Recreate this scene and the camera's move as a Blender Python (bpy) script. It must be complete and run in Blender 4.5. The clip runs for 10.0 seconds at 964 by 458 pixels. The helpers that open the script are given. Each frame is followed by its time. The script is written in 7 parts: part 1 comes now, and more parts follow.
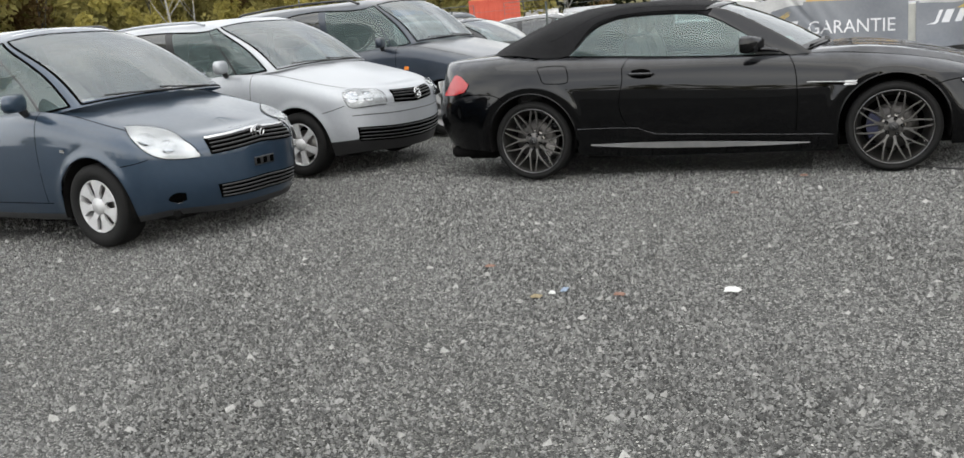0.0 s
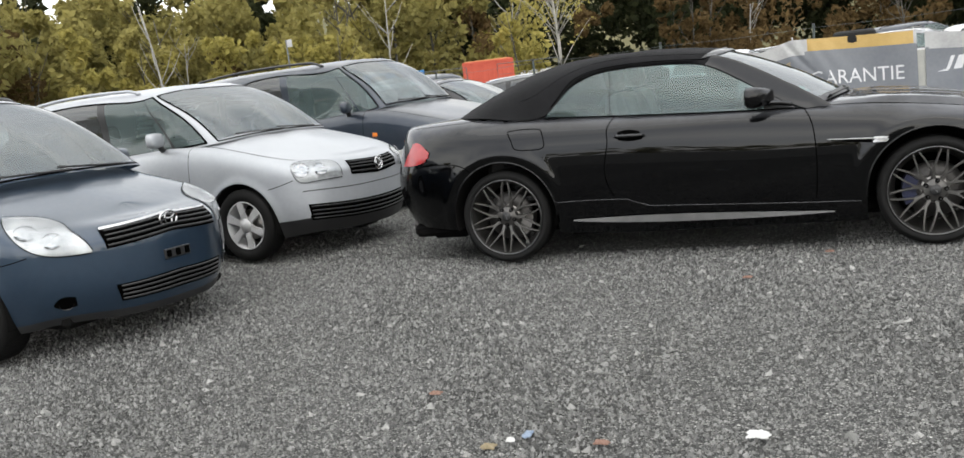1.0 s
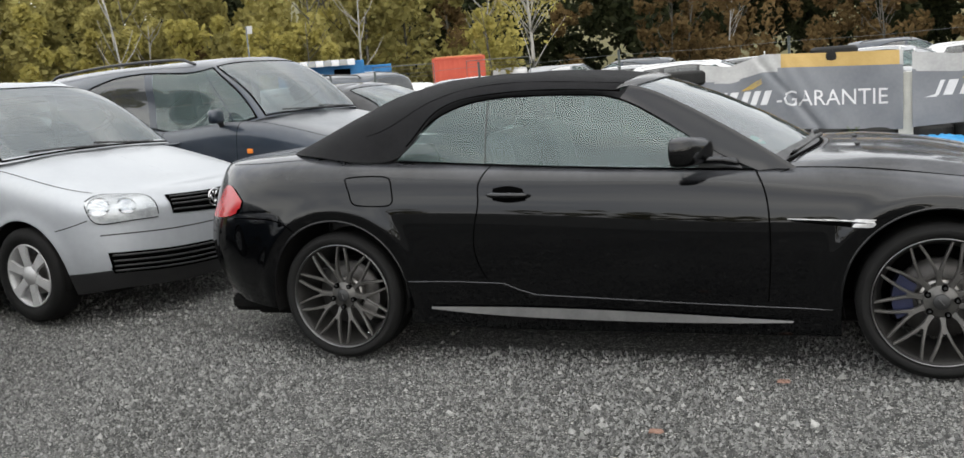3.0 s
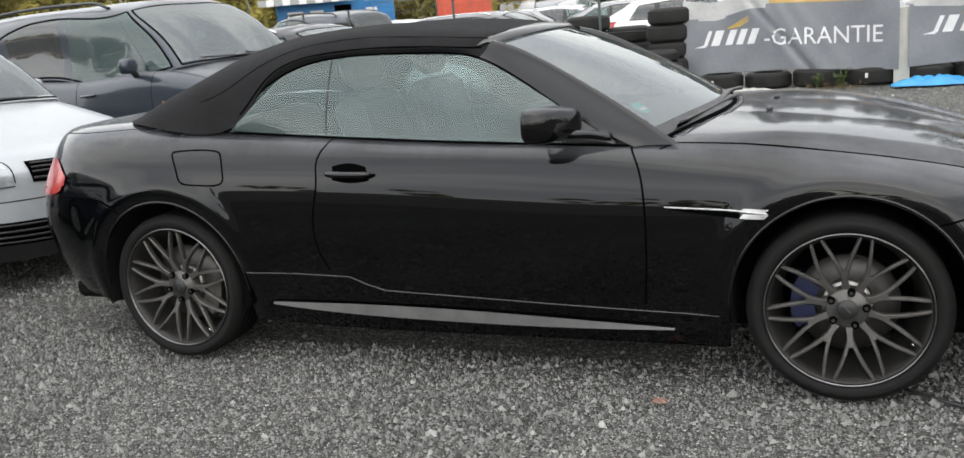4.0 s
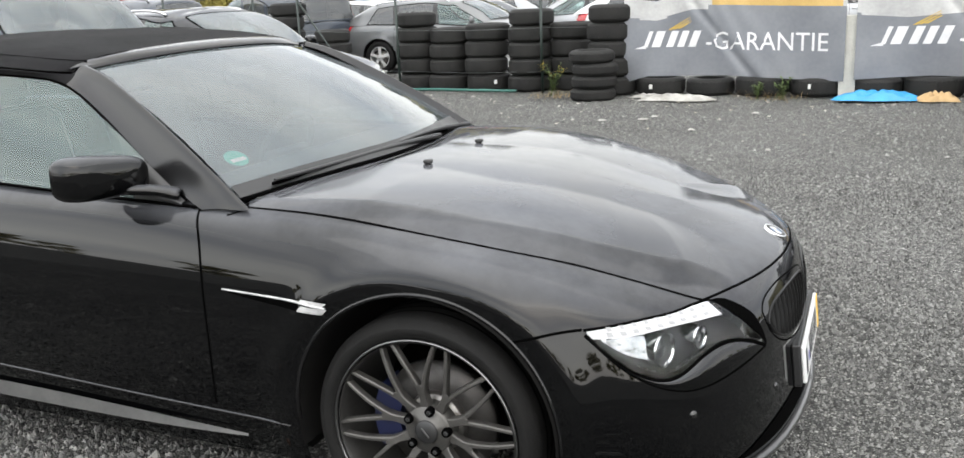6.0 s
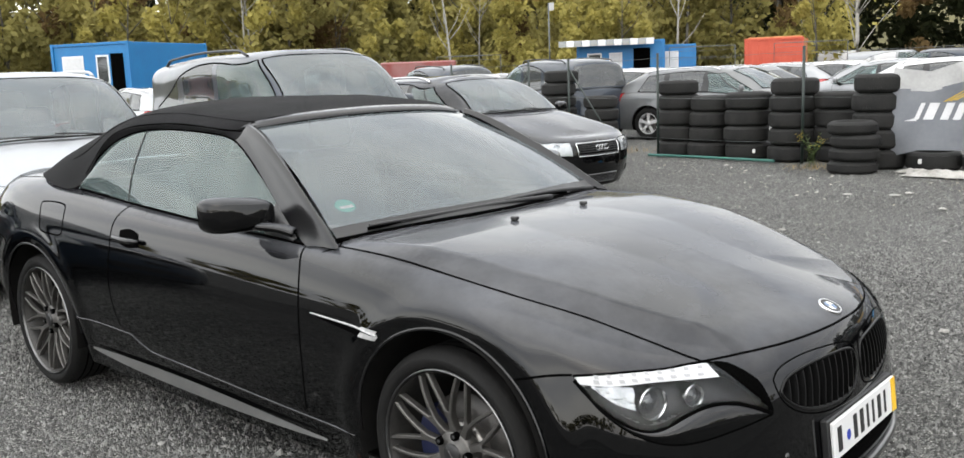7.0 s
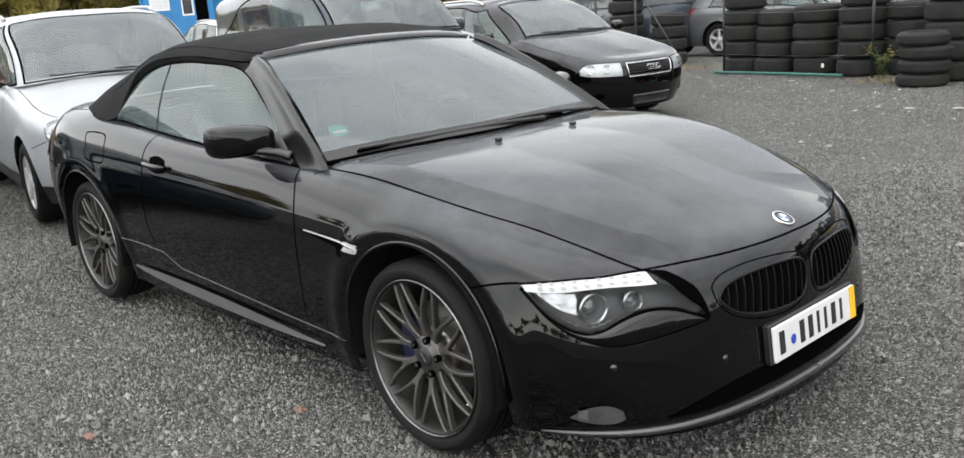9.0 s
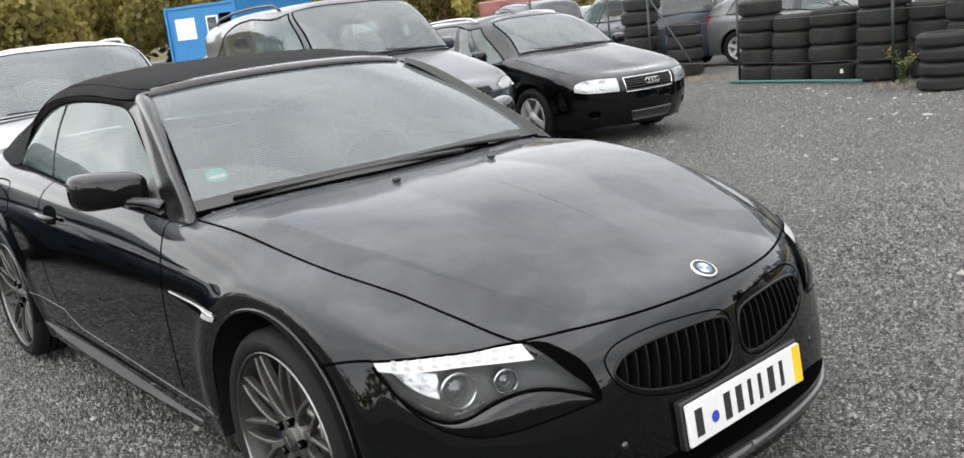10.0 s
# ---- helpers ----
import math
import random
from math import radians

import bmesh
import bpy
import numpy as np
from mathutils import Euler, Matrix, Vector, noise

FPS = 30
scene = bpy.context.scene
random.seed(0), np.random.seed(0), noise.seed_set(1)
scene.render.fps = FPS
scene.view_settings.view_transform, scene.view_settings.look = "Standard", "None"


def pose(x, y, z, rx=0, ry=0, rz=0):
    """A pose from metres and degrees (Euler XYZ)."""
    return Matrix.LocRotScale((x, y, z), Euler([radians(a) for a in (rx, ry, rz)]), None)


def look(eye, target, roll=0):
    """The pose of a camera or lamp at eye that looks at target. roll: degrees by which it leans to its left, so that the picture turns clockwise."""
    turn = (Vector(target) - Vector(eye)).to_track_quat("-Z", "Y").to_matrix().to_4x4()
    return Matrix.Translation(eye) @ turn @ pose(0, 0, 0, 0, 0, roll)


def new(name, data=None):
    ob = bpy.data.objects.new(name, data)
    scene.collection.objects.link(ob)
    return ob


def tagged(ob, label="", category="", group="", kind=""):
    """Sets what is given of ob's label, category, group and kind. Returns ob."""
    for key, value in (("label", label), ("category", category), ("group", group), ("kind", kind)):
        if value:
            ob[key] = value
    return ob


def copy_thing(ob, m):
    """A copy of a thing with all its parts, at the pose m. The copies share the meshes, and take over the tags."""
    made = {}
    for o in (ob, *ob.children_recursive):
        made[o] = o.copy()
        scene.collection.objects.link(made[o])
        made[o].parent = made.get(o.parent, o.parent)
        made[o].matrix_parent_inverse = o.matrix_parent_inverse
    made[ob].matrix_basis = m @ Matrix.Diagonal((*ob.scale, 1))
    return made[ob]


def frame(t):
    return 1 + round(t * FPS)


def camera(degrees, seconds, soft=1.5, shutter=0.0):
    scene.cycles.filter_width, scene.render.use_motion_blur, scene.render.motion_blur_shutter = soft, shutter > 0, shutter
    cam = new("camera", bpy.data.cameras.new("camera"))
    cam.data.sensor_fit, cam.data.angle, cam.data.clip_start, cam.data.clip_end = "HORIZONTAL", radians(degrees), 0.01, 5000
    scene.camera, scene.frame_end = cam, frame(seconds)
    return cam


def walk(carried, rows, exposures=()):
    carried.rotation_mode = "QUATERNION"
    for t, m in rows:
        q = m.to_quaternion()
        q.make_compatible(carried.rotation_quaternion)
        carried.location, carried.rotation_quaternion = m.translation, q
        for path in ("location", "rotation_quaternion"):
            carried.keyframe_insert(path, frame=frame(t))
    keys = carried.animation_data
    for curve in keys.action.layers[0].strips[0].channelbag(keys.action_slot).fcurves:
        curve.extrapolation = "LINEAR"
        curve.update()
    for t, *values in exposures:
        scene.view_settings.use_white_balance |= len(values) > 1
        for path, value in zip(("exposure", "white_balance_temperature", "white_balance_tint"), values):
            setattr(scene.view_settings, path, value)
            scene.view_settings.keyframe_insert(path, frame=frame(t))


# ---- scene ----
cam = camera(55.4, 10.0)
PATH = [
    (0, (2.447, -8.227, 1.32), (1.711, -6.418, 0.887), -5.2),
    (0.3, (2.370, -7.826, 1.311), (1.521, -6.072, 0.877), -5.9),
    (0.5, (2.319, -7.582, 1.308), (1.434, -5.82, 0.972), -7.0),
    (0.8, (2.279, -7.252, 1.293), (1.420, -5.477, 0.935), -8.3),
    (1, (2.271, -7.015, 1.268), (1.532, -5.182, 0.963), -6.8),
    (1.2, (2.281, -6.829, 1.285), (1.579, -4.976, 0.990), -4.7),
    (1.5, (2.257, -6.518, 1.298), (1.551, -4.67, 1.004), -3.9),
    (1.8, (2.237, -6.256, 1.324), (1.694, -4.325, 0.988), -3.5),
    (2, (2.215, -6.061, 1.34), (1.706, -4.158, 0.994), -3.4),
    (2.2, (2.198, -5.860, 1.345), (1.674, -3.967, 0.987), -3.7),
    (2.5, (2.229, -5.559, 1.373), (1.581, -3.696, 1.043), -3.9),
    (2.7, (2.249, -5.298, 1.362), (1.553, -3.447, 1.061), -4.4),
    (3.8, (2.661, -4.249, 1.412), (1.992, -2.417, 0.972), -4.3),
    (4, (2.758, -4.057, 1.399), (2.03, -2.251, 0.944), -4.9),
    (4.2, (2.844, -3.931, 1.423), (2.219, -2.090, 0.905), -3.3),
    (4.5, (3.005, -3.687, 1.415), (2.368, -1.859, 0.912), -4.3),
    (4.8, (3.206, -3.501, 1.441), (2.433, -1.723, 0.947), -5.3),
    (5, (3.346, -3.301, 1.441), (2.481, -1.573, 0.925), -6.3),
    (5.2, (3.466, -3.137, 1.427), (2.560, -1.429, 0.886), -5.9),
    (5.5, (3.59, -3.0, 1.448), (2.844, -1.242, 0.855), -3.4),
    (5.7, (3.658, -2.963, 1.462), (2.988, -1.154, 0.934), -2.5),
    (6.8, (4.486, -2.738, 1.458), (3.232, -1.227, 1.075), -2.4),
    (7, (4.624, -2.771, 1.463), (3.31, -1.301, 1.129), -2.2),
    (7.2, (4.802, -2.848, 1.474), (3.391, -1.487, 1.083), -2.8),
    (7.5, (4.95, -2.875, 1.499), (3.504, -1.564, 1.061), -2.7),
    (7.7, (4.984, -2.856, 1.499), (3.526, -1.562, 1.055), -2.9),
    (8, (5.032, -2.87, 1.503), (3.565, -1.586, 1.053), -3.2),
    (8.2, (5.053, -2.863, 1.504), (3.572, -1.589, 1.052), -3.3),
    (8.5, (5.075, -2.872, 1.498), (3.593, -1.611, 1.038), -3.5),
    (8.7, (5.055, -2.805, 1.490), (3.564, -1.561, 1.016), -3.9),
    (9, (5.042, -2.65, 1.467), (3.609, -1.342, 0.98), -4.2),
    (9.2, (5.028, -2.500, 1.450), (3.690, -1.107, 0.931), -4.1),
    (9.5, (4.99, -2.339, 1.452), (3.626, -0.976, 0.925), -4.6),
    (9.7, (4.999, -2.212, 1.442), (3.597, -0.894, 0.912), -5.2),
    (10, (5.033, -1.97, 1.433), (3.536, -0.721, 0.987), -6.5),
]
walk(cam, [(t, look(eye, target, roll)) for t, eye, target, roll in PATH], [(0, 0.0), (1.0, -0.02), (1.5, -0.10), (2.0, -0.12), (2.7, -0.08), (4.0, 0.08), (4.5, 0.40), (5.5, 0.45), (7.0, 0.20), (8.5, 0.10), (9.0, 0.14), (10.0, 0.30)])

# world: bright cloudy sky and a wide, weak sun behind the clouds
world = bpy.data.worlds.new("sky")
scene.world = world
world.use_nodes = True
wn, wl = world.node_tree.nodes, world.node_tree.links
wn.clear()
w_out = wn.new("ShaderNodeOutputWorld")
w_bg = wn.new("ShaderNodeBackground")
w_sky = wn.new("ShaderNodeTexSky")
w_sky.sky_type, w_sky.sun_disc = "NISHITA", False
w_sky.sun_elevation, w_sky.sun_rotation = radians(38), radians(150)
w_sky.air_density, w_sky.dust_density = 1.0, 2.0
w_co = wn.new("ShaderNodeTexCoord")
w_map = wn.new("ShaderNodeMapping")
w_map.inputs["Scale"].default_value = (1.0, 1.0, 2.6)
w_noise = wn.new("ShaderNodeTexNoise")
w_noise.inputs["Scale"].default_value, w_noise.inputs["Detail"].default_value = 1.9, 6.0
w_noise.inputs["Roughness"].default_value = 0.5
w_ramp = wn.new("ShaderNodeValToRGB")
w_ramp.color_ramp.elements[0].position, w_ramp.color_ramp.elements[0].color = 0.33, (5.1, 5.3, 5.75, 1)
w_ramp.color_ramp.elements[1].position, w_ramp.color_ramp.elements[1].color = 0.64, (9.5, 9.45, 9.05, 1)
w_mix = wn.new("ShaderNodeMix")
w_mix.data_type = "RGBA"
w_mix.inputs["Factor"].default_value = 0.88
wl.new(w_co.outputs["Generated"], w_map.inputs["Vector"])
wl.new(w_map.outputs["Vector"], w_noise.inputs["Vector"])
wl.new(w_noise.outputs["Fac"], w_ramp.inputs["Fac"])
wl.new(w_sky.outputs["Color"], w_mix.inputs["A"])
wl.new(w_ramp.outputs["Color"], w_mix.inputs["B"])
# the clouds are brighter on the side of the hidden sun
w_sep, w_low, w_haze = wn.new("ShaderNodeSeparateXYZ"), wn.new("ShaderNodeMapRange"), wn.new("ShaderNodeMix")
wl.new(w_co.outputs["Generated"], w_sep.inputs["Vector"])
wl.new(w_sep.outputs["Y"], w_low.inputs["Value"])
w_low.inputs["From Min"].default_value, w_low.inputs["From Max"].default_value = -0.9, 0.9
w_low.inputs["To Min"].default_value, w_low.inputs["To Max"].default_value = 1.45, 0.80
w_haze.data_type, w_haze.blend_type = "RGBA", "MULTIPLY"
w_haze.inputs["Factor"].default_value = 1.0
wl.new(w_mix.outputs["Result"], w_haze.inputs["A"])
wl.new(w_low.outputs["Result"], w_haze.inputs["B"])
wl.new(w_haze.outputs["Result"], w_bg.inputs["Color"])
w_bg.inputs["Strength"].default_value = 0.28
wl.new(w_bg.outputs["Background"], w_out.inputs["Surface"])
sun = new("sun", bpy.data.lights.new("sun", "SUN"))
sun.data.energy, sun.data.angle, sun.data.color = 1.12, radians(70), (1.0, 0.97, 0.92)
sun.matrix_world = look((0, 0, 30), (-5, 6, 0))


# ---- materials ----
DIM = 0.8  # scales all base colours down, as light balance against the bright sky


def surface(name, a, b=None, scale=8.0, rough=0.6, metal=0.0, bump=0.0, bump_scale=None, coat=0.0, rough_var=0.0, spread=(0.35, 0.65), island=0.0, spec=0.5, detail=5.0, thin=0.0):
    """A principled material whose colour wanders between a and b at two scales."""
    m = bpy.data.materials.new(name)
    m.use_nodes = True
    n, l = m.node_tree.nodes, m.node_tree.links
    p = n["Principled BSDF"]
    p.inputs["Roughness"].default_value, p.inputs["Metallic"].default_value = rough, metal
    p.inputs["Coat Weight"].default_value, p.inputs["Coat Roughness"].default_value = coat, 0.03
    p.inputs["Specular IOR Level"].default_value = spec
    b = b or a
    a, b = [tuple(DIM * q for q in c) for c in (a, b)]
    co = n.new("ShaderNodeTexCoord")
    big, fine = n.new("ShaderNodeTexNoise"), n.new("ShaderNodeTexNoise")
    big.inputs["Scale"].default_value, big.inputs["Detail"].default_value = scale, detail
    fine.inputs["Scale"].default_value, fine.inputs["Detail"].default_value = scale * 9.0, 3.0
    l.new(co.outputs["Object"], big.inputs["Vector"])
    l.new(co.outputs["Object"], fine.inputs["Vector"])
    add = n.new("ShaderNodeMath")
    add.operation = "MULTIPLY_ADD"
    l.new(fine.outputs["Fac"], add.inputs[0])
    add.inputs[1].default_value = 0.35
    half = n.new("ShaderNodeMath")
    half.operation = "MULTIPLY"
    l.new(big.outputs["Fac"], half.inputs[0])
    half.inputs[1].default_value = 0.65
    l.new(half.outputs[0], add.inputs[2])
    ramp = n.new("ShaderNodeValToRGB")
    ramp.color_ramp.elements[0].position, ramp.color_ramp.elements[0].color = spread[0], (*a, 1)
    ramp.color_ramp.elements[1].position, ramp.color_ramp.elements[1].color = spread[1], (*b, 1)
    l.new(add.outputs[0], ramp.inputs["Fac"])
    colour = ramp.outputs["Color"]
    if island:
        geo, hsv, mr = n.new("ShaderNodeNewGeometry"), n.new("ShaderNodeHueSaturation"), n.new("ShaderNodeMapRange")
        l.new(geo.outputs["Random Per Island"], mr.inputs["Value"])
        mr.inputs["To Min"].default_value, mr.inputs["To Max"].default_value = 1 - island, 1 + island
        l.new(mr.outputs["Result"], hsv.inputs["Value"])
        l.new(colour, hsv.inputs["Color"])
        colour = hsv.outputs["Color"]
    l.new(colour, p.inputs["Base Color"])
    if thin:
        # leaves let light through
        tr, mix = n.new("ShaderNodeBsdfTranslucent"), n.new("ShaderNodeMixShader")
        l.new(colour, tr.inputs["Color"])
        mix.inputs["Fac"].default_value = thin
        l.new(p.outputs[0], mix.inputs[1])
        l.new(tr.outputs[0], mix.inputs[2])
        l.new(mix.outputs[0], n["Material Output"].inputs["Surface"])
    if rough_var:
        rr = n.new("ShaderNodeMapRange")
        l.new(add.outputs[0], rr.inputs["Value"])
        rr.inputs["From Min"].default_value, rr.inputs["From Max"].default_value = 0.3, 0.7
        rr.inputs["To Min"].default_value, rr.inputs["To Max"].default_value = max(rough - rough_var, 0.02), rough + rough_var
        l.new(rr.outputs["Result"], p.inputs["Roughness"])
    if bump:
        bn, bt = n.new("ShaderNodeBump"), n.new("ShaderNodeTexNoise")
        bt.inputs["Scale"].default_value, bt.inputs["Detail"].default_value = bump_scale or scale * 6, 4.0
        l.new(co.outputs["Object"], bt.inputs["Vector"])
        bn.inputs["Strength"].default_value, bn.inputs["Distance"].default_value = bump, 0.01
        l.new(bt.outputs["Fac"], bn.inputs["Height"])
        l.new(bn.outputs["Normal"], p.inputs["Normal"])
    return m


def pane(name, tint, film, film_amount, ior=1.5):
    """Window glass: clear with a tint, a mirror by Fresnel, and a thin film of dust."""
    m = bpy.data.materials.new(name)
    m.use_nodes = True
    n, l = m.node_tree.nodes, m.node_tree.links
    n.remove(n["Principled BSDF"])
    clear, gloss, dust = n.new("ShaderNodeBsdfTransparent"), n.new("ShaderNodeBsdfGlossy"), n.new("ShaderNodeBsdfDiffuse")
    clear.inputs["Color"].default_value = (*tint, 1)
    gloss.inputs["Roughness"].default_value = 0.015
    dust.inputs["Color"].default_value = (*[DIM * q for q in film], 1)
    fr, m1, m2 = n.new("ShaderNodeFresnel"), n.new("ShaderNodeMixShader"), n.new("ShaderNodeMixShader")
    fr.inputs["IOR"].default_value = ior
    co, nt, mr = n.new("ShaderNodeTexCoord"), n.new("ShaderNodeTexNoise"), n.new("ShaderNodeMapRange")
    l.new(co.outputs["Object"], nt.inputs["Vector"])
    nt.inputs["Scale"].default_value, nt.inputs["Detail"].default_value = 5.0, 6.0
    l.new(nt.outputs["Fac"], mr.inputs["Value"])
    mr.inputs["From Min"].default_value, mr.inputs["From Max"].default_value = 0.3, 0.7
    mr.inputs["To Min"].default_value, mr.inputs["To Max"].default_value = film_amount * 0.88, film_amount * 1.12
    l.new(mr.outputs["Result"], m1.inputs["Fac"])
    l.new(clear.outputs[0], m1.inputs[1])
    l.new(dust.outputs[0], m1.inputs[2])
    l.new(fr.outputs[0], m2.inputs["Fac"])
    l.new(m1.outputs[0], m2.inputs[1])
    l.new(gloss.outputs[0], m2.inputs[2])
    l.new(m2.outputs[0], n["Material Output"].inputs["Surface"])
    return m


def paint(name, a, b=None, metal=0.0, rough=0.35, coat=1.0, dust=0.10, spec=0.3, top=0.0, haze=0.03, ior=1.45, dulled=0.12, grey=(0.22, 0.218, 0.213)):
    """Clear-coated car paint with a thin grey layer on it: dust, and sheen painted by top."""
    m = surface(name, a, b or a, scale=3.0, rough=rough, metal=metal, coat=coat, rough_var=0.05, spec=spec)
    n, l = m.node_tree.nodes, m.node_tree.links
    p = n["Principled BSDF"]
    p.inputs["Coat IOR"].default_value = ior
    p.inputs["Coat Roughness"].default_value = haze
    co, nt, mr = n.new("ShaderNodeTexCoord"), n.new("ShaderNodeTexNoise"), n.new("ShaderNodeMapRange")
    l.new(co.outputs["Object"], nt.inputs["Vector"])
    nt.inputs["Scale"].default_value, nt.inputs["Detail"].default_value, nt.inputs["Roughness"].default_value = 2.2, 9.0, 0.65
    l.new(nt.outputs["Fac"], mr.inputs["Value"])
    mr.inputs["From Min"].default_value, mr.inputs["From Max"].default_value = 0.35, 0.75
    mr.inputs["To Min"].default_value, mr.inputs["To Max"].default_value = dust * 0.4, dust * 1.5
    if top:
        # the grey layer thickens on what faces upwards: dust, and on black_paint painted sky sheen
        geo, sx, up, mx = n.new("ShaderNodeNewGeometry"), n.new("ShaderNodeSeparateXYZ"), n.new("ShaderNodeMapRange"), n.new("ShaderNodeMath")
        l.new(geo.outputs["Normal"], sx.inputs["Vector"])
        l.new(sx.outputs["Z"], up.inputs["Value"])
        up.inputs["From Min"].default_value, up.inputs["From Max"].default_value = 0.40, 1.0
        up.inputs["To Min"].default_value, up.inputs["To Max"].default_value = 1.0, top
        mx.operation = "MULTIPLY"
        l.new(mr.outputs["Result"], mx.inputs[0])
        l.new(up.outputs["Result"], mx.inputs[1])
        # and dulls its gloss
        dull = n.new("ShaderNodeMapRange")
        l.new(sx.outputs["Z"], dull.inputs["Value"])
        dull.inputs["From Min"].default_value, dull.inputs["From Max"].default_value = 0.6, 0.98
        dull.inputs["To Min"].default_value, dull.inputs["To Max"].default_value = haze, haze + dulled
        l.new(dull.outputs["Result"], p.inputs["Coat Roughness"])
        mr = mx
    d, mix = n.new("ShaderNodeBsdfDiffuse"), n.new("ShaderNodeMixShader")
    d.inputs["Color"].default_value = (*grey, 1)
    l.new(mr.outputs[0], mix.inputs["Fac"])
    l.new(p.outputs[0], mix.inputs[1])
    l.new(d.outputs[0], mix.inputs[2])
    l.new(mix.outputs[0], n["Material Output"].inputs["Surface"])
    return m


# its bluish top layer paints sky sheen on bonnet and deck, besides dust
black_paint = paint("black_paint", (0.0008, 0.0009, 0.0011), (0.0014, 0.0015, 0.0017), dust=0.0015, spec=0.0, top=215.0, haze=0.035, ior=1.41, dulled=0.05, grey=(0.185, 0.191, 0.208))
blue_paint = paint("blue_grey_paint", (0.014, 0.031, 0.056), (0.018, 0.038, 0.066), metal=0.4, rough=0.38, dust=0.012, top=5.0, coat=1.0, haze=0.05)
silver_paint = paint("silver_paint", (0.365, 0.382, 0.402), (0.415, 0.432, 0.452), metal=0.3, rough=0.45, dust=0.05, coat=0.5, haze=0.15)
navy_paint = paint("dark_blue_paint", (0.010, 0.019, 0.034), (0.013, 0.023, 0.040), metal=0.3, rough=0.4, dust=0.05, top=5.0, coat=0.9, haze=0.08)
grey_paint = paint("grey_paint", (0.10, 0.105, 0.11), (0.12, 0.125, 0.13), metal=0.5, rough=0.4, dust=0.15)
white_paint = paint("white_paint", (0.60, 0.60, 0.60), dust=0.10)
red_paint = paint("red_paint", (0.20, 0.022, 0.018), dust=0.16)
lightgrey_paint = paint("light_grey_paint", (0.33, 0.34, 0.35), metal=0.5, dust=0.12)
blue2_paint = paint("blue_paint", (0.03, 0.07, 0.20), metal=0.3, dust=0.12)
rubber = surface("tyre_rubber", (0.003, 0.003, 0.003), (0.009, 0.0088, 0.0083), scale=7, rough=0.75, rough_var=0.1, bump=0.25, bump_scale=60, spec=0.2)
old_rubber = surface("old_tyre_rubber", (0.006, 0.006, 0.006), (0.022, 0.0215, 0.020), scale=5, rough=0.75, rough_var=0.12, bump=0.4, bump_scale=40, spec=0.3)
plastic = surface("black_plastic", (0.010, 0.010, 0.011), (0.018, 0.018, 0.018), scale=9, rough=0.45, rough_var=0.1)
# black of seals and trim; on gaps, recesses and openings it paints their shade
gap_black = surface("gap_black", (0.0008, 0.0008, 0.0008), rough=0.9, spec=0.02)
well_black = surface("wheel_well", (0.004, 0.004, 0.004), (0.008, 0.0075, 0.007), rough=0.95, scale=12, spec=0.1)
gunmetal = surface("gunmetal_rim", (0.080, 0.077, 0.073), (0.122, 0.117, 0.110), scale=10, rough=0.42, metal=0.6, rough_var=0.08)
# rim metal in a darker copy: shade behind the spokes put into its colour
shaded_barrel = surface("shaded_rim_barrel", (0.030, 0.029, 0.0275), (0.055, 0.053, 0.050), scale=10, rough=0.45, metal=0.5)
rim_edge = surface("polished_rim_edge", (0.16, 0.16, 0.16), (0.26, 0.26, 0.26), rough=0.3, metal=1.0)
alloy = surface("silver_alloy", (0.44, 0.44, 0.44), (0.56, 0.56, 0.56), scale=10, rough=0.42, metal=0.25, rough_var=0.08)
chrome = surface("chrome", (0.62, 0.62, 0.63), (0.72, 0.72, 0.72), rough=0.10, metal=1.0)
worn_iron = surface("worn_brake_iron", (0.055, 0.052, 0.05), (0.10, 0.095, 0.09), scale=20, rough=0.45, metal=0.8)
lamp_bright = surface("lamp_bright", (0.34, 0.35, 0.36), (0.70, 0.70, 0.70), scale=9, rough=0.2, metal=0.25, rough_var=0.1, bump=0.35, bump_scale=22, coat=1.0)
steel_disc = surface("brake_disc", (0.25, 0.24, 0.23), (0.38, 0.36, 0.34), scale=20, rough=0.35, metal=0.9)
caliper_blue = surface("blue_caliper", (0.005, 0.009, 0.045), (0.008, 0.013, 0.06), rough=0.45)
fabric = surface("black_canvas", (0.0045, 0.0045, 0.005), (0.010, 0.010, 0.011), scale=5, rough=0.95, bump=0.3, bump_scale=500, spec=0.2)
leather = surface("grey_leather", (0.035, 0.035, 0.036), (0.06, 0.06, 0.06), scale=8, rough=0.55, bump=0.15, bump_scale=120)
dark_trim = surface("dark_interior", (0.016, 0.016, 0.017), (0.030, 0.030, 0.030), scale=6, rough=0.7)
side_glass = pane("side_glass", (0.56, 0.68, 0.67), (0.33, 0.44, 0.43), 0.19, 1.5)
screen_glass = pane("windscreen_glass", (0.60, 0.66, 0.66), (0.42, 0.49, 0.52), 0.19, 1.62)
dark_glass = pane("privacy_glass", (0.16, 0.18, 0.18), (0.30, 0.32, 0.32), 0.12, 1.75)
lamp_clear = pane("lamp_cover", (0.92, 0.94, 0.95), (0.6, 0.6, 0.6), 0.002, 1.30)
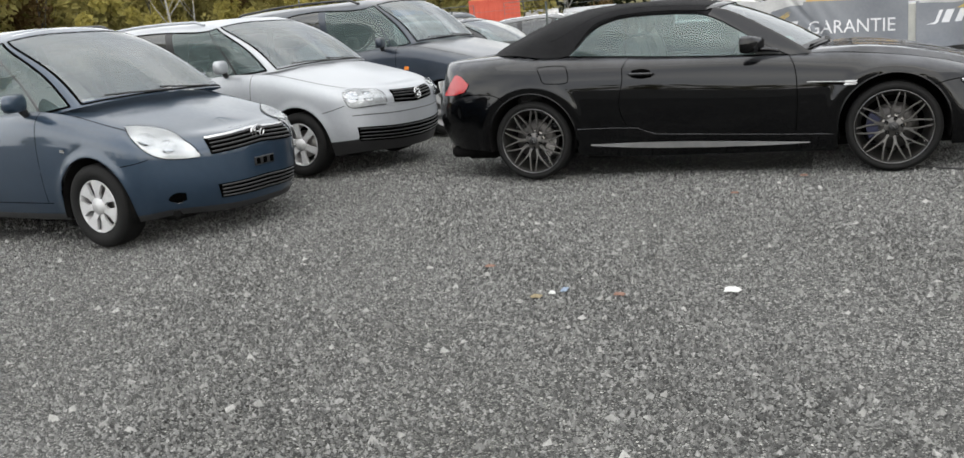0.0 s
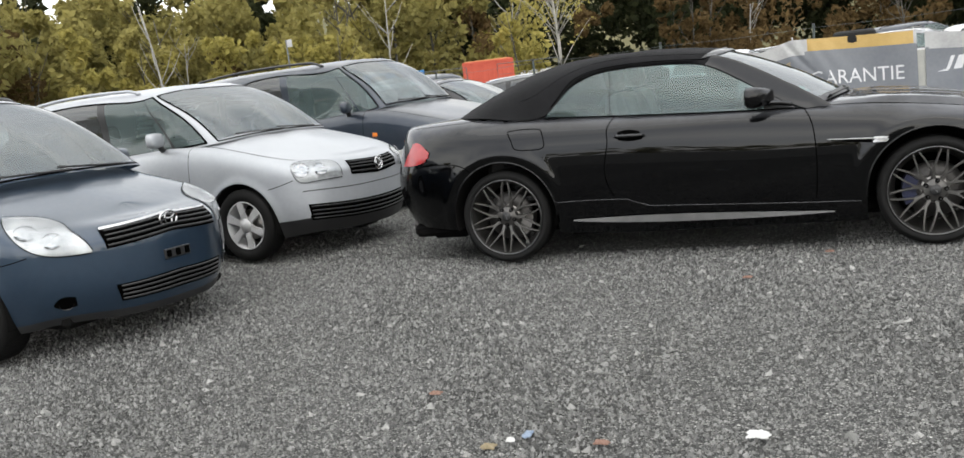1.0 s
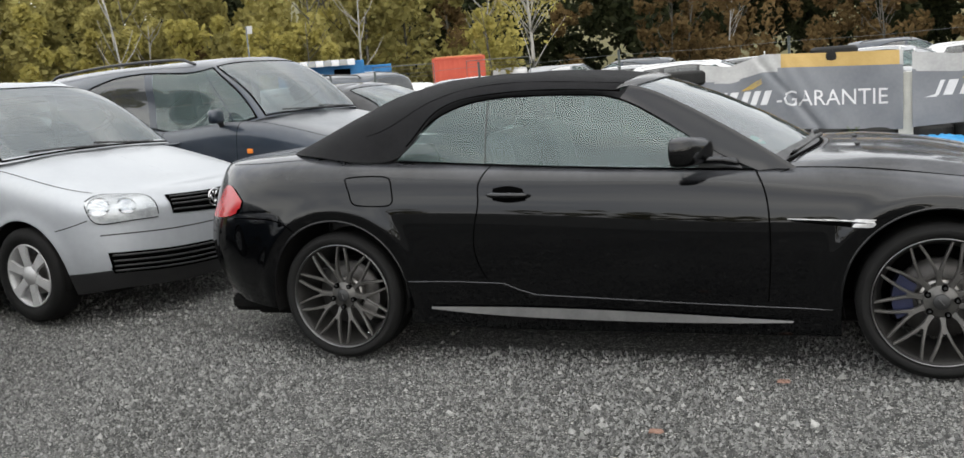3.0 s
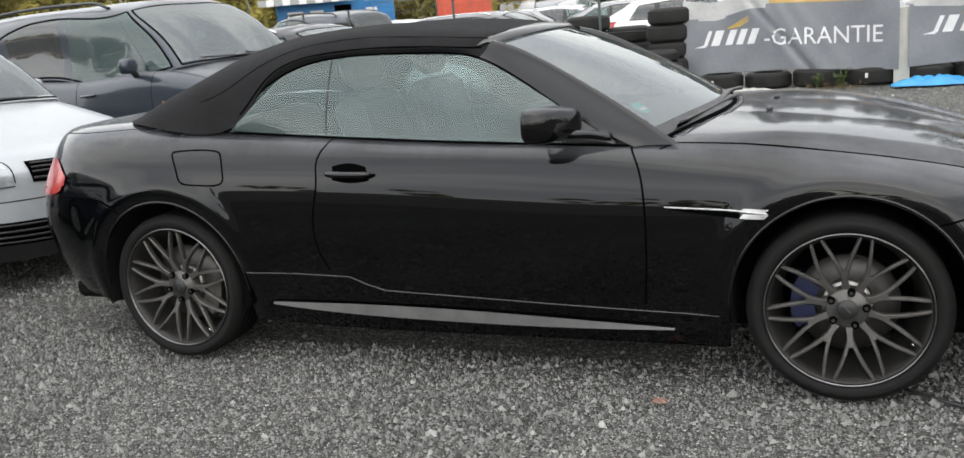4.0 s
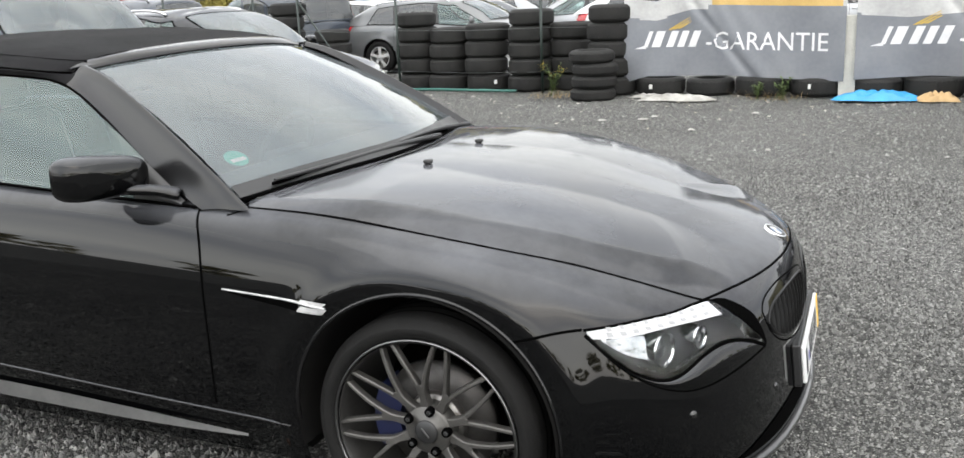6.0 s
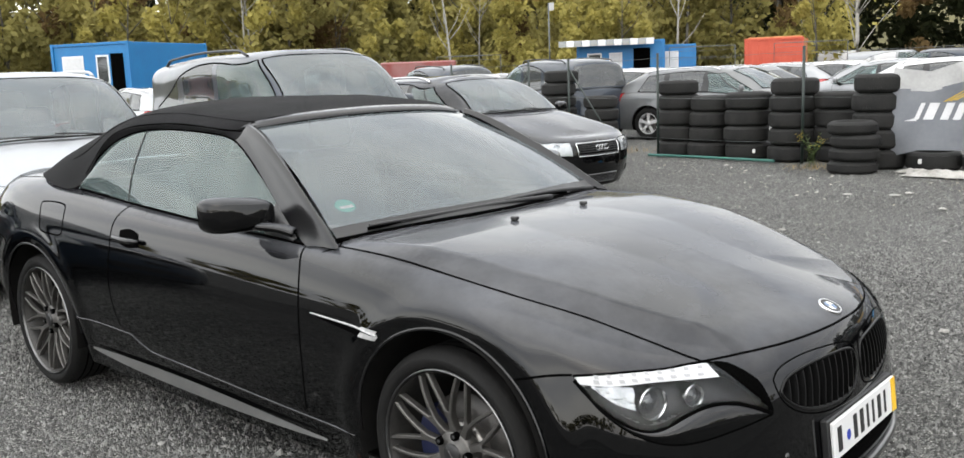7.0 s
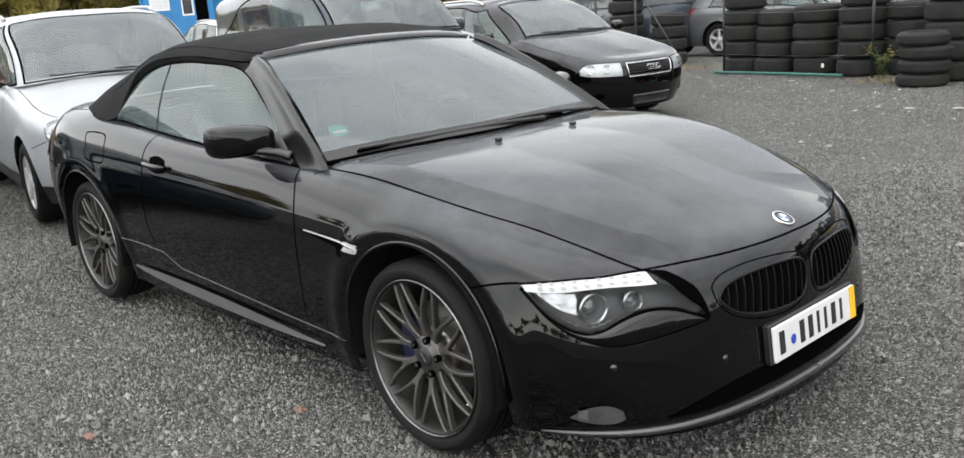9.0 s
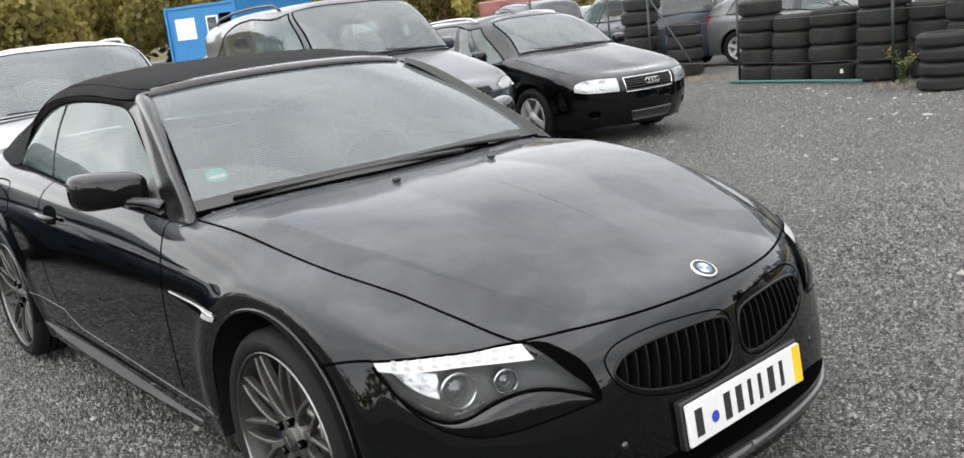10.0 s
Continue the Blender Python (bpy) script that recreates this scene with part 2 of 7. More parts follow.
lamp_silver = surface("lamp_reflector", (0.26, 0.27, 0.28), (0.56, 0.56, 0.57), scale=26, rough=0.16, metal=0.85, rough_var=0.1, bump=0.5, bump_scale=45)
lamp_white = surface("lamp_strip", (0.48, 0.49, 0.50), (0.62, 0.62, 0.63), scale=30, rough=0.5, metal=0.2)
lamp_grey = surface("lamp_haze", (0.40, 0.41, 0.42), (0.62, 0.62, 0.62), scale=14, rough=0.3, metal=0.4, coat=1.0)
lamp_red = surface("tail_lamp_red", (0.27, 0.006, 0.009), (0.38, 0.010, 0.013), scale=30, rough=0.2, coat=0.4)
lamp_orange = surface("indicator_orange", (0.75, 0.20, 0.02), (0.85, 0.28, 0.03), scale=20, rough=0.2, coat=1.0)
plate_white = surface("plate_white", (0.66, 0.66, 0.655), (0.72, 0.72, 0.71), rough=0.4)
plate_yellow = surface("plate_yellow", (0.85, 0.50, 0.02), (0.9, 0.55, 0.03), rough=0.4)
ink_black = surface("ink_black", (0.012, 0.012, 0.012), rough=0.6)
ink_blue = surface("ink_blue", (0.02, 0.05, 0.40), rough=0.5)
badge_blue = surface("badge_blue", (0.09, 0.15, 0.26), (0.13, 0.20, 0.32), rough=0.3)
sticker_green = surface("sticker_green", (0.02, 0.36, 0.27), (0.03, 0.42, 0.32), rough=0.5)
paper_white = surface("paper_white", (0.50, 0.50, 0.48), (0.66, 0.66, 0.64), scale=12, rough=0.8, bump=0.3, bump_scale=25)


# ---- geometry toolkit ----
def basis(knots, t):
    """Weights of a natural cubic spline through values at the knots."""
    k = np.asarray(knots, float)
    n, h = len(k), np.diff(k)
    A, B = np.zeros((n, n)), np.zeros((n, n))
    A[0, 0] = A[-1, -1] = 1
    for i in range(1, n - 1):
        A[i, i - 1], A[i, i], A[i, i + 1] = h[i - 1], 2 * (h[i - 1] + h[i]), h[i]
        B[i, i - 1], B[i, i], B[i, i + 1] = 6 / h[i - 1], -6 / h[i - 1] - 6 / h[i], 6 / h[i]
    S = np.linalg.solve(A, B)
    t = np.clip(np.asarray(t, float).ravel(), k[0], k[-1])
    i = np.clip(np.searchsorted(k, t, "right") - 1, 0, n - 2)
    hi = h[i][:, None]
    a, b = ((k[i + 1] - t) / h[i])[:, None], ((t - k[i]) / h[i])[:, None]
    E = np.eye(n)
    return a * E[i] + b * E[i + 1] + ((a ** 3 - a) * S[i] + (b ** 3 - b) * S[i + 1]) * hi ** 2 / 6


def through_points(points, n=24):
    """A smooth curve of n points through the given ones."""
    p = np.asarray(points, float)
    k = np.concatenate([[0], np.cumsum(np.sqrt(np.linalg.norm(np.diff(p, axis=0), axis=1)))])
    return basis(k, np.linspace(0, k[-1], n)) @ p


class Loft:
    """A smooth half surface through level curves that have the same stations; u counts stations, v counts levels.
    It runs on, mirrored, past both end stations and the last level, so that the halves meet smoothly on y = 0."""

    def __init__(self, levels, soft=0.0, fold=None, flare=None):
        self.fold, self.flare = fold, flare
        c = np.array(levels, float)
        self.m, self.n = c.shape[:2]
        flip = np.array([1, -1, 1])
        c = np.concatenate([c[:, 2:0:-1] * flip, c, c[:, -2:-4:-1] * flip], 1)
        self.c = np.concatenate([c, c[-2:-5:-1] * flip], 0)
        du = np.linalg.norm(np.diff(self.c, axis=1), axis=2).mean(0)
        dv = np.linalg.norm(np.diff(self.c, axis=0), axis=2).mean(1)
        self.ku = np.concatenate([[0], np.cumsum(np.maximum(du, 1e-4))])
        self.kv = np.concatenate([[0], np.cumsum(np.maximum(dv, 1e-4))])
        self.soft = soft
        if soft:
            # evens the spline out over a fraction of a station and of a level
            k = 10
            us, vs = np.arange(-2 * k, (self.n + 1) * k + 1) / k, np.arange(0, (self.m + 2) * k + 1) / k
            U = basis(self.ku, np.interp(us + 2, np.arange(self.n + 4), self.ku))
            V = basis(self.kv, np.interp(vs, np.arange(self.m + 3), self.kv))
            G = np.einsum("pj,qk,kjc->qpc", U, V, self.c)
            w = np.exp(-0.5 * (np.arange(-15, 16) / (soft * k)) ** 2)
            w /= w.sum()
            for ax in (0, 1):
                pad = [(15, 15) if i == ax else (0, 0) for i in range(3)]
                Q = np.pad(G, pad, "reflect", reflect_type="odd")
                n = G.shape[ax]
                G = sum(w[i] * np.take(Q, np.arange(i, i + n), ax) for i in range(31))
            self.table, self.k = G, k

    def weights(self, u, v):
        U = basis(self.ku, np.interp(np.asarray(u, float) + 2, np.arange(self.n + 4), self.ku))
        V = basis(self.kv, np.interp(np.asarray(v, float), np.arange(self.m + 3), self.kv))
        return U, V

    def look_up(self, u, v):
        """Cubic reading of the evened table."""
        T, k = self.table, self.k
        a, b = np.clip((u + 2) * k, 1, T.shape[1] - 2.001), np.clip(v * k, 0, T.shape[0] - 2.001)
        i, j = np.floor(a).astype(int), np.floor(b).astype(int)
        i = np.minimum(i, T.shape[1] - 3)
        j = np.minimum(j, T.shape[0] - 3)

        def ws(f):
            return ((-f ** 3 + 2 * f ** 2 - f) / 2, (3 * f ** 3 - 5 * f ** 2 + 2) / 2, (-3 * f ** 3 + 4 * f ** 2 + f) / 2, (f ** 3 - f ** 2) / 2)
        out = 0
        for q, wv in enumerate(ws(b - j)):
            row = sum(wu[..., None] * T[np.maximum(j + q - 1, 0), i + p - 1] for p, wu in enumerate(ws(a - i)))
            out = out + wv[..., None] * row
        if self.fold is not None:
            out[..., 2] += self.fold(u, v)
        if self.flare is not None:
            out[..., 1] += self.flare(out[..., 0], out[..., 1], out[..., 2])
        return out

    def at(self, u, v):
        u, v = np.broadcast_arrays(np.asarray(u, float), np.asarray(v, float))
        if self.soft:
            return self.look_up(u, v)
        U, V = self.weights(u.ravel(), v.ravel())
        return np.einsum("pj,pk,kjc->pc", U, V, self.c).reshape(*u.shape, 3)

    def grid(self, us, vs):
        if self.soft:
            a, b = np.meshgrid(us, vs)
            return self.look_up(a, b)
        U, V = self.weights(us, vs)
        return np.einsum("pj,qk,kjc->qpc", U, V, self.c)

    def normal(self, u, v, e=0.01):
        u, v = np.asarray(u, float), np.asarray(v, float)
        a = self.at(u + e, v) - self.at(u - e, v)
        b = self.at(u, v + e) - self.at(u, np.maximum(v - e, 0))
        c = np.cross(b, a)
        return c / np.maximum(np.linalg.norm(c, axis=-1, keepdims=True), 1e-9)


def grid_normals(P):
    a, b = np.gradient(P, axis=1), np.gradient(P, axis=0)
    n = np.cross(a, b)
    return n / np.maximum(np.linalg.norm(n, axis=-1, keepdims=True), 1e-9)


class Shape:
    """Collects pieces of one mesh."""

    def __init__(self):
        self.v, self.f, self.s, self.n, self.count, self.custom = [], [], [], [], 0, False

    def add(self, verts, faces, smooth=False, normals=None):
        verts = np.asarray(verts, float)
        self.f += [tuple(int(i) + self.count for i in f) for f in faces]
        self.s += [smooth] * len(faces)
        self.v.append(verts)
        self.n.append(np.zeros_like(verts) if normals is None else np.asarray(normals, float))
        self.custom |= normals is not None
        self.count += len(verts)
        return self

    def grid(self, P, keep=None, flip=False, smooth=True, normals=None, wrap=False):
        a, b = P.shape[:2]
        if normals is not None:
            fn = np.cross(P[:-1, 1:] - P[:-1, :-1], P[1:, :-1] - P[:-1, :-1])
            agree = (fn * normals[:-1, :-1]).sum(-1)
            flip = (agree if keep is None else agree[keep]).sum() < 0
        faces = []
        for i in range(a - 1):
            for j in range(b if wrap else b - 1):
                if keep is None or keep[i, j]:
                    k = (j + 1) % b
                    q = (i * b + j, i * b + k, (i + 1) * b + k, (i + 1) * b + j)
                    faces.append(q[::-1] if flip else q)
        if keep is None:
            return self.add(P.reshape(-1, 3), faces, smooth, None if normals is None else normals.reshape(-1, 3))
        used = np.unique(np.array(faces)) if faces else np.array([], int)
        back = np.zeros(a * b, int)
        back[used] = np.arange(len(used))
        return self.add(P.reshape(-1, 3)[used], [tuple(back[list(f)]) for f in faces], smooth, None if normals is None else normals.reshape(-1, 3)[used])

    def box(self, lo, hi, c=0.0, m=None):
        """A box with chamfered edges, from corner lo to corner hi, turned by m."""
        lo, hi = np.array(lo, float), np.array(hi, float)
        c = min(c, 0.45 * (hi - lo).min())
        V, idx = [], {}
        for i in range(8):
            s = np.array([(i >> k) & 1 for k in range(3)])
            p, q = np.where(s, hi, lo), np.where(s, -1.0, 1.0)
            for k in range(3 if c else 1):
                d = q * c
                if c:
                    d[k] = 0
                else:
                    d[:] = 0
                for kk in ((k,) if c else (0, 1, 2)):
                    idx[i, kk] = len(V)
                V.append(p + d)
        F = []
        for k in range(3):
            a, b = (k + 1) % 3, (k + 2) % 3
            for s in (0, 1):
                ring = [(s << k) | (x << a) | (y << b) for x, y in ((0, 0), (1, 0), (1, 1), (0, 1))]
                F.append([idx[i, k] for i in (ring if s else ring[::-1])])
        if c:
            for k in range(3):
                a, b = (k + 1) % 3, (k + 2) % 3
                for x in (0, 1):
                    for y in (0, 1):
                        i, j = (x << a) | (y << b), (x << a) | (y << b) | (1 << k)
                        q = [idx[i, a], idx[i, b], idx[j, b], idx[j, a]]
                        F.append(q if x == y else q[::-1])
            for i in range(8):
                t = [idx[i, 0], idx[i, 1], idx[i, 2]]
                F.append(t if bin(i).count("1") % 2 else t[::-1])
        V = np.array(V)
        if m is not None:
            V = V @ np.array(m.to_3x3()).T + np.array(m.translation)
        return self.add(V, F)

    def tube(self, pts, r, n=8, closed=False, flat=1.0, up=(0, 0, 1)):
        """A round bar along pts; r one radius or one a point; flat squeezes it along up."""
        p = np.asarray(pts, float)
        r = np.broadcast_to(np.asarray(r, float), (len(p),))
        t = np.roll(p, -1, 0) - np.roll(p, 1, 0) if closed else np.gradient(p, axis=0)
        t /= np.maximum(np.linalg.norm(t, axis=1, keepdims=True), 1e-9)
        up = np.array(up, float)
        a = np.cross(t, up)
        bad = np.linalg.norm(a, axis=1) < 1e-3
        a[bad] = np.cross(t[bad], (1.0, 0.1, 0))
        a /= np.linalg.norm(a, axis=1, keepdims=True)
        b = np.cross(a, t)
        ang = np.linspace(0, 2 * np.pi, n, endpoint=False)
        P = p[:, None] + r[:, None, None] * (a[:, None] * np.cos(ang)[None, :, None] + b[:, None] * np.sin(ang)[None, :, None] * flat)
        if closed:
            P = np.concatenate([P, P[:1]])
        self.grid(P, wrap=True, flip=True)
        if not closed:
            m = len(p)
            base = self.count - m * n
            self.f += [tuple(base + i for i in range(n)), tuple(base + (m - 1) * n + i for i in range(n))[::-1]]
            self.s += [False, False]
        return self

    def lathe(self, profile, n=32, axis="y", centre=(0, 0, 0), smooth=True, start=0.0, turn=2 * np.pi):
        """Turns (radius, height) pairs round an axis through centre."""
        full = abs(turn - 2 * np.pi) < 1e-6
        ang = np.linspace(start, start + turn, n, endpoint=not full)
        pr = np.array(profile, float)
        x, y = pr[:, 0][:, None] * np.cos(ang), pr[:, 0][:, None] * np.sin(ang)
        h = np.broadcast_to(pr[:, 1][:, None], x.shape)
        P = np.stack([x, h, y] if axis == "y" else ([x, y, h] if axis == "z" else [h, x, y]), -1) + np.array(centre, float)
        return self.grid(P, wrap=full, smooth=smooth, flip=(axis == "y"))

    def prism(self, outline, lo, hi, axis=1):
        """A plate with the given outline (pairs), from lo to hi along the axis."""
        o = [np.insert(np.array(p, float), axis, lo) for p in outline] + [np.insert(np.array(p, float), axis, hi) for p in outline]
        n = len(outline)
        F = [tuple(range(n))[::-1], tuple(range(n, 2 * n))] + [(i, (i + 1) % n, n + (i + 1) % n, n + i) for i in range(n)]
        return self.add(o, F)

    def moved(self, m):
        R, T = np.array(m.to_3x3()), np.array(m.translation)
        self.v = [v @ R.T + T for v in self.v]
        self.n = [v @ R.T for v in self.n]
        return self

    def data(self, name, material):
        me = bpy.data.meshes.new(name)
        V = np.concatenate(self.v)
        me.from_pydata(V.tolist(), [], self.f)
        me.polygons.foreach_set("use_smooth", np.array(self.s, bool))
        if self.custom:
            me.normals_split_custom_set_from_vertices(np.concatenate(self.n).tolist())
        me.materials.append(material)
        me.update()
        return me


def part(name, shape, material, parent=None, label=""):
    """Links a shape as one mesh object under a thing or a part."""
    ob = new(name, shape.data(name, material))
    if parent is not None:
        ob.parent = parent
    if label:
        tagged(ob, label)
    return ob


def thing(name, label, category, group="", kind="", at=None):
    ob = new(name)
    ob.empty_display_size = 0.2
    if at is not None:
        ob.matrix_basis = at
    return tagged(ob, label, category, group, kind)


def fix_winding(shape):
    """Turns faces outwards where the pieces are closed."""
    bm = bmesh.new()
    me = bpy.data.meshes.new("tmp")
    me.from_pydata(np.concatenate(shape.v).tolist(), [], shape.f)
    bm.from_mesh(me)
    bmesh.ops.recalc_face_normals(bm, faces=bm.faces)
    out = Shape()
    out.add([v.co for v in bm.verts], [[v.index for v in f.verts] for f in bm.faces])
    out.s = list(shape.s)
    bm.free()
    bpy.data.meshes.remove(me)
    return out


def coons(bottom, top, n=16, m=10, bulge=0.0, out=(0, 0, 1)):
    """A patch between two curves, swollen by bulge towards out."""
    a, b = through_points(bottom, n), through_points(top, n)
    t = np.linspace(0, 1, m)[:, None, None]
    P = a[None] * (1 - t) + b[None] * t
    s = np.linspace(0, 1, n)[None, :, None]
    return P + bulge * 4 * t * (1 - t) * np.array(out, float) + 0 * s


def surface_strip(loft, us, vs, half, lift=0.0015, side=1):
    """A thin ribbon along a line on a loft."""
    u, v = np.asarray(us, float), np.asarray(vs, float)
    p, nn = loft.at(u, v), loft.normal(u, v)
    if (nn[:, 1] * p[:, 1]).mean() + (nn[:, 2]).mean() * 0.2 < 0:
        nn = -nn
    t = np.gradient(p, axis=0)
    t /= np.maximum(np.linalg.norm(t, axis=1, keepdims=True), 1e-9)
    w = np.cross(nn, t) * half
    q = p + nn * lift
    P = np.stack([q - w, q + w], 0)
    P[..., 1] *= side
    return Shape().grid(P, smooth=False)


# ---- ground ----
def gravel_material():
    m = bpy.data.materials.new("gravel_ground")
    m.use_nodes = True
    n, l = m.node_tree.nodes, m.node_tree.links
    p = n["Principled BSDF"]
    p.inputs["Roughness"].default_value = 0.9
    co = n.new("ShaderNodeTexCoord")
    vo = n.new("ShaderNodeTexVoronoi")
    vo.inputs["Scale"].default_value, vo.inputs["Randomness"].default_value = 88, 1.0
    vd = n.new("ShaderNodeTexVoronoi")
    vd.feature = "DISTANCE_TO_EDGE"
    vd.inputs["Scale"].default_value = 88
    big = n.new("ShaderNodeTexNoise")
    big.inputs["Scale"].default_value, big.inputs["Detail"].default_value = 0.55, 6
    for q in (vo, vd, big):
        l.new(co.outputs["Object"], q.inputs["Vector"])
    sep = n.new("ShaderNodeSeparateColor")
    l.new(vo.outputs["Color"], sep.inputs["Color"])
    ramp = n.new("ShaderNodeValToRGB")
    e = ramp.color_ramp.elements
    e[0].position, e[0].color = 0.0, (0.020, 0.020, 0.0195, 1)
    e[1].position, e[1].color = 1.0, (0.36, 0.357, 0.340, 1)
    k = e.new(0.55)
    k.color = (0.132, 0.132, 0.126, 1)
    k = e.new(0.90)
    k.color = (0.22, 0.22, 0.208, 1)
    l.new(sep.outputs[0], ramp.inputs["Fac"])
    br = n.new("ShaderNodeValToRGB")
    b = br.color_ramp.elements
    b[0].position, b[0].color = 0.34, (0.92, 0.92, 0.88, 1)
    b[1].position, b[1].color = 0.66, (1.30, 1.30, 1.29, 1)
    l.new(big.outputs["Fac"], br.inputs["Fac"])
    mul = n.new("ShaderNodeMix")
    mul.data_type, mul.blend_type = "RGBA", "MULTIPLY"
    mul.inputs["Factor"].default_value = 1.0
    l.new(ramp.outputs["Color"], mul.inputs["A"])
    l.new(br.outputs["Color"], mul.inputs["B"])
    # darkens the gaps between the stones: their shade, put into the colour
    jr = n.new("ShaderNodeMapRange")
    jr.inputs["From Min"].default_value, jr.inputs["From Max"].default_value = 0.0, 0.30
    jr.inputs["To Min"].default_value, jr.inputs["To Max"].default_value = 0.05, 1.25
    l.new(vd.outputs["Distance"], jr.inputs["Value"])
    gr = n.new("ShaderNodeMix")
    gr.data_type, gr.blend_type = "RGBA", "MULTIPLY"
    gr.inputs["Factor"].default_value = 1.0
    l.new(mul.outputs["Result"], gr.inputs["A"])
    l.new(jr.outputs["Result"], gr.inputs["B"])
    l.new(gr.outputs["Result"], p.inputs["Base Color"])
    bn = n.new("ShaderNodeBump")
    bn.inputs["Strength"].default_value, bn.inputs["Distance"].default_value = 0.9, 0.012
    ad = n.new("ShaderNodeMath")
    ad.operation = "MULTIPLY_ADD"
    l.new(vd.outputs["Distance"], ad.inputs[0])
    ad.inputs[1].default_value = 1.6
    l.new(sep.outputs[1], ad.inputs[2])
    l.new(ad.outputs[0], bn.inputs["Height"])
    l.new(bn.outputs["Normal"], p.inputs["Normal"])
    return m


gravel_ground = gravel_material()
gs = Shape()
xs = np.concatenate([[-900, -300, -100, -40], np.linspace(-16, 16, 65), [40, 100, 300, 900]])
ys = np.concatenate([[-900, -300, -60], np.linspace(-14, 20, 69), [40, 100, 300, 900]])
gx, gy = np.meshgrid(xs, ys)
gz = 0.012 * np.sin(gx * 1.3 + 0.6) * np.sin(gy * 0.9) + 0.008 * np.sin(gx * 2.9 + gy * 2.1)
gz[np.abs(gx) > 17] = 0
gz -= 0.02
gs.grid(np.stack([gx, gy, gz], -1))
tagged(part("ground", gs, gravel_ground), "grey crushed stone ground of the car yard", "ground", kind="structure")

stone_mat = surface("gravel_stone", (0.062, 0.062, 0.060), (0.228, 0.227, 0.217), scale=30, rough=0.9, island=0.70, spread=(0.3, 0.7))
fine_stone = surface("gravel_fine", (0.070, 0.070, 0.0675), (0.222, 0.221, 0.210), scale=30, rough=0.9, island=0.50, spread=(0.3, 0.7))

pale_stone = surface("pale_stone", (0.17, 0.17, 0.162), (0.30, 0.297, 0.280), scale=30, rough=0.9, island=0.45)


def scatter_stones(n, x0, x1, y0, y1, lo, hi, seed, squash=0.55):
    rng = np.random.default_rng(seed)
    base = np.array([(1, 0, 0), (0.31, 0.95, 0), (-0.81, 0.59, 0), (-0.81, -0.59, 0), (0.31, -0.95, 0), (0, 0, 1)], float)
    tri = np.array([(0, 1, 5), (1, 2, 5), (2, 3, 5), (3, 4, 5), (4, 0, 5)])
    c = np.stack([rng.uniform(x0, x1, n), rng.uniform(y0, y1, n), np.zeros(n)], 1)
    c[:, 2] = 0.012 * np.sin(c[:, 0] * 1.3 + 0.6) * np.sin(c[:, 1] * 0.9) + 0.008 * np.sin(c[:, 0] * 2.9 + c[:, 1] * 2.1) - 0.02
    s = lo + (hi - lo) * rng.random(n) ** 1.7
    v = base[None] * (0.7 + 0.6 * rng.random((n, 6, 1))) + rng.normal(0, 0.22, (n, 6, 3))
    a = rng.uniform(0, 2 * np.pi, n)
    ca, sa = np.cos(a)[:, None], np.sin(a)[:, None]
    v[:, 5, :2] += rng.normal(0, 0.30, (n, 2))
    v[:, :5, 2] -= 0.25
    v = np.stack([v[..., 0] * ca - v[..., 1] * sa, (v[..., 0] * sa + v[..., 1] * ca) * 0.85, v[..., 2] * squash], -1) * s[:, None, None]
    v += c[:, None]
    v[..., 2] += s[:, None] * 0.22
    f = (tri[None] + 6 * np.arange(n)[:, None, None]).reshape(-1, 3)
    me = bpy.data.meshes.new("gravel")
    me.from_pydata(v.reshape(-1, 3).tolist(), [], f.tolist())
    return me


for args, tag in (((168000, -3.6, 4.6, -6.8, -0.6, 0.0042, 0.0115, 3, 1.2), "loose crushed stones on the yard"), ((70000, 2.2, 6.6, -0.6, 4.6, 0.0042, 0.0110, 13, 1.2), "loose crushed stones beside the black car"), ((24000, 4.6, 6.4, -3.4, -0.6, 0.0040, 0.0105, 15, 1.2), "loose crushed stones before the black car"), ((22000, -4.6, -0.6, -2.6, 4.0, 0.005, 0.0140, 17, 1.2), "loose crushed stones between the parked cars"), ((32000, -4.5, 6.6, 4.0, 10.6, 0.006, 0.015, 4, 0.8), "loose crushed stones before the tyre wall"), ((2000, -4.0, 7.0, -0.6, 9.0, 0.007, 0.020, 5, 0.7), "larger pale stones strewn over the yard"), ((2800, -3.8, 5.6, -6.8, -0.6, 0.007, 0.024, 6, 0.75), "pale chips of stone among the gravel")):
    me = scatter_stones(*args)
    me.materials.append(pale_stone if "pale" in tag else fine_stone if "wall" in tag else stone_mat)
    tagged(new("gravel", me), tag, "gravel", kind="stuff")


# ---- the black convertible: level curves of one half of its body, from the tail's middle to the nose's middle ----
UNDERSIDE_LINE = [(-.98, 0, .27), (-.93, .48, .27), (-.72, .74, .265), (-.42, .87, .25), (0, .875, .23), (.45, .87, .18), (1.35, .865, .165), (2.2, .87, .165), (2.8, .875, .175), (3.20, .86, .185), (3.50, .70, .18), (3.655, .40, .175), (3.698, 0, .175)]
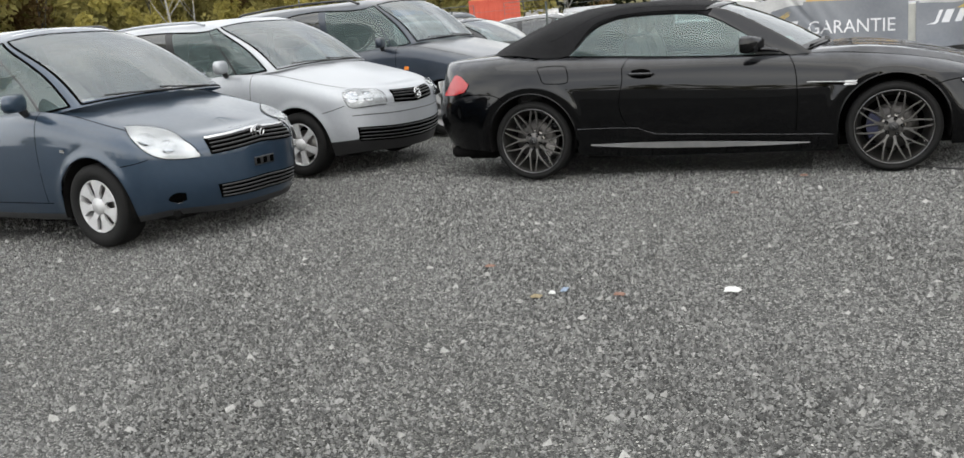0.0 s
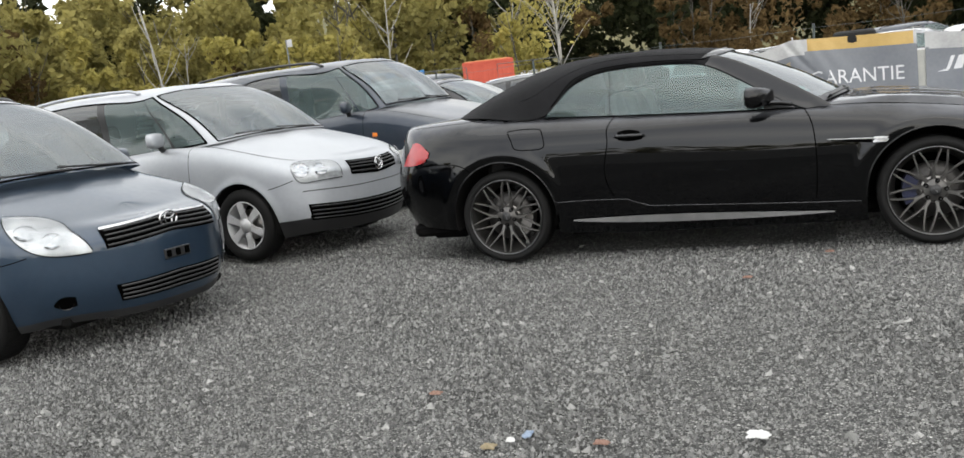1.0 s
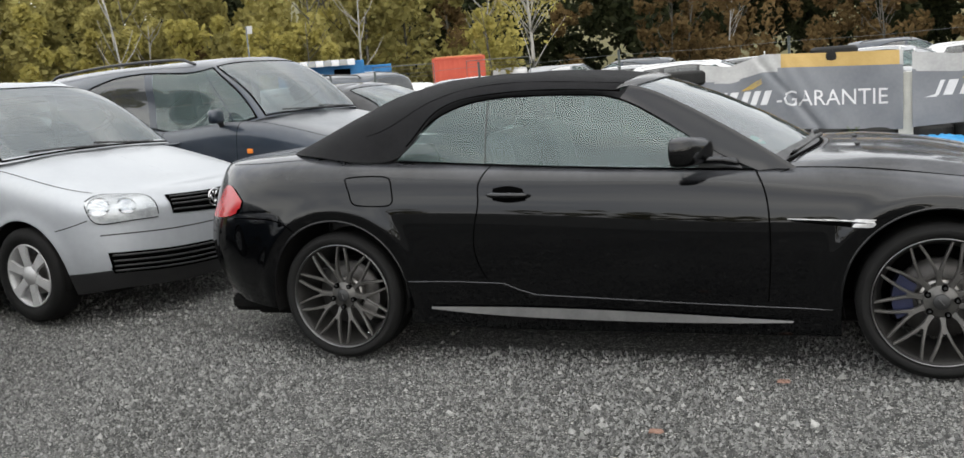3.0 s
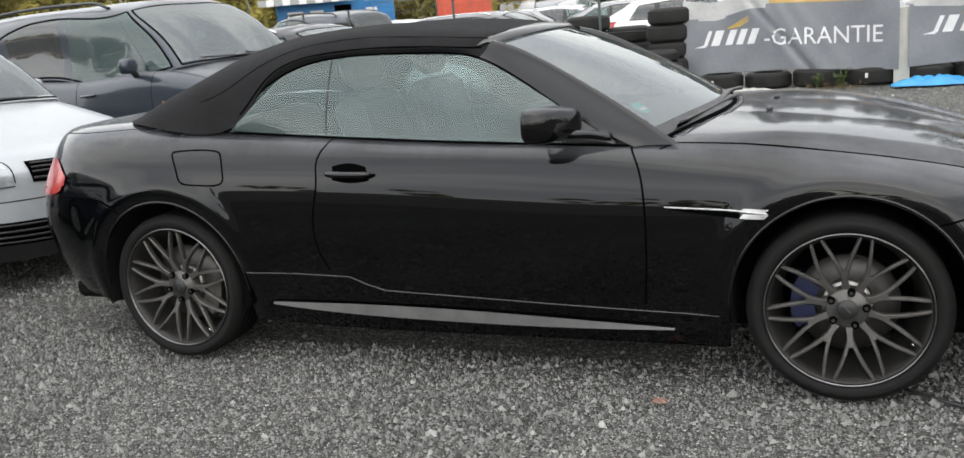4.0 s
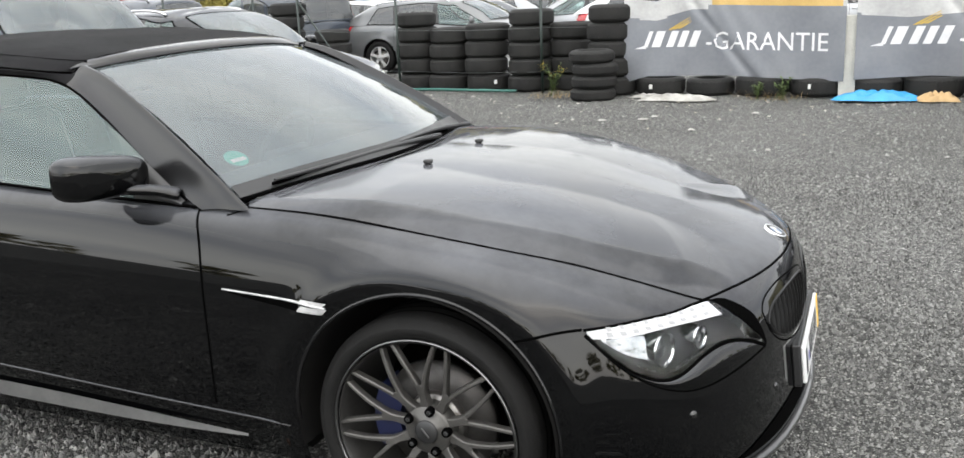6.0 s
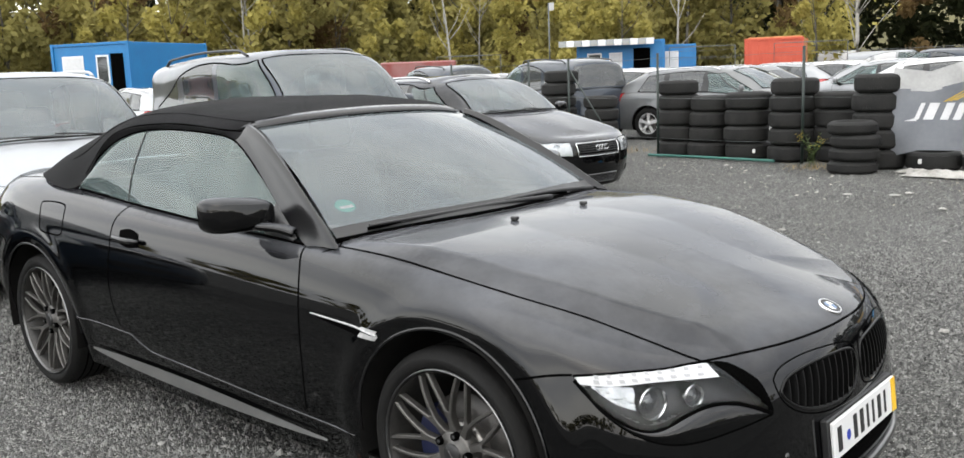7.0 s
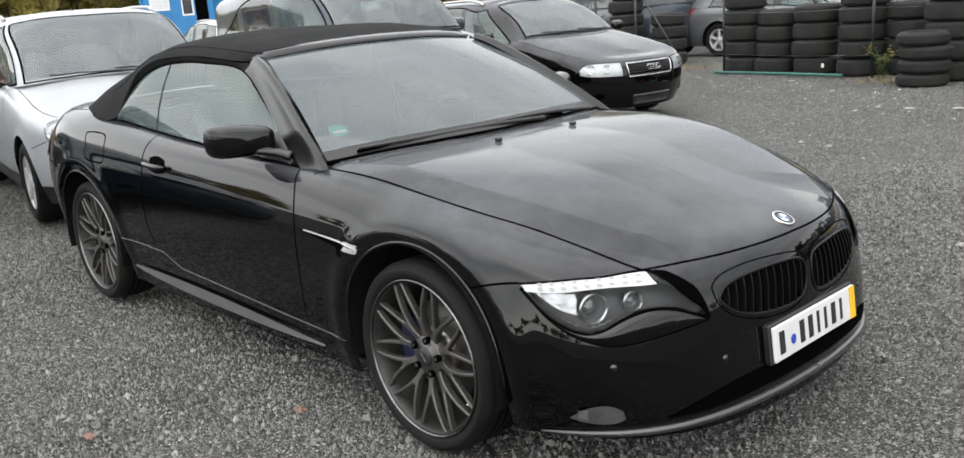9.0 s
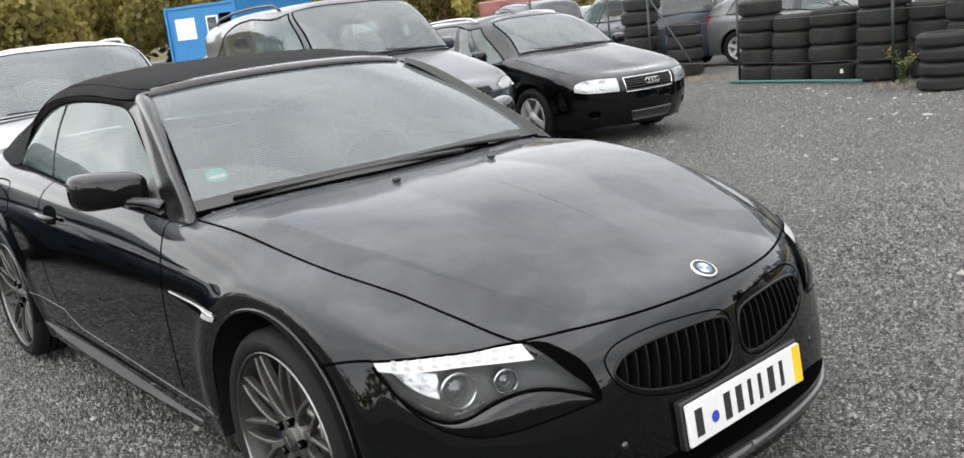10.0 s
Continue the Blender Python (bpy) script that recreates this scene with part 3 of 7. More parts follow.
SILL_LINE = [(-1.03, 0, .40), (-.97, .52, .40), (-.76, .80, .40), (-.42, .905, .38), (0, .91, .37), (.45, .905, .35), (1.35, .90, .325), (2.2, .905, .30), (2.8, .91, .30), (3.20, .89, .29), (3.50, .735, .28), (3.66, .42, .27), (3.702, 0, .27)]
BUMPER_LINE = [(-1.06, 0, .57), (-.99, .56, .57), (-.78, .83, .57), (-.42, .925, .57), (0, .935, .56), (.45, .925, .53), (1.35, .915, .50), (2.2, .922, .49), (2.8, .93, .49), (3.20, .90, .47), (3.47, .75, .46), (3.632, .45, .45), (3.683, 0, .45)]
DOOR_LINE = [(-1.04, 0, .72), (-.97, .56, .73), (-.75, .83, .74), (-.42, .928, .77), (0, .94, .775), (.45, .93, .765), (1.35, .917, .735), (2.2, .922, .71), (2.8, .925, .695), (3.18, .87, .645), (3.44, .72, .60), (3.62, .42, .575), (3.678, 0, .565)]
SHOULDER_LINE = [(-1.02, 0, .87), (-.93, .54, .89), (-.69, .785, .912), (-.42, .885, .918), (0, .90, .913), (.45, .898, .889), (1.35, .886, .855), (2.2, .882, .835), (2.8, .875, .81), (3.12, .83, .755), (3.38, .70, .677), (3.58, .40, .652), (3.655, 0, .645)]
WAIST_LINE = [(-1.0, 0, .985), (-.91, .49, .99), (-.67, .70, 1.005), (-.42, .79, 1.012), (0, .81, 1.008), (.45, .825, .982), (1.35, .835, .928), (2.2, .825, .895), (2.75, .745, .868), (3.06, .665, .808), (3.34, .56, .728), (3.545, .32, .702), (3.615, 0, .697)]
DECK_LINE = [(-.93, 0, 1.012), (-.86, .36, 1.014), (-.68, .48, 1.030), (-.42, .50, 1.041), (0, .50, 1.043), (.45, .50, 1.022), (1.35, .50, .97), (2.25, .50, .926), (2.70, .44, .905), (2.98, .39, .865), (3.22, .31, .800), (3.41, .18, .755), (3.48, 0, .744)]
CENTRE_LINE = [(-.80, 0, 1.024), (-.74, 0, 1.027), (-.62, 0, 1.041), (-.42, 0, 1.050), (0, 0, 1.050), (.45, 0, 1.026), (1.35, 0, .98), (2.27, 0, .940), (2.62, 0, .922), (2.86, 0, .893), (3.03, 0, .862), (3.17, 0, .830), (3.25, 0, .810)]
BODY_LEVELS = [UNDERSIDE_LINE, SILL_LINE, BUMPER_LINE, DOOR_LINE, SHOULDER_LINE, WAIST_LINE, DECK_LINE, CENTRE_LINE]


def bonnet_fold(u, v):
    """The crease along each side of the bonnet."""
    d = v - np.interp(u, [7.0, 7.54, 7.9, 8.46, 9.1, 9.75, 10.34, 10.55, 10.8], [5.27, 5.2, 5.12, 5.0, 5.04, 5.02, 4.88, 4.73, 4.42])
    w = np.clip(np.minimum((u - 6.95) / 0.7, (10.75 - u) / 0.5), 0, 1)
    return 0.027 * w * np.clip(np.minimum(1 + d / 0.40, 1 - d / 1.3), 0, 1)


ARCHES = ((0.0, 0.34, 0.384), (2.78, 0.34, 0.384))


def arch_flare(x, y, z):
    """The swell of the panels a hand's width outside the wheel openings."""
    out = 0.0
    for cx, cz, R in ARCHES:
        r = np.where(z < cz, np.abs(x - cx), np.hypot(x - cx, z - cz))
        out = out + 0.011 * np.exp(-((r - R - 0.055) / 0.045) ** 2) * np.clip((y - 0.55) / 0.25, 0, 1)
    return out


body = Loft(BODY_LEVELS, 0.36, bonnet_fold, arch_flare)


def arch_cut(P, arches, bulge=0.012, rise=0.0):
    """Opens wheel arches in a half body: returns the moved grid and the faces to keep."""
    P = P.copy()
    inside = np.zeros(P.shape[:2], bool)
    for cx, cz, R in arches:
        dx, dz = P[..., 0] - cx, P[..., 2] - cz
        low = dz < 0
        r = np.where(low, np.abs(dx), np.hypot(dx, dz))
        near = (P[..., 1] > 0.5) & (P[..., 2] < cz + R + 0.25)
        swell = np.where(near, bulge * np.exp(-((r - R - rise) / 0.042) ** 2), 0)
        P[..., 1] += swell
        deep = near & (r < R - 0.022)
        snap = near & (r < R) & ~deep
        f = R / np.maximum(r, 1e-6)
        P[..., 0] = np.where(snap, cx + dx * f, P[..., 0])
        P[..., 2] = np.where(snap & ~low, cz + dz * f, P[..., 2])
        inside |= deep
    gone = inside[:-1, :-1] | inside[1:, :-1] | inside[:-1, 1:] | inside[1:, 1:]
    return P, ~gone


def patch(loft, low, high, n=20, m=8, lift=0.003, side=1):
    """A patch laid on a loft between two lines of (u, v) pairs."""
    a, b = through_points(low, n), through_points(high, n)
    t = np.linspace(0, 1, m)[:, None, None]
    q = a[None] * (1 - t) + b[None] * t
    P, N = loft.at(q[..., 0], q[..., 1]), loft.normal(q[..., 0], q[..., 1])
    mid = np.array([loft.c[..., 0].mean(), 0, 0.5])
    if (N * (P - mid)).sum(-1).mean() < 0:
        N = -N
    P = P + N * lift
    P[..., 1] *= side
    N = N * np.array([1, side, 1])
    return P, N


def add_patch(shape, P, N):
    d = (np.cross(P[0, 1] - P[0, 0], P[1, 0] - P[0, 0]) * N[0, 0]).sum() + (np.cross(P[-2, -1] - P[-2, -2], P[-1, -2] - P[-2, -2]) * N[-2, -2]).sum()
    return shape.grid(P, flip=d < 0, normals=N)


def multi_spoke_wheel(R=0.331, rim=0.268, width=0.255, side=1, front=False, name="wheel"):
    """A tyre on a dark multi-spoke rim; its face looks along -y * side... built facing -y."""
    hub = new(name)
    tyre = Shape().lathe([(rim - 0.004, -0.10), (rim + 0.012, -0.118), (rim + 0.035, -0.126), (R - 0.025, -0.124), (R - 0.006, -0.108), (R, -0.09), (R, 0.09), (R - 0.006, 0.108), (R - 0.03, 0.125), (rim, 0.118)], 72)
    t = part("tyre", tyre, rubber, hub)
    grooves = Shape()
    for y in (-0.055, -0.02, 0.02, 0.055):
        grooves.lathe([(R + 0.0006, y - 0.004), (R + 0.0006, y + 0.004)], 60)
    part("tread_groove", grooves, gap_black, t)
    barrel = Shape().lathe([(rim - 0.006, -0.112), (rim - 0.012, -0.104), (rim - 0.020, -0.060), (rim - 0.045, 0.02), (rim - 0.05, 0.11)], 72)
    part("rim_barrel", barrel, shaded_barrel, hub)
    lip = Shape().lathe([(rim + 0.004, -0.112), (rim + 0.003, -0.119), (rim - 0.001, -0.120), (rim - 0.003, -0.113), (rim - 0.003, -0.104)], 72)
    part("rim_lip", lip, rim_edge, hub, "thin polished rim edge")
    n = 10

    def depth(r):
        return -0.078 - 0.030 * np.sin(np.clip((r - 0.045) / (rim - 0.057), 0, 1) * np.pi * 0.55)

    def ribbon(shape, pts, widths, across, deep):
        """A flat-faced bar with chamfered edges along pts, its width along across at each point."""
        rows = []
        for p, w, f in zip(pts, widths, across):
            o = np.array([0, 1.0, 0])
            rows.append([p - f * w + o * deep, p - f * w + o * 0.0035, p - f * (w - 0.0028), p + f * (w - 0.0028), p + f * w + o * 0.0035, p + f * w + o * deep])
        shape.grid(np.array(rows), smooth=False, flip=True)
    stem = Shape()
    for k in range(n):
        a0 = 2 * np.pi * (k + 0.5) / n
        e, f = np.array([np.cos(a0), 0, np.sin(a0)]), np.array([-np.sin(a0), 0, np.cos(a0)])
        rr = np.array([0.050, 0.062, 0.074, 0.088, 0.104, 0.118, 0.128, 0.137])
        ribbon(stem, [e * r + np.array([0, depth(r), 0]) for r in rr], [.0190, .0162, .0132, .0112, .0108, .0122, .0118, .0040], [f] * 8, 0.026)
        for sgn in (-1, 1):
            pts, across, q = [], [], np.linspace(0, 1, 10)
            for t in q:
                pts.append(e * (0.118 + t * (0.252 - 0.118)) + f * sgn * (0.0050 + 0.0585 * t - 0.004 * np.sin(np.pi * t)))
            d = np.gradient(np.array(pts), axis=0)
            d /= np.linalg.norm(d, axis=1, keepdims=True)
            across = [np.cross(v, (0, 1.0, 0)) for v in d]
            pts = [p + np.array([0, depth(np.linalg.norm(p)) + 0.0006, 0]) for p in pts]
            ribbon(stem, pts, np.interp(q, [0, .25, 1], [0.0072, 0.0062, 0.0056]), across, 0.022)
    spokes = part("spokes", fix_winding(stem), gunmetal, hub, "dark gunmetal forked spokes")
    cap = Shape().lathe([(0.0, -0.096), (0.030, -0.096), (0.034, -0.094), (0.036, -0.090), (0.062, -0.088), (0.070, -0.082), (0.072, -0.03)], 40)
    part("hub_plate", cap, gunmetal, hub)
    part("hub_cap", Shape().lathe([(0.0, -0.1015), (0.030, -0.1015), (0.034, -0.098), (0.034, -0.085)], 30), plastic, hub, "black hub cap")
    mark = Shape()
    mark.box((-0.017, -0.1055, -0.0025), (0.017, -0.1035, 0.0035), 0.0005, pose(0, 0, 0, 0, 55, 0))
    part("hub_mark", mark, rim_edge, hub)
    for k in range(5):
        a = 2 * np.pi * (k + 0.014) / 5
        hole = part("bolt_hole", Shape().lathe([(0.0, -0.1005), (0.0125, -0.1005), (0.0135, -0.082)], 14, centre=(0.060 * np.cos(a), 0, 0.060 * np.sin(a))), gap_black, hub)
        part("wheel_bolt", Shape().lathe([(0.0, -0.1030), (0.0055, -0.1030), (0.0075, -0.1000)], 6, centre=(0.060 * np.cos(a), 0, 0.060 * np.sin(a)), smooth=False), plastic, hole)
    a = -0.6
    part("valve", Shape().tube([((rim - 0.02) * np.cos(a), -0.09, (rim - 0.02) * np.sin(a)), ((rim - 0.04) * np.cos(a), -0.10, (rim - 0.04) * np.sin(a))], 0.004, 6), chrome, hub)
    d = part("brake_disc", Shape().lathe([(0.086, -0.014), (0.170, -0.014), (0.172, 0.012), (0.0, 0.012)], 48), worn_iron, hub)
    part("disc_hat", Shape().lathe([(0.0, -0.040), (0.080, -0.040), (0.086, -0.034), (0.088, -0.010)], 48), steel_disc, d, "bright disc hat")
    cal = Shape()
    a1, a2 = (2.45, 3.55) if front else (-0.5, 0.4)
    for r0, r1, y0, y1 in ((0.105, 0.185, -0.045, 0.045),):
        prof = [(r0, y0), (r1, y0), (r1, y1), (r0, y1), (r0, y0)]
        cal.lathe(prof, 14, start=a1, turn=a2 - a1, smooth=False)
        for aa in (a1, a2):
            cal.add([(r0 * np.cos(aa), y0, r0 * np.sin(aa)), (r1 * np.cos(aa), y0, r1 * np.sin(aa)), (r1 * np.cos(aa), y1, r1 * np.sin(aa)), (r0 * np.cos(aa), y1, r0 * np.sin(aa))], [(0, 1, 2, 3)])
    part("brake_caliper", cal, caliper_blue if front else steel_disc, hub, "blue brake caliper" if front else "")
    return hub


def seat(parent, x, y, tilt=14):
    s = new("seat")
    s.parent = parent
    s.matrix_basis = pose(x, y, 0.42)
    part("seat_cushion", Shape().box((-0.05, -0.25, 0), (0.48, 0.25, 0.16), 0.05), leather, s)
    part("seat_back", Shape().box((-0.09, -0.24, 0), (0.06, 0.24, 0.60), 0.05, pose(-0.05, 0, 0.1, 0, -tilt, 0)), leather, s)
    part("headrest", Shape().box((-0.05, -0.13, 0), (0.06, 0.13, 0.19), 0.045, pose(-0.21, 0, 0.70, 0, -tilt + 4, 0)), leather, s)
    return s


def black_convertible():
    car = thing("convertible_car", "black convertible coupe with closed black canvas roof and dark multi-spoke wheels", "car")
    us, vs = np.linspace(0, 12, 385), np.linspace(0, 7, 155)
    G = body.grid(us, vs)
    N = grid_normals(G)
    if (N[40, 200, 1]) < 0:
        N = -N
    N[:, 0, 1] = N[:, -1, 1] = 0
    N[-1, :, 1] = 0
    G2, keep = arch_cut(G, ARCHES, 0.0)
    N2 = grid_normals(G2)
    N2 = N2 * np.sign((N2 * N).sum(-1, keepdims=True))
    N2[:, 0, 1] = N2[:, -1, 1] = 0
    N2[-1, :, 1] = 0
    N2 /= np.maximum(np.linalg.norm(N2, axis=-1, keepdims=True), 1e-9)
    uc, vc = np.meshgrid((us[1:] + us[:-1]) / 2, (vs[1:] + vs[:-1]) / 2)
    X = (G[1:, 1:, 0] + G[:-1, :-1, 0]) / 2
    hood_v = np.interp(uc, [7, 7.44, 7.92, 8.6, 9.26, 9.9, 10.36, 10.72, 11.16, 11.52, 12], [5.0, 4.9, 4.72, 4.60, 4.64, 4.48, 4.04, 4.25, 4.40, 4.50, 4.58])
    hood = (uc > 7.03) & (vc > hood_v)
    cabin = (vc > 5.12) & (uc > 4.35) & (uc <= 7.03)
    cabin |= (vc > 5.9) & (X > -0.30) & (uc <= 7.03)
    deck = (vc > 5.05) & (uc <= 7.03) & ~cabin & (uc > 3.3)
    trunk = (vc > 5.05) & (uc <= 3.3) | (uc < 1.55) & (vc > 3.0)
    hl = (uc > 9.2) & (uc < 10.85) & (vc > np.interp(uc, [9.2, 9.36, 9.76, 10.1, 10.85], [3.05, 2.72, 2.42, 2.72, 2.47])) & (vc < np.interp(uc, [9.2, 9.78, 10.38, 10.54, 10.68, 10.9], [3.1, 3.57, 4.0, 3.55, 3.15, 2.5]))
    grille = (uc > 11.0) & (uc < 11.93) & (vc < np.interp(uc, GRILLE_U, GRILLE_TOP)) & (vc > np.interp(uc, GRILLE_U, GRILLE_LOW))
    bumper_f = (uc > np.interp(vc, [2.7, 3.2], [8.56, 9.2])) & (vc < 3.15) | (uc > 9.2)
    sill = (vc < np.interp(uc, [4.6, 5.5, 5.64, 7.4], [1.3, 1.3, 1.05, 0.9])) & (uc > 4.2) & (uc < 7.6)
    door = (uc > np.interp(vc, [1.3, 2.3, 3.2, 4, 5], [5.40, 5.32, 5.36, 5.36, 5.42])) & (uc < np.interp(vc, [1, 2.3, 3.6, 5], [6.92, 6.94, 6.92, 6.85]))
    bumper_r = (uc < 3.44) & (vc < np.interp(uc, [0, 2.42, 3.24, 3.44], [3.0, 2.95, 2.78, 2.5]))
    owner = np.full(uc.shape, 0)
    for i, m in enumerate((uc < 5.4, uc >= 6.8, door, sill, bumper_r, bumper_f, trunk, deck, hood, cabin | grille | hl), 1):
        owner[m] = i
    owner[(vc > 5.05) & (uc > 4.3) & (uc <= 7.03) & ~cabin] = 8
    names = {1: "rear_quarter_panel", 2: "front_fender", 3: "door", 4: "side_sill"}
    panels = {}
    for side in (-1, 1):
        S = np.array([1, side, 1])
        for i, nm in names.items():
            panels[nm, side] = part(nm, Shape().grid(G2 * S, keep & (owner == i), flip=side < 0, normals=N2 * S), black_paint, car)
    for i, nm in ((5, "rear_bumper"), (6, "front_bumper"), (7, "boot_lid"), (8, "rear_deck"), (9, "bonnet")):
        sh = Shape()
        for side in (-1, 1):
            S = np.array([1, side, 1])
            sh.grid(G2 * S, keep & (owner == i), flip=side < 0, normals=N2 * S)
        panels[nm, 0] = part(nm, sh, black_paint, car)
    # panel gaps
    gaps = {
        "door": [[(5.42, 5.03), (5.36, 4.0), (5.36, 3.22), (5.32, 2.3), (5.38, 1.5)], [(6.85, 5.05), (6.92, 3.6), (6.94, 2.3), (6.92, 1.1)]],
        "side_sill": [[(4.80, 1.3), (5.2, 1.36), (5.48, 1.36), (5.56, 1.2), (5.66, 1.05), (6.4, .98), (7.3, .9)]],
        "front_fender": [[(6.97, 5.3), (7.05, 5.0), (7.0, 4.7)], [(8.62, 2.76), (8.74, 2.86), (8.90, 2.99), (9.16, 3.15)]],
        "rear_quarter_panel": [[(4.18, 4.23), (4.40, 4.32), (4.62, 4.32), (4.68, 4.2), (4.72, 3.6), (4.68, 3.22), (4.5, 3.2), (4.32, 3.24), (4.24, 3.6), (4.17, 4.15), (4.18, 4.23)], [(2.42, 2.95), (3.24, 2.78), (3.46, 2.5)]],
    }
    for side in (-1, 1):
        for nm, lines in gaps.items():
            for ln in lines:
                c = through_points(ln, 40) if nm != "side_sill" else np.array([np.interp(np.linspace(0, 1, 60), np.linspace(0, 1, len(ln)), [q[i] for q in ln]) for i in (0, 1)]).T
                if nm == "side_sill":
                    part("sill_edge", Shape().tube(body.at(c[:, 0], c[:, 1]) * np.array([1, side, 1]) + np.array([0, side * 0.001, 0]), 0.0042, 8), black_paint, panels[nm, side])
                    continue
                part("panel_gap", surface_strip(body, c[:, 0], c[:, 1], 0.0036, 0.001, side), gap_black, panels[nm, side])
        c = through_points([(7.05, 5.0), (7.44, 4.9), (7.92, 4.72), (8.6, 4.60), (9.26, 4.64), (9.9, 4.48), (10.36, 4.04)], 80)
        part("panel_gap", surface_strip(body, c[:, 0], c[:, 1], 0.0038, 0.001, side), gap_black, panels["bonnet", 0])
        c = through_points([(10.36, 4.04), (10.72, 4.25), (11.16, 4.40), (11.52, 4.50), (12, 4.58)], 40)
        part("panel_gap", surface_strip(body, c[:, 0], c[:, 1], 0.0035, 0.001, side), gap_black, panels["bonnet", 0])
        c = through_points([(1.7, 5.05), (2.2, 5.05), (2.8, 5.05), (3.4, 5.15), (4.2, 5.25)], 40)
        part("panel_gap", surface_strip(body, c[:, 0], c[:, 1], 0.003, 0.001, side), gap_black, panels["boot_lid", 0])
        # silver-grey sill blade
        lo, hi = [(4.98, .52), (5.6, .42), (6.4, .40), (7.06, .50)], [(4.98, .58), (5.6, .69), (6.4, .66), (7.06, .55)]
        P, Nn = patch(body, lo, hi, 50, 6, 0.012, side)
        out = np.linspace(0.014, 0.0, 6) if P[0].mean(0)[2] < P[-1].mean(0)[2] else np.linspace(0.0, 0.014, 6)
        P[..., 1] += side * out[:, None] * np.sin(np.linspace(0.08, np.pi - 0.08, P.shape[1]))[None] ** 0.5
        Nb = grid_normals(P)
        Nn = Nb * np.sign((Nb * np.array([0, side, 0])).sum())
        part("sill_blade", add_patch(Shape(), P, Nn), blade_grey, panels["side_sill", side], "satin grey sill blade")
        # indicator gill on the fender
        cg = through_points([(7.035, 2.95), (7.235, 2.925), (7.415, 2.90), (7.565, 2.86)], 24)
        q = body.at(cg[:, 0], cg[:, 1]) * np.array([1, side, 1]) + np.array([0, side * 0.004, 0])
        g = part("fender_gill", Shape().tube(q, np.linspace(0.0030, 0.0040, 24), 8), bright_trim, panels["front_fender", side], "bright side gill with clear lamp")
        for lo_v, hi_v in ((2.765, 2.85), (2.88, 2.945)):
            P, Nn = patch(body, [(7.42, lo_v), (7.55, lo_v)], [(7.44, hi_v), (7.575, hi_v)], 10, 5, 0.005, side)
            part("repeater_lamp", add_patch(Shape(), P, Nn), bright_trim, g)
        P, Nn = patch(body, [(7.06, 2.90), (7.235, 2.82), (7.42, 2.76)], [(7.06, 2.94), (7.235, 2.92), (7.42, 2.90)], 16, 4, 0.0018, side)
        part("gill_recess", add_patch(Shape(), P, Nn), gap_black, g)
        # door handle with its hollow
        P, Nn = patch(body, [(5.45, 3.42), (5.54, 3.34), (5.64, 3.42)], [(5.45, 3.88), (5.54, 4.0), (5.62, 3.88)], 14, 6, 0.002, side)
        part("handle_recess", add_patch(Shape(), P, Nn), gap_black, panels["door", side])
        q = body.at(np.linspace(5.42, 5.66, 14), np.full(14, 3.64)) * np.array([1, side, 1])
        q[:, 1] += side * (0.014 + 0.022 * np.sin(np.linspace(0, np.pi, 14)) ** 0.5)
        part("door_handle", Shape().tube(q, np.interp(np.linspace(0, 1, 14), [0, .12, .88, 1], [.006, .013, .013, .006]), 10, flat=1.0), black_paint, panels["door", side])
        # tail lamp
        P, Nn = patch(body, [(1.7, 3.14), (2.05, 3.12), (2.35, 3.14), (2.56, 3.24)], [(1.92, 3.98), (2.06, 4.0), (2.28, 3.86), (2.58, 3.46)], 24, 8, 0.006, side)
        tl = part("tail_lamp", add_patch(Shape(), P, Nn), lamp_red, panels["rear_quarter_panel", side], "red tail lamp")
        P, Nn = patch(body, [(1.70, 3.02), (2.05, 3.0), (2.3, 3.02), (2.5, 3.10)], [(1.72, 3.20), (2.05, 3.18), (2.3, 3.19), (2.52, 3.26)], 20, 4, 0.009, side)
        part("reversing_lamp", add_patch(Shape(), P, Nn), lamp_red, tl)
        # head lamp: dark housing, reflector, two round lenses, light strip, cover
        hlp = new("head_lamp")
        hlp.parent = car
        tagged(hlp, "clear head lamp with round lenses and white light strip")
        lo = [(9.17, 3.05), (9.36, 2.62), (9.64, 2.28), (10.0, 2.12), (10.45, 2.25), (10.88, 2.45)]
        shelf = lo
        lo = [(9.17, 3.05), (9.36, 2.66), (9.60, 2.40), (9.82, 2.34), (10.1, 2.62), (10.45, 2.84), (10.88, 2.47)]
        hi = [(9.17, 3.14), (9.5, 3.36), (9.8, 3.58), (10.1, 3.80), (10.40, 3.99), (10.88, 2.52)]
        P, Nn = patch(body, lo, hi, 40, 14, -0.05, side)
        part("lamp_housing", add_patch(Shape(), P, Nn), lamp_dark, hlp)
        P, Nn = patch(body, [(9.30, 2.97), (9.5, 2.74), (9.70, 2.66)], [(9.30, 3.02), (9.5, 3.10), (9.70, 3.16)], 16, 8, -0.024, side)
        part("reflector", add_patch(Shape(), P, Nn), lamp_silver, hlp)
        for (u, v, r, nm) in ((9.83, 2.86, 0.047, "main_lens"), (10.23, 3.12, 0.032, "inner_lens")):
            c, nn = body.at(u, v), body.normal(u, v)
            nn = nn if nn[0] > 0 else -nn
            d = np.array([0.93, 0.34, 0.05])
            d /= np.linalg.norm(d)
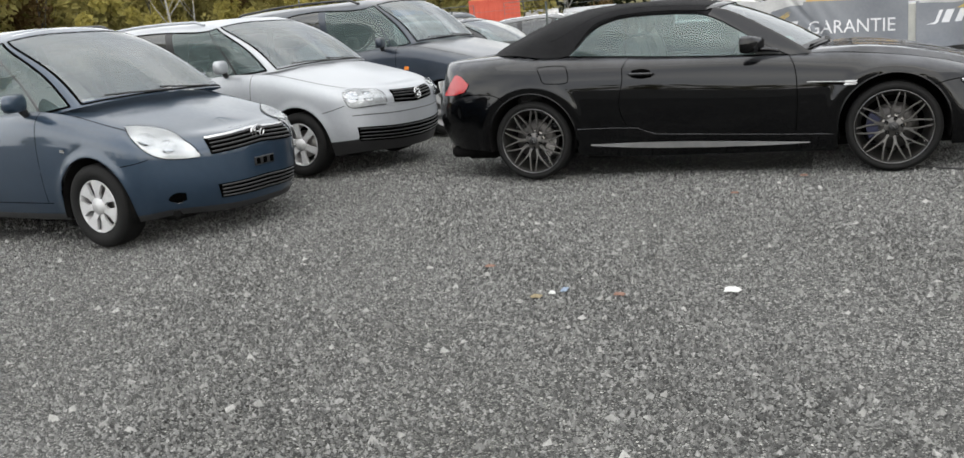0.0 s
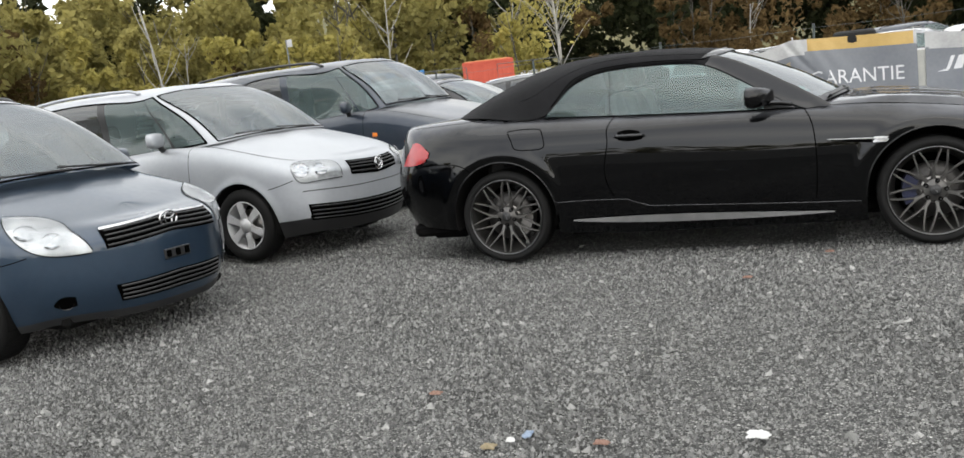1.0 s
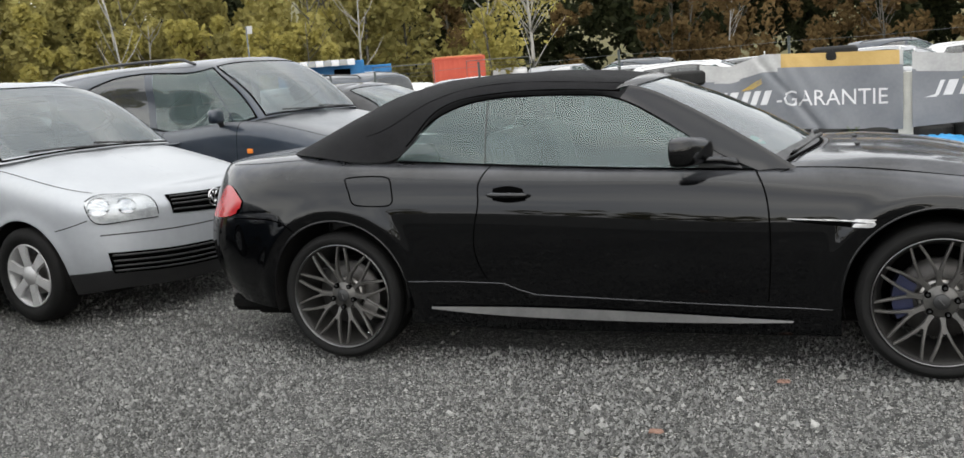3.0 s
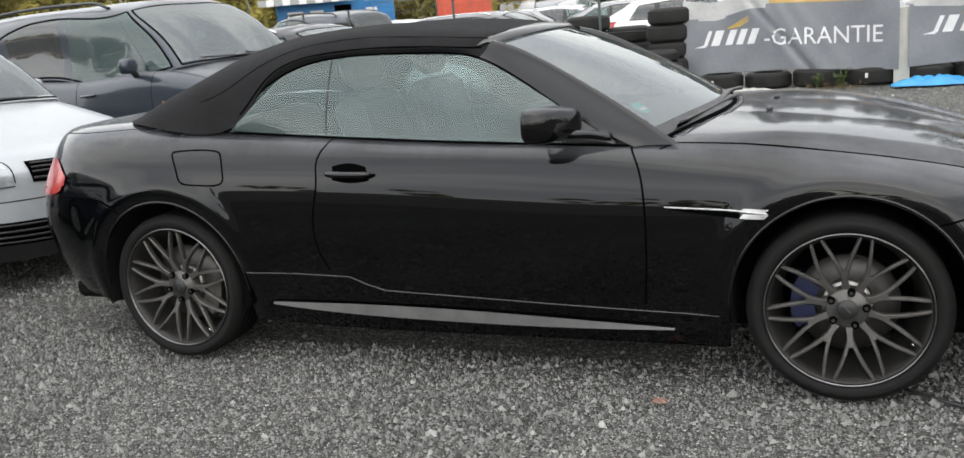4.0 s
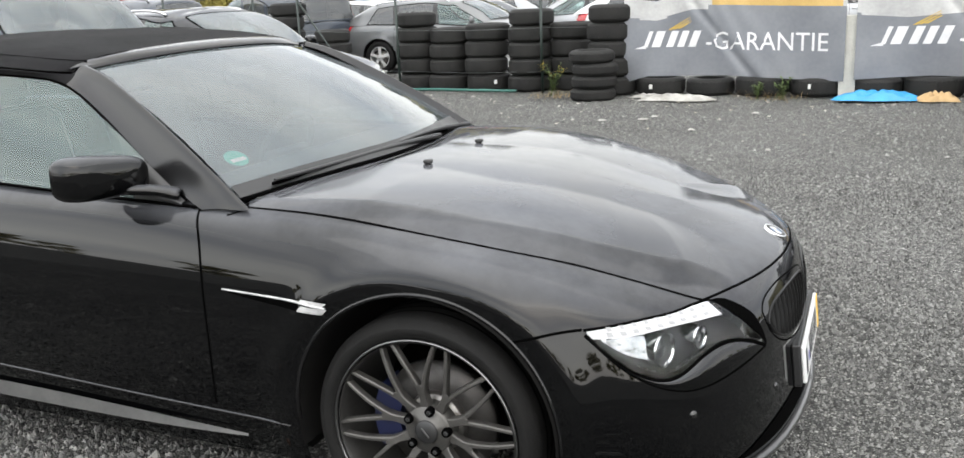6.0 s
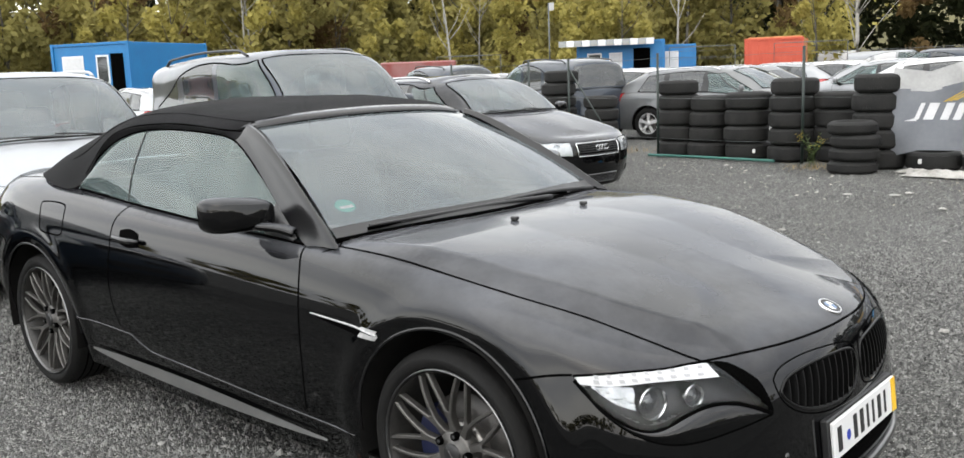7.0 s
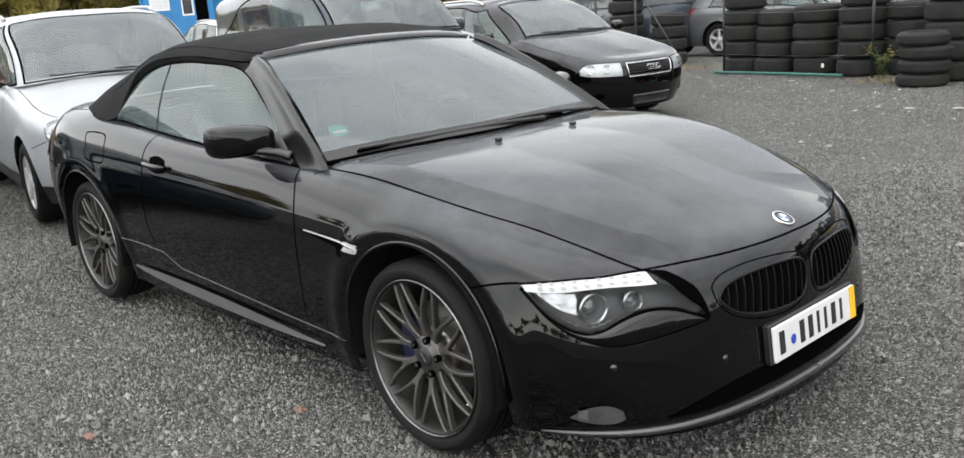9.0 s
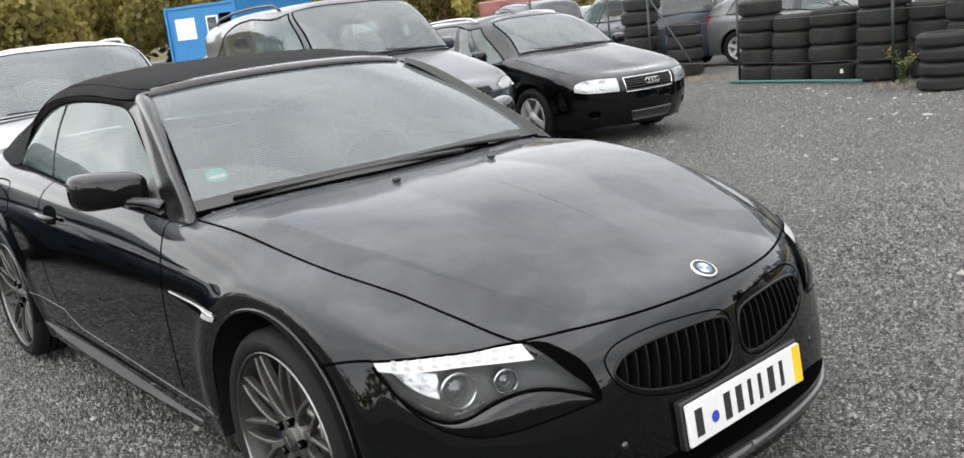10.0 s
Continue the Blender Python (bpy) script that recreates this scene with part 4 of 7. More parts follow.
            c = c - nn * 0.040 - d * 0.008
            ring = Shape().lathe([(r * .80, -0.02), (r * .84, 0.014), (r * .89, 0.024), (r * .97, 0.026), (r, 0.018), (r, -0.02)], 28, axis="x")
            m = look(c * np.array([1, side, 1]), (c + d) * np.array([1, side, 1])) @ pose(0, 0, 0, 0, 90, 0)
            ob = part("lens_ring", ring, chrome, hlp)
            ob.matrix_basis = m
            ob = part(nm, Shape().lathe([(r * .82, -0.004), (r * .62, 0.010), (r * .34, 0.018), (0.001, 0.021)], 28, axis="x"), lamp_glass, hlp)
            ob.matrix_basis = m
        P, Nn = patch(body, [(9.22, 3.0), (9.5, 3.09), (9.8, 3.27), (10.1, 3.43), (10.47, 3.54)], [(9.18, 3.14), (9.5, 3.36), (9.8, 3.58), (10.1, 3.80), (10.39, 3.98)], 40, 5, 0.0045, side)
        st = part("light_strip", add_patch(Shape(), P, Nn), lamp_white, hlp, "ribbed white light strip")
        for k in range(9):
            for row, w in ((0.30, 0.052), (0.78, 0.040)):
                u = 9.34 + k * 0.118 + 0.03 * row
                lo_v, hi_v = np.interp(u, [9.22, 9.5, 9.8, 10.1, 10.47], [3.0, 3.09, 3.27, 3.43, 3.54]), np.interp(u, [9.18, 9.5, 9.8, 10.1, 10.39], [3.14, 3.36, 3.58, 3.80, 3.98])
                c0 = lo_v + (hi_v - lo_v) * row
                P, Nn = patch(body, [(u, c0 - .04), (u + w, c0 - .025)], [(u - .005, c0 + .045), (u + w - .005, c0 + .06)], 3, 3, 0.0065, side)
                part("strip_cell", add_patch(Shape(), P, Nn), lamp_cell, st)
        # black border printed along the lower edge of the cover
        mk = [(9.17, 3.08), (9.36, 2.80), (9.60, 2.52), (9.82, 2.45), (10.1, 2.73), (10.45, 2.93), (10.88, 2.5)]
        P, Nn = patch(body, lo, mk, 40, 5, 0.001, side)
        part("lamp_border", add_patch(Shape(), P, Nn), lamp_edge, hlp)
        P, Nn = patch(body, lo, hi, 40, 12, 0.004, side)
        cv = part("lamp_cover", add_patch(Shape(), P, Nn), lamp_clear, hlp)
        cv.visible_shadow = False
        # painted shelf under the cover, rounded forwards
        P, Nn = patch(body, shelf, lo, 40, 8, 0.001, side)
        swell = np.sin(np.linspace(0, np.pi, 8))[:, None] * np.interp(np.linspace(0, 1, P.shape[1]), [0, .35, .6, .85, 1], [0, .2, 1, .5, 0])[None]
        P = P + Nn * (0.012 * swell)[..., None]
        NN = grid_normals(P)
        NN = NN * np.sign((NN * Nn).sum(-1, keepdims=True))
        part("lamp_shelf", add_patch(Shape(), P, NN), black_paint, hlp)
        c = through_points(shelf, 50)
        part("lamp_seal", surface_strip(body, c[:, 0], c[:, 1], 0.0028, 0.002, side), gap_black, hlp)
        for ln, w in ((lo, 0.0045), (hi, 0.0035)):
            c = through_points(ln, 50)
            part("lamp_seal", surface_strip(body, c[:, 0], c[:, 1], w, 0.005, side), gap_black, hlp)
            if ln is hi:
                c = c[c[:, 0] > 10.42]
                part("lamp_seal", surface_strip(body, c[:, 0], c[:, 1], np.interp(np.linspace(0, 1, len(c)), [0, .2, .65, 1], [.006, .016, .022, .004])[:, None], 0.0055, side), gap_black, hlp)
        # kidney grille
        kg = new("kidney_grille")
        kg.parent = car
        tagged(kg, "black kidney grille with upright slats")
        ring_uv = [(10.93, 3.25), (11.04, 3.62), (11.28, 3.85), (11.5, 3.88), (11.82, 3.76), (11.945, 3.5), (11.965, 3.0), (11.945, 2.35), (11.8, 2.10), (11.5, 2.10), (11.15, 2.36), (10.97, 2.8), (10.93, 3.25)]
        c = through_points(ring_uv, 60)
        q, nn = body.at(c[:, 0], c[:, 1]), body.normal(c[:, 0], c[:, 1])
        q[:, 0] += 0.008
        part("grille_seam", surface_strip(body, c[:, 0], c[:, 1], .0022, .001, side), gap_black, kg)
        rim_uv = np.array([(a, b) for a, b in zip(GRILLE_U, GRILLE_TOP)] + [(a, b) for a, b in zip(GRILLE_U[::-1], GRILLE_LOW[::-1])])
        q = body.at(*through_points(np.concatenate([rim_uv, rim_uv[:1]]), 60)[:-1].T)
        part("grille_frame", Shape().tube(q * np.array([1, side, 1]), 0.004, 8, closed=True), slat_black, kg)
        # dark sheet behind the slats, its black standing for the shade in there
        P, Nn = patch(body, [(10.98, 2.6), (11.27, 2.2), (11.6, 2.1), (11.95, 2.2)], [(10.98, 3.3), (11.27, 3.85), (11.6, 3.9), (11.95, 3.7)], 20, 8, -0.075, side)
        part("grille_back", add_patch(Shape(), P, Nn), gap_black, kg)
        for k in range(11):
            u = 11.07 + k * 0.0815
            top, bot = np.interp(u, GRILLE_U, GRILLE_TOP), np.interp(u, GRILLE_U, GRILLE_LOW)
            p0 = body.at(np.full(8, u), np.linspace(bot, top, 8)) * np.array([1, side, 1])
            P = np.stack([p0 + np.array([0.004, 0, 0]), p0 + np.array([-0.06, 0.0, 0])], 0)
            sh = Shape().grid(P + np.array([0, 0.0022, 0]), smooth=False).grid(P - np.array([0, 0.0022, 0]), smooth=False, flip=True)
            e = np.stack([P[0] + np.array([0, 0.0022, 0]), P[0] - np.array([0, 0.0022, 0])], 0)
            part("grille_slat", sh.grid(e, smooth=False, flip=True), slat_black, kg)
        # parking sensors
        for u, v in ((9.98, 1.75), (11.0, 1.62)):
            c, nn = body.at(u, v), body.normal(u, v)
            nn = (nn if nn[0] > 0 else -nn) * np.array([1, side, 1])
            ob = part("parking_sensor", Shape().lathe([(.001, .004), (.009, .003), (.011, -.002)], 16, axis="z"), black_gloss, panels["front_bumper", 0])
            ob.matrix_basis = look(c * np.array([1, side, 1]), c * np.array([1, side, 1]) + nn) @ pose(0, 0, 0, 180, 0, 0)
        # fog lamp and lower intake edge
        P, Nn = patch(body, [(9.50, .68), (9.62, .58), (9.74, .54), (9.88, .58), (9.98, .70)], [(9.50, .72), (9.62, .90), (9.74, 1.02), (9.88, 1.04), (9.98, .92)], 18, 8, 0.004, side)
        fg = part("fog_lamp", add_patch(Shape(), P, Nn), lamp_smoke, panels["front_bumper", 0], "smoked fog lamp")
        P, Nn = patch(body, [(9.58, .72), (9.66, .70)], [(9.58, .92), (9.68, .98)], 8, 5, 0.009, side)
        part("fog_lens", add_patch(Shape(), P, Nn), lamp_silver, fg)
        # flat black patch on the bumper, painted as the intake's shade
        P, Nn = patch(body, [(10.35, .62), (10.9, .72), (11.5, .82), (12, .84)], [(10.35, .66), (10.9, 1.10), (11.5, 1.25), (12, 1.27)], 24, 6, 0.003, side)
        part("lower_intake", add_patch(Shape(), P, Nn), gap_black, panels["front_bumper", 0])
        # splitter lip
        c = through_points([(9.2, .12), (9.7, .22), (10.4, .34), (11.2, .5), (12, .55)], 50)
        q = body.at(c[:, 0], c[:, 1]) * np.array([1, side, 1])
        nn = body.normal(c[:, 0], c[:, 1]) * np.array([1, side, 1])
        nn = nn * np.sign((nn * (q - np.array([2.5, 0, .3]))).sum(1, keepdims=True))
        part("front_lip", Shape().tube(q + nn * 0.006, np.interp(np.linspace(0, 1, 50), [0, .2, 1], [.003, .011, .015]), 8), lip_gloss, panels["front_bumper", 0], "worn grey lip of the bumper")
        # wheel wells
        for cx, cz, R in ARCHES:
            w = Shape().lathe([(R - 0.004, 0.922), (R - 0.004, 0.50), (0.02, 0.50)], 40, start=-0.25, turn=np.pi + 0.5, centre=(cx, 0, cz))
            w.v[0][:, 1] *= side
            part("wheel_arch_liner", w, well_black, car)
            aa = np.linspace(-0.05, np.pi + 0.05, 90)
            lx, lz = cx + R * np.cos(aa), cz + R * np.sin(aa)
            sel = G2[(G2[..., 1] > 0.6) & (G2[..., 2] < cz + R + 0.1)]
            ly = np.array([sel[np.argsort((sel[:, 0] - a) ** 2 + (sel[:, 2] - b) ** 2)[:4], 1].mean() for a, b in zip(lx, lz)])
            ly = np.convolve(np.pad(ly, 4, "edge"), np.ones(9) / 9, "valid")
            part("arch_lip", Shape().tube(np.stack([lx, (ly - 0.002) * side, lz], 1), 0.006, 8, up=(0, 1, 0)), pillar_black, car)
        # wheels: drawn facing -y, turned round for the other side
        for cx, fr in ((0.0, False), (2.78, True)):
            w = WHEELS[fr]
            if side < 0:
                w.parent = car
                w.matrix_basis = pose(cx, -0.788, 0.326, 0, -5 if fr else 22, 0)
            else:
                k = copy_thing(w, pose(cx, 0.788, 0.326, 0, 0, 180))
                k.parent = car
    # underside; the low floor_pan boxes are added to darken the ground below
    part("underbody", Shape().box((-0.86, -0.66, 0.17), (3.40, 0.66, 0.27), 0.03), well_black, car)
    for cx, x0 in ((-0.72, -0.42), (0.42, 2.36), (3.16, 3.42)):
        part("floor_pan", Shape().box((cx, -0.80 if 0 < cx < 3 else -0.64, 0.150), (x0, 0.80 if 0 < cx < 3 else 0.64, 0.42 if cx < 3 else 0.34), 0.03), well_black, car)
    # cabin
    part("cabin_floor", Shape().box((-0.3, -0.74, 0.40), (2.25, 0.74, 0.46), 0.02), dark_trim, car)
    dash = through_points([(1.72, 0.62), (1.68, 0.78), (1.74, 0.88), (1.95, 0.92), (2.22, 0.90), (2.22, 0.6)], 24)
    part("dashboard", Shape().prism([(p[0], p[1]) for p in dash], -0.74, 0.74), dark_trim, car)
    for side in (-1, 1):
        part("door_trim", Shape().box((0.35, side * 0.80 - 0.02, 0.46), (2.1, side * 0.80 + 0.02, 0.90), 0.015), dark_trim, car)
        seat(car, 0.98, side * 0.37)
    part("rear_bench", Shape().box((-0.05, -0.62, 0.46), (0.42, 0.62, 0.62), 0.05).box((-0.22, -0.62, 0.55), (-0.02, 0.62, 0.98), 0.05), leather, car)
    sw = [(1.52 + 0.08 * np.sin(a), 0.37 + 0.185 * np.cos(a), 0.84 + 0.165 * np.sin(a)) for a in np.linspace(0, 2 * np.pi, 32, endpoint=False)]
    whl = part("steering_wheel", Shape().tube(sw, 0.015, 8, closed=True).box((1.50, 0.20, 0.82), (1.54, 0.54, 0.86), 0.01), dark_trim, car)
    # windscreen
    base, top = [(2.172, -.780, .912), (2.27, -.42, .932), (2.325, 0, .936), (2.27, .42, .932), (2.172, .780, .912)], [(1.485, -.597, 1.278), (1.545, -.33, 1.300), (1.565, 0, 1.308), (1.545, .33, 1.300), (1.485, .597, 1.278)]
    P = coons(base, top, 40, 24, 0.028, (0.5, 0, 0.86))
    ws = part("windscreen", Shape().grid(P, normals=grid_normals(P) * np.sign(grid_normals(P)[12, 20, 2])), screen_glass, car)
    ws.visible_shadow = False
    part("windscreen_border", Shape().tube(through_points(base, 40), 0.010, 6), gap_black, ws)
    band = P[:3].copy()
    band[2] = P[1] + (P[2] - P[1]) * 0.75
    part("black_edge_band", Shape().grid(band + np.array([0.0025, 0, 0.0035])), plastic, ws)
    st = np.array([2.064, -.640, 1.013]) + np.array([-0.006, 0, -0.004])
    tu, tv = P[4, 8] - P[4, 4], P[8, 5] - P[4, 5]
    tu, tv = tu / np.linalg.norm(tu), tv / np.linalg.norm(tv)
    pts = [st + 0.038 * (np.cos(a) * tu + np.sin(a) * tv) for a in np.linspace(0, 2 * np.pi, 24, endpoint=False)]
    bdg = part("badge_sticker", Shape().add(pts, [tuple(range(24))]), sticker_green, ws, "green round badge on the windscreen")
    cc = st + np.array([0.002, 0, 0.002])
    part("badge_bar", Shape().add([cc + a * tu + b * tv for a, b in ((-.026, -.018), (.026, -.018), (.026, -.002), (-.026, -.002))], [(0, 1, 2, 3)]), paper_white, bdg)
    part("rear_mirror", Shape().box((1.62, -0.12, 1.17), (1.66, 0.12, 1.235), 0.02), dark_trim, ws)
    # frame of the windscreen
    for side in (-1, 1):
        a = np.array([2.215, .815, .893]), np.array([2.04, .775, 1.01]), np.array([1.785, .708, 1.16]), np.array([1.575, .655, 1.262]), np.array([1.445, .618, 1.297])
        inner = np.array([2.176, .782, .913]), np.array([1.992, .734, 1.026]), np.array([1.746, .666, 1.168]), np.array([1.560, .613, 1.262]), np.array([1.485, .594, 1.280])
        outer = np.array([2.07, .834, .893]), np.array([1.90, .789, .972]), np.array([1.70, .731, 1.095]), np.array([1.52, .688, 1.198]), np.array([1.40, .668, 1.246])
        n = 30
        A, I, O = [through_points(q, n) * np.array([1, side, 1]) for q in (a, inner, outer)]
        up = np.array([0.25, side * 0.12, 0.2]) * 0.035
        P = np.stack([O, O * .5 + A * .5 + up * .6, A + up, A * .5 + I * .5 + up * .7, I], 0)
        P = Loft(P[:, ::3] if P[:, ::3].shape[1] > 4 else P).grid(np.linspace(0, P[:, ::3].shape[1] - 1, 40), np.linspace(0, 4, 14))
        NN = grid_normals(P)
        NN *= np.sign(NN[7, 20, 2])
        part("windscreen_pillar", Shape().grid(P, flip=side > 0, normals=NN), pillar_black, car)
        # side windows between belt and arch
        belt = through_points([(.335, .800, .996), (.82, .818, .963), (1.3, .826, .933), (1.7, .826, .912), (2.05, .822, .896)], 60)
        arch = through_points([(.345, .800, 1.006), (.39, .788, 1.07), (.55, .745, 1.20), (.77, .70, 1.268), (1.0, .678, 1.275), (1.24, .672, 1.265), (1.42, .668, 1.240), (1.58, .70, 1.165), (1.76, .742, 1.055), (2.0, .815, .915)], 60)
        bx = np.interp(arch[:, 0], belt[:, 0], np.arange(60))
        bb = np.stack([np.interp(bx, np.arange(60), belt[:, i]) for i in range(3)], 1)
        t = np.linspace(0, 1, 14)[:, None, None]
        P = (bb[None] * (1 - t) + arch[None] * t) * np.array([1, side, 1])
        P[..., 1] += side * 0.018 * (4 * t * (1 - t))[..., 0]
        xs = arch[:, 0]
        NN = grid_normals(P)
        NN *= np.sign(NN[7, 30, 1] * side)
        xm = (xs[1:] + xs[:-1]) / 2
        for nm, lo_x, hi_x in (("quarter_window", 0, 0.82), ("door_window", 0.82, 1.80), ("mirror_triangle", 1.80, 2.1)):
            msk = np.broadcast_to((xm > lo_x) & (xm < hi_x), (13, 59))
            g = part(nm, Shape().grid(P, msk, flip=side > 0, normals=NN), plastic if nm == "mirror_triangle" else side_glass, panels["door", side] if nm != "quarter_window" else car)
            g.visible_shadow = nm == "mirror_triangle"
        part("window_seal", Shape().tube(arch * np.array([1, side, 1]), 0.005, 6).tube(belt * np.array([1, side, 1]) + np.array([0, side * .004, .002]), 0.005, 6), gap_black, car)
        sx = np.argmin(abs(xs - 0.82))
        part("window_post", Shape().tube(P[:, sx] + np.array([0, side * .002, 0]), 0.0025, 6), plastic, car)
        # door mirror
        mg = new("door_mirror")
        mg.parent = panels["door", side]
        arm = through_points([(1.97, .80, .925), (1.92, .83, .942), (1.84, .88, .952)], 10) * np.array([1, side, 1])
        part("mirror_arm", Shape().tube(arm, [.036, .034, .032, .030, .028, .027, .027, .027, .027, .027], 10, flat=0.6), black_paint, mg)
        th, ph = np.linspace(0, 2 * np.pi, 28, endpoint=False), np.linspace(-np.pi / 2, np.pi / 2, 15)
        sq = lambda v, p: np.sign(v) * np.abs(v) ** p
        Y = sq(np.cos(ph)[:, None] * np.cos(th), .5) * 0.118
        Z = sq(np.cos(ph)[:, None] * np.sin(th), .52) * 0.064
        Xm = np.broadcast_to(sq(np.sin(ph), .8)[:, None] * 0.075, Y.shape).copy()
        Xm = np.where(Xm < 0, Xm * 0.45, Xm)
        M = np.stack([1.779 + Xm - 0.05 * (Y / .118), side * (.920 + Y), .995 + Z * (1 + 0.10 * Y / .118) + 0.006 * (Y / .118)], -1)
        part("mirror_housing", Shape().grid(M, wrap=True, flip=side < 0), black_paint, mg)
        part("mirror_glass", Shape().box((1.736, side * .925 - .095, .948), (1.742, side * .925 + .095, 1.040), 0.004), chrome, mg)
    front_edge = through_points([(1.488, -.600, 1.281), (1.549, -.33, 1.304), (1.569, 0, 1.312), (1.549, .33, 1.304), (1.488, .600, 1.281)], 40)
    rear_edge = through_points([(1.425, -.640, 1.277), (1.447, -.585, 1.301), (1.487, -.36, 1.3265), (1.508, 0, 1.3365), (1.487, .36, 1.3265), (1.447, .585, 1.301), (1.425, .640, 1.277)], 40)
    P = np.stack([front_edge, front_edge + np.array([-.004, 0, .010]), front_edge * .5 + rear_edge * .5 + np.array([0, 0, .009]), rear_edge + np.array([0, 0, .003]), rear_edge + np.array([-.02, 0, -.006])], 0)
    NN = grid_normals(P)
    part("windscreen_header", Shape().grid(P, normals=NN * np.sign(NN[2, 20, 2])), pillar_black, car)
    # canvas roof
    roof = Loft([
        [(1.44, .640, 1.266), (1.15, .690, 1.290), (.80, .712, 1.288), (.53, .765, 1.205), (.33, .818, 1.010), (-.08, .792, 1.030), (-.36, .60, 1.042), (-.53, 0, 1.049)],
        [(1.45, .585, 1.302), (1.15, .635, 1.328), (.80, .655, 1.335), (.48, .700, 1.265), (.22, .745, 1.13), (-.10, .700, 1.104), (-.36, .47, 1.072), (-.525, 0, 1.062)],
        [(1.49, .36, 1.328), (1.15, .42, 1.366), (.82, .43, 1.376), (.48, .46, 1.348), (.16, .47, 1.272), (-.10, .43, 1.185), (-.33, .30, 1.112), (-.51, 0, 1.082)],
        [(1.512, 0, 1.338), (1.15, 0, 1.378), (.85, 0, 1.388), (.5, 0, 1.382), (.16, 0, 1.335), (-.10, 0, 1.255), (-.32, 0, 1.168), (-.48, 0, 1.10)],
    ])
    P = roof.grid(np.linspace(0, 7, 85), np.linspace(0, 3, 31))
    P[..., 2] += 0.0025 * np.sin(P[..., 0] * 21) * np.clip(P[..., 2] - 1.1, 0, 0.2) * 3
    NN = grid_normals(P)
    NN *= np.sign(NN[25, 30, 2])
    NN[-1, :, 1] = 0
    sh = Shape()
    for side in (-1, 1):
        S = np.array([1, side, 1])
        sh.grid(P * S, flip=side < 0, normals=NN * S)
    cr = part("canvas_roof", sh, fabric, car, "closed black canvas roof")
    for side in (-1, 1):
        u = np.linspace(0.0, 3.7, 50)
        q = roof.at(u, np.full(50, 0.12)) * np.array([1, side, 1])
        part("roof_edge_trim", Shape().tube(q, 0.004, 8), gap_black, cr)
        # rubber strip that closes the slit between glass and canvas
        q = roof.at(np.linspace(0.0, 3.2, 40), np.full(40, 0.04))
        low = np.stack([q[:, 0], np.interp(q[:, 0], arch[:, 0], arch[:, 1]), np.interp(q[:, 0], arch[:, 0], arch[:, 2])], 1)
        q, low = np.concatenate([[(1.478, .622, 1.287)], q]), np.concatenate([[(1.478, .676, 1.222)], low])
        part("roof_seal", Shape().grid(np.stack([low, low * .5 + q * .5 + np.array([0, .004, 0]), q], 0) * np.array([1, side, 1]), flip=side > 0), fabric, cr)
        q = roof.at(np.linspace(0.0, 4.2, 50), np.full(50, 1.05)) * np.array([1, side, 1]) + np.array([0, side * .001, .001])
        part("roof_seam", Shape().tube(q, 0.002, 5), fabric, cr)
    # badge, nozzles, wipers
    em = body.at(11.96, 5.18)
    nn = body.normal(11.9, 5.2)
    nn = nn if nn[2] > 0 else -nn
    m = look(em * np.array([1, 0, 1]), em * np.array([1, 0, 1]) + np.array([nn[0], 0, nn[2]])) @ pose(0, 0, 0, 180, 0, 0)
    bd = part("bonnet_badge", Shape().lathe([(0.032, 0.006), (0.036, 0.007), (0.038, 0.003), (0.038, -0.004)], 36, axis="z"), chrome, car, "round chrome badge in white and blue")
    part("badge_disc", Shape().lathe([(0.001, 0.0052), (0.034, 0.0052)], 36, axis="z"), plastic, bd)
    bd.matrix_basis = m
    for i, mt in ((0, plate_white), (1, badge_blue), (2, plate_white), (3, badge_blue)):
        q = part("badge_field", Shape().lathe([(0.001, 0.0062), (0.021, 0.0062)], 9, axis="z", start=i * np.pi / 2 + 0.04, turn=np.pi / 2 - 0.08), mt, bd)
    for y in (-0.20, 0.235):
        z = .930
        part("washer_nozzle", Shape().box((-0.014, -0.012, -0.004), (0.014, 0.012, 0.010), 0.004, pose(2.490, y, z)), plastic, car)
    for line in ([(2.315, .24, .944), (2.285, -.05, .952), (2.255, -.30, .950), (2.195, -.66, .946)], [(2.295, .56, .942), (2.272, .35, .954), (2.274, .1, .958), (2.270, -.16, .954)]):
        ln = through_points(line, 14)
        w = part("wiper", Shape().tube(ln + np.array([0.012, 0, 0.006]), np.linspace(.010, .005, 14), 6), plastic, car)
        part("wiper_blade", Shape().tube(ln[3:] + np.array([0.004, 0, -.006]), 0.006, 5), gap_black, w)
    part("cowl_panel", Shape().grid(np.stack([through_points([(2.235, -.76, .905), (2.31, -.42, .928), (2.36, 0, .938), (2.31, .42, .928), (2.235, .76, .905)], 30), through_points([(2.12, -.75, .912), (2.24, -.42, .922), (2.30, 0, .926), (2.24, .42, .922), (2.12, .75, .912)], 30)], 0)), plastic, car)
    # number plate with bars for its characters
    pl = part("number_plate", Shape().box((0, -.262, -.056), (.012, .262, .056), 0.003), plate_white, car, "white number plate with a yellow end strip")
    pl.matrix_basis = pose(3.692, 0.0, 0.380, 0, -6, 0)
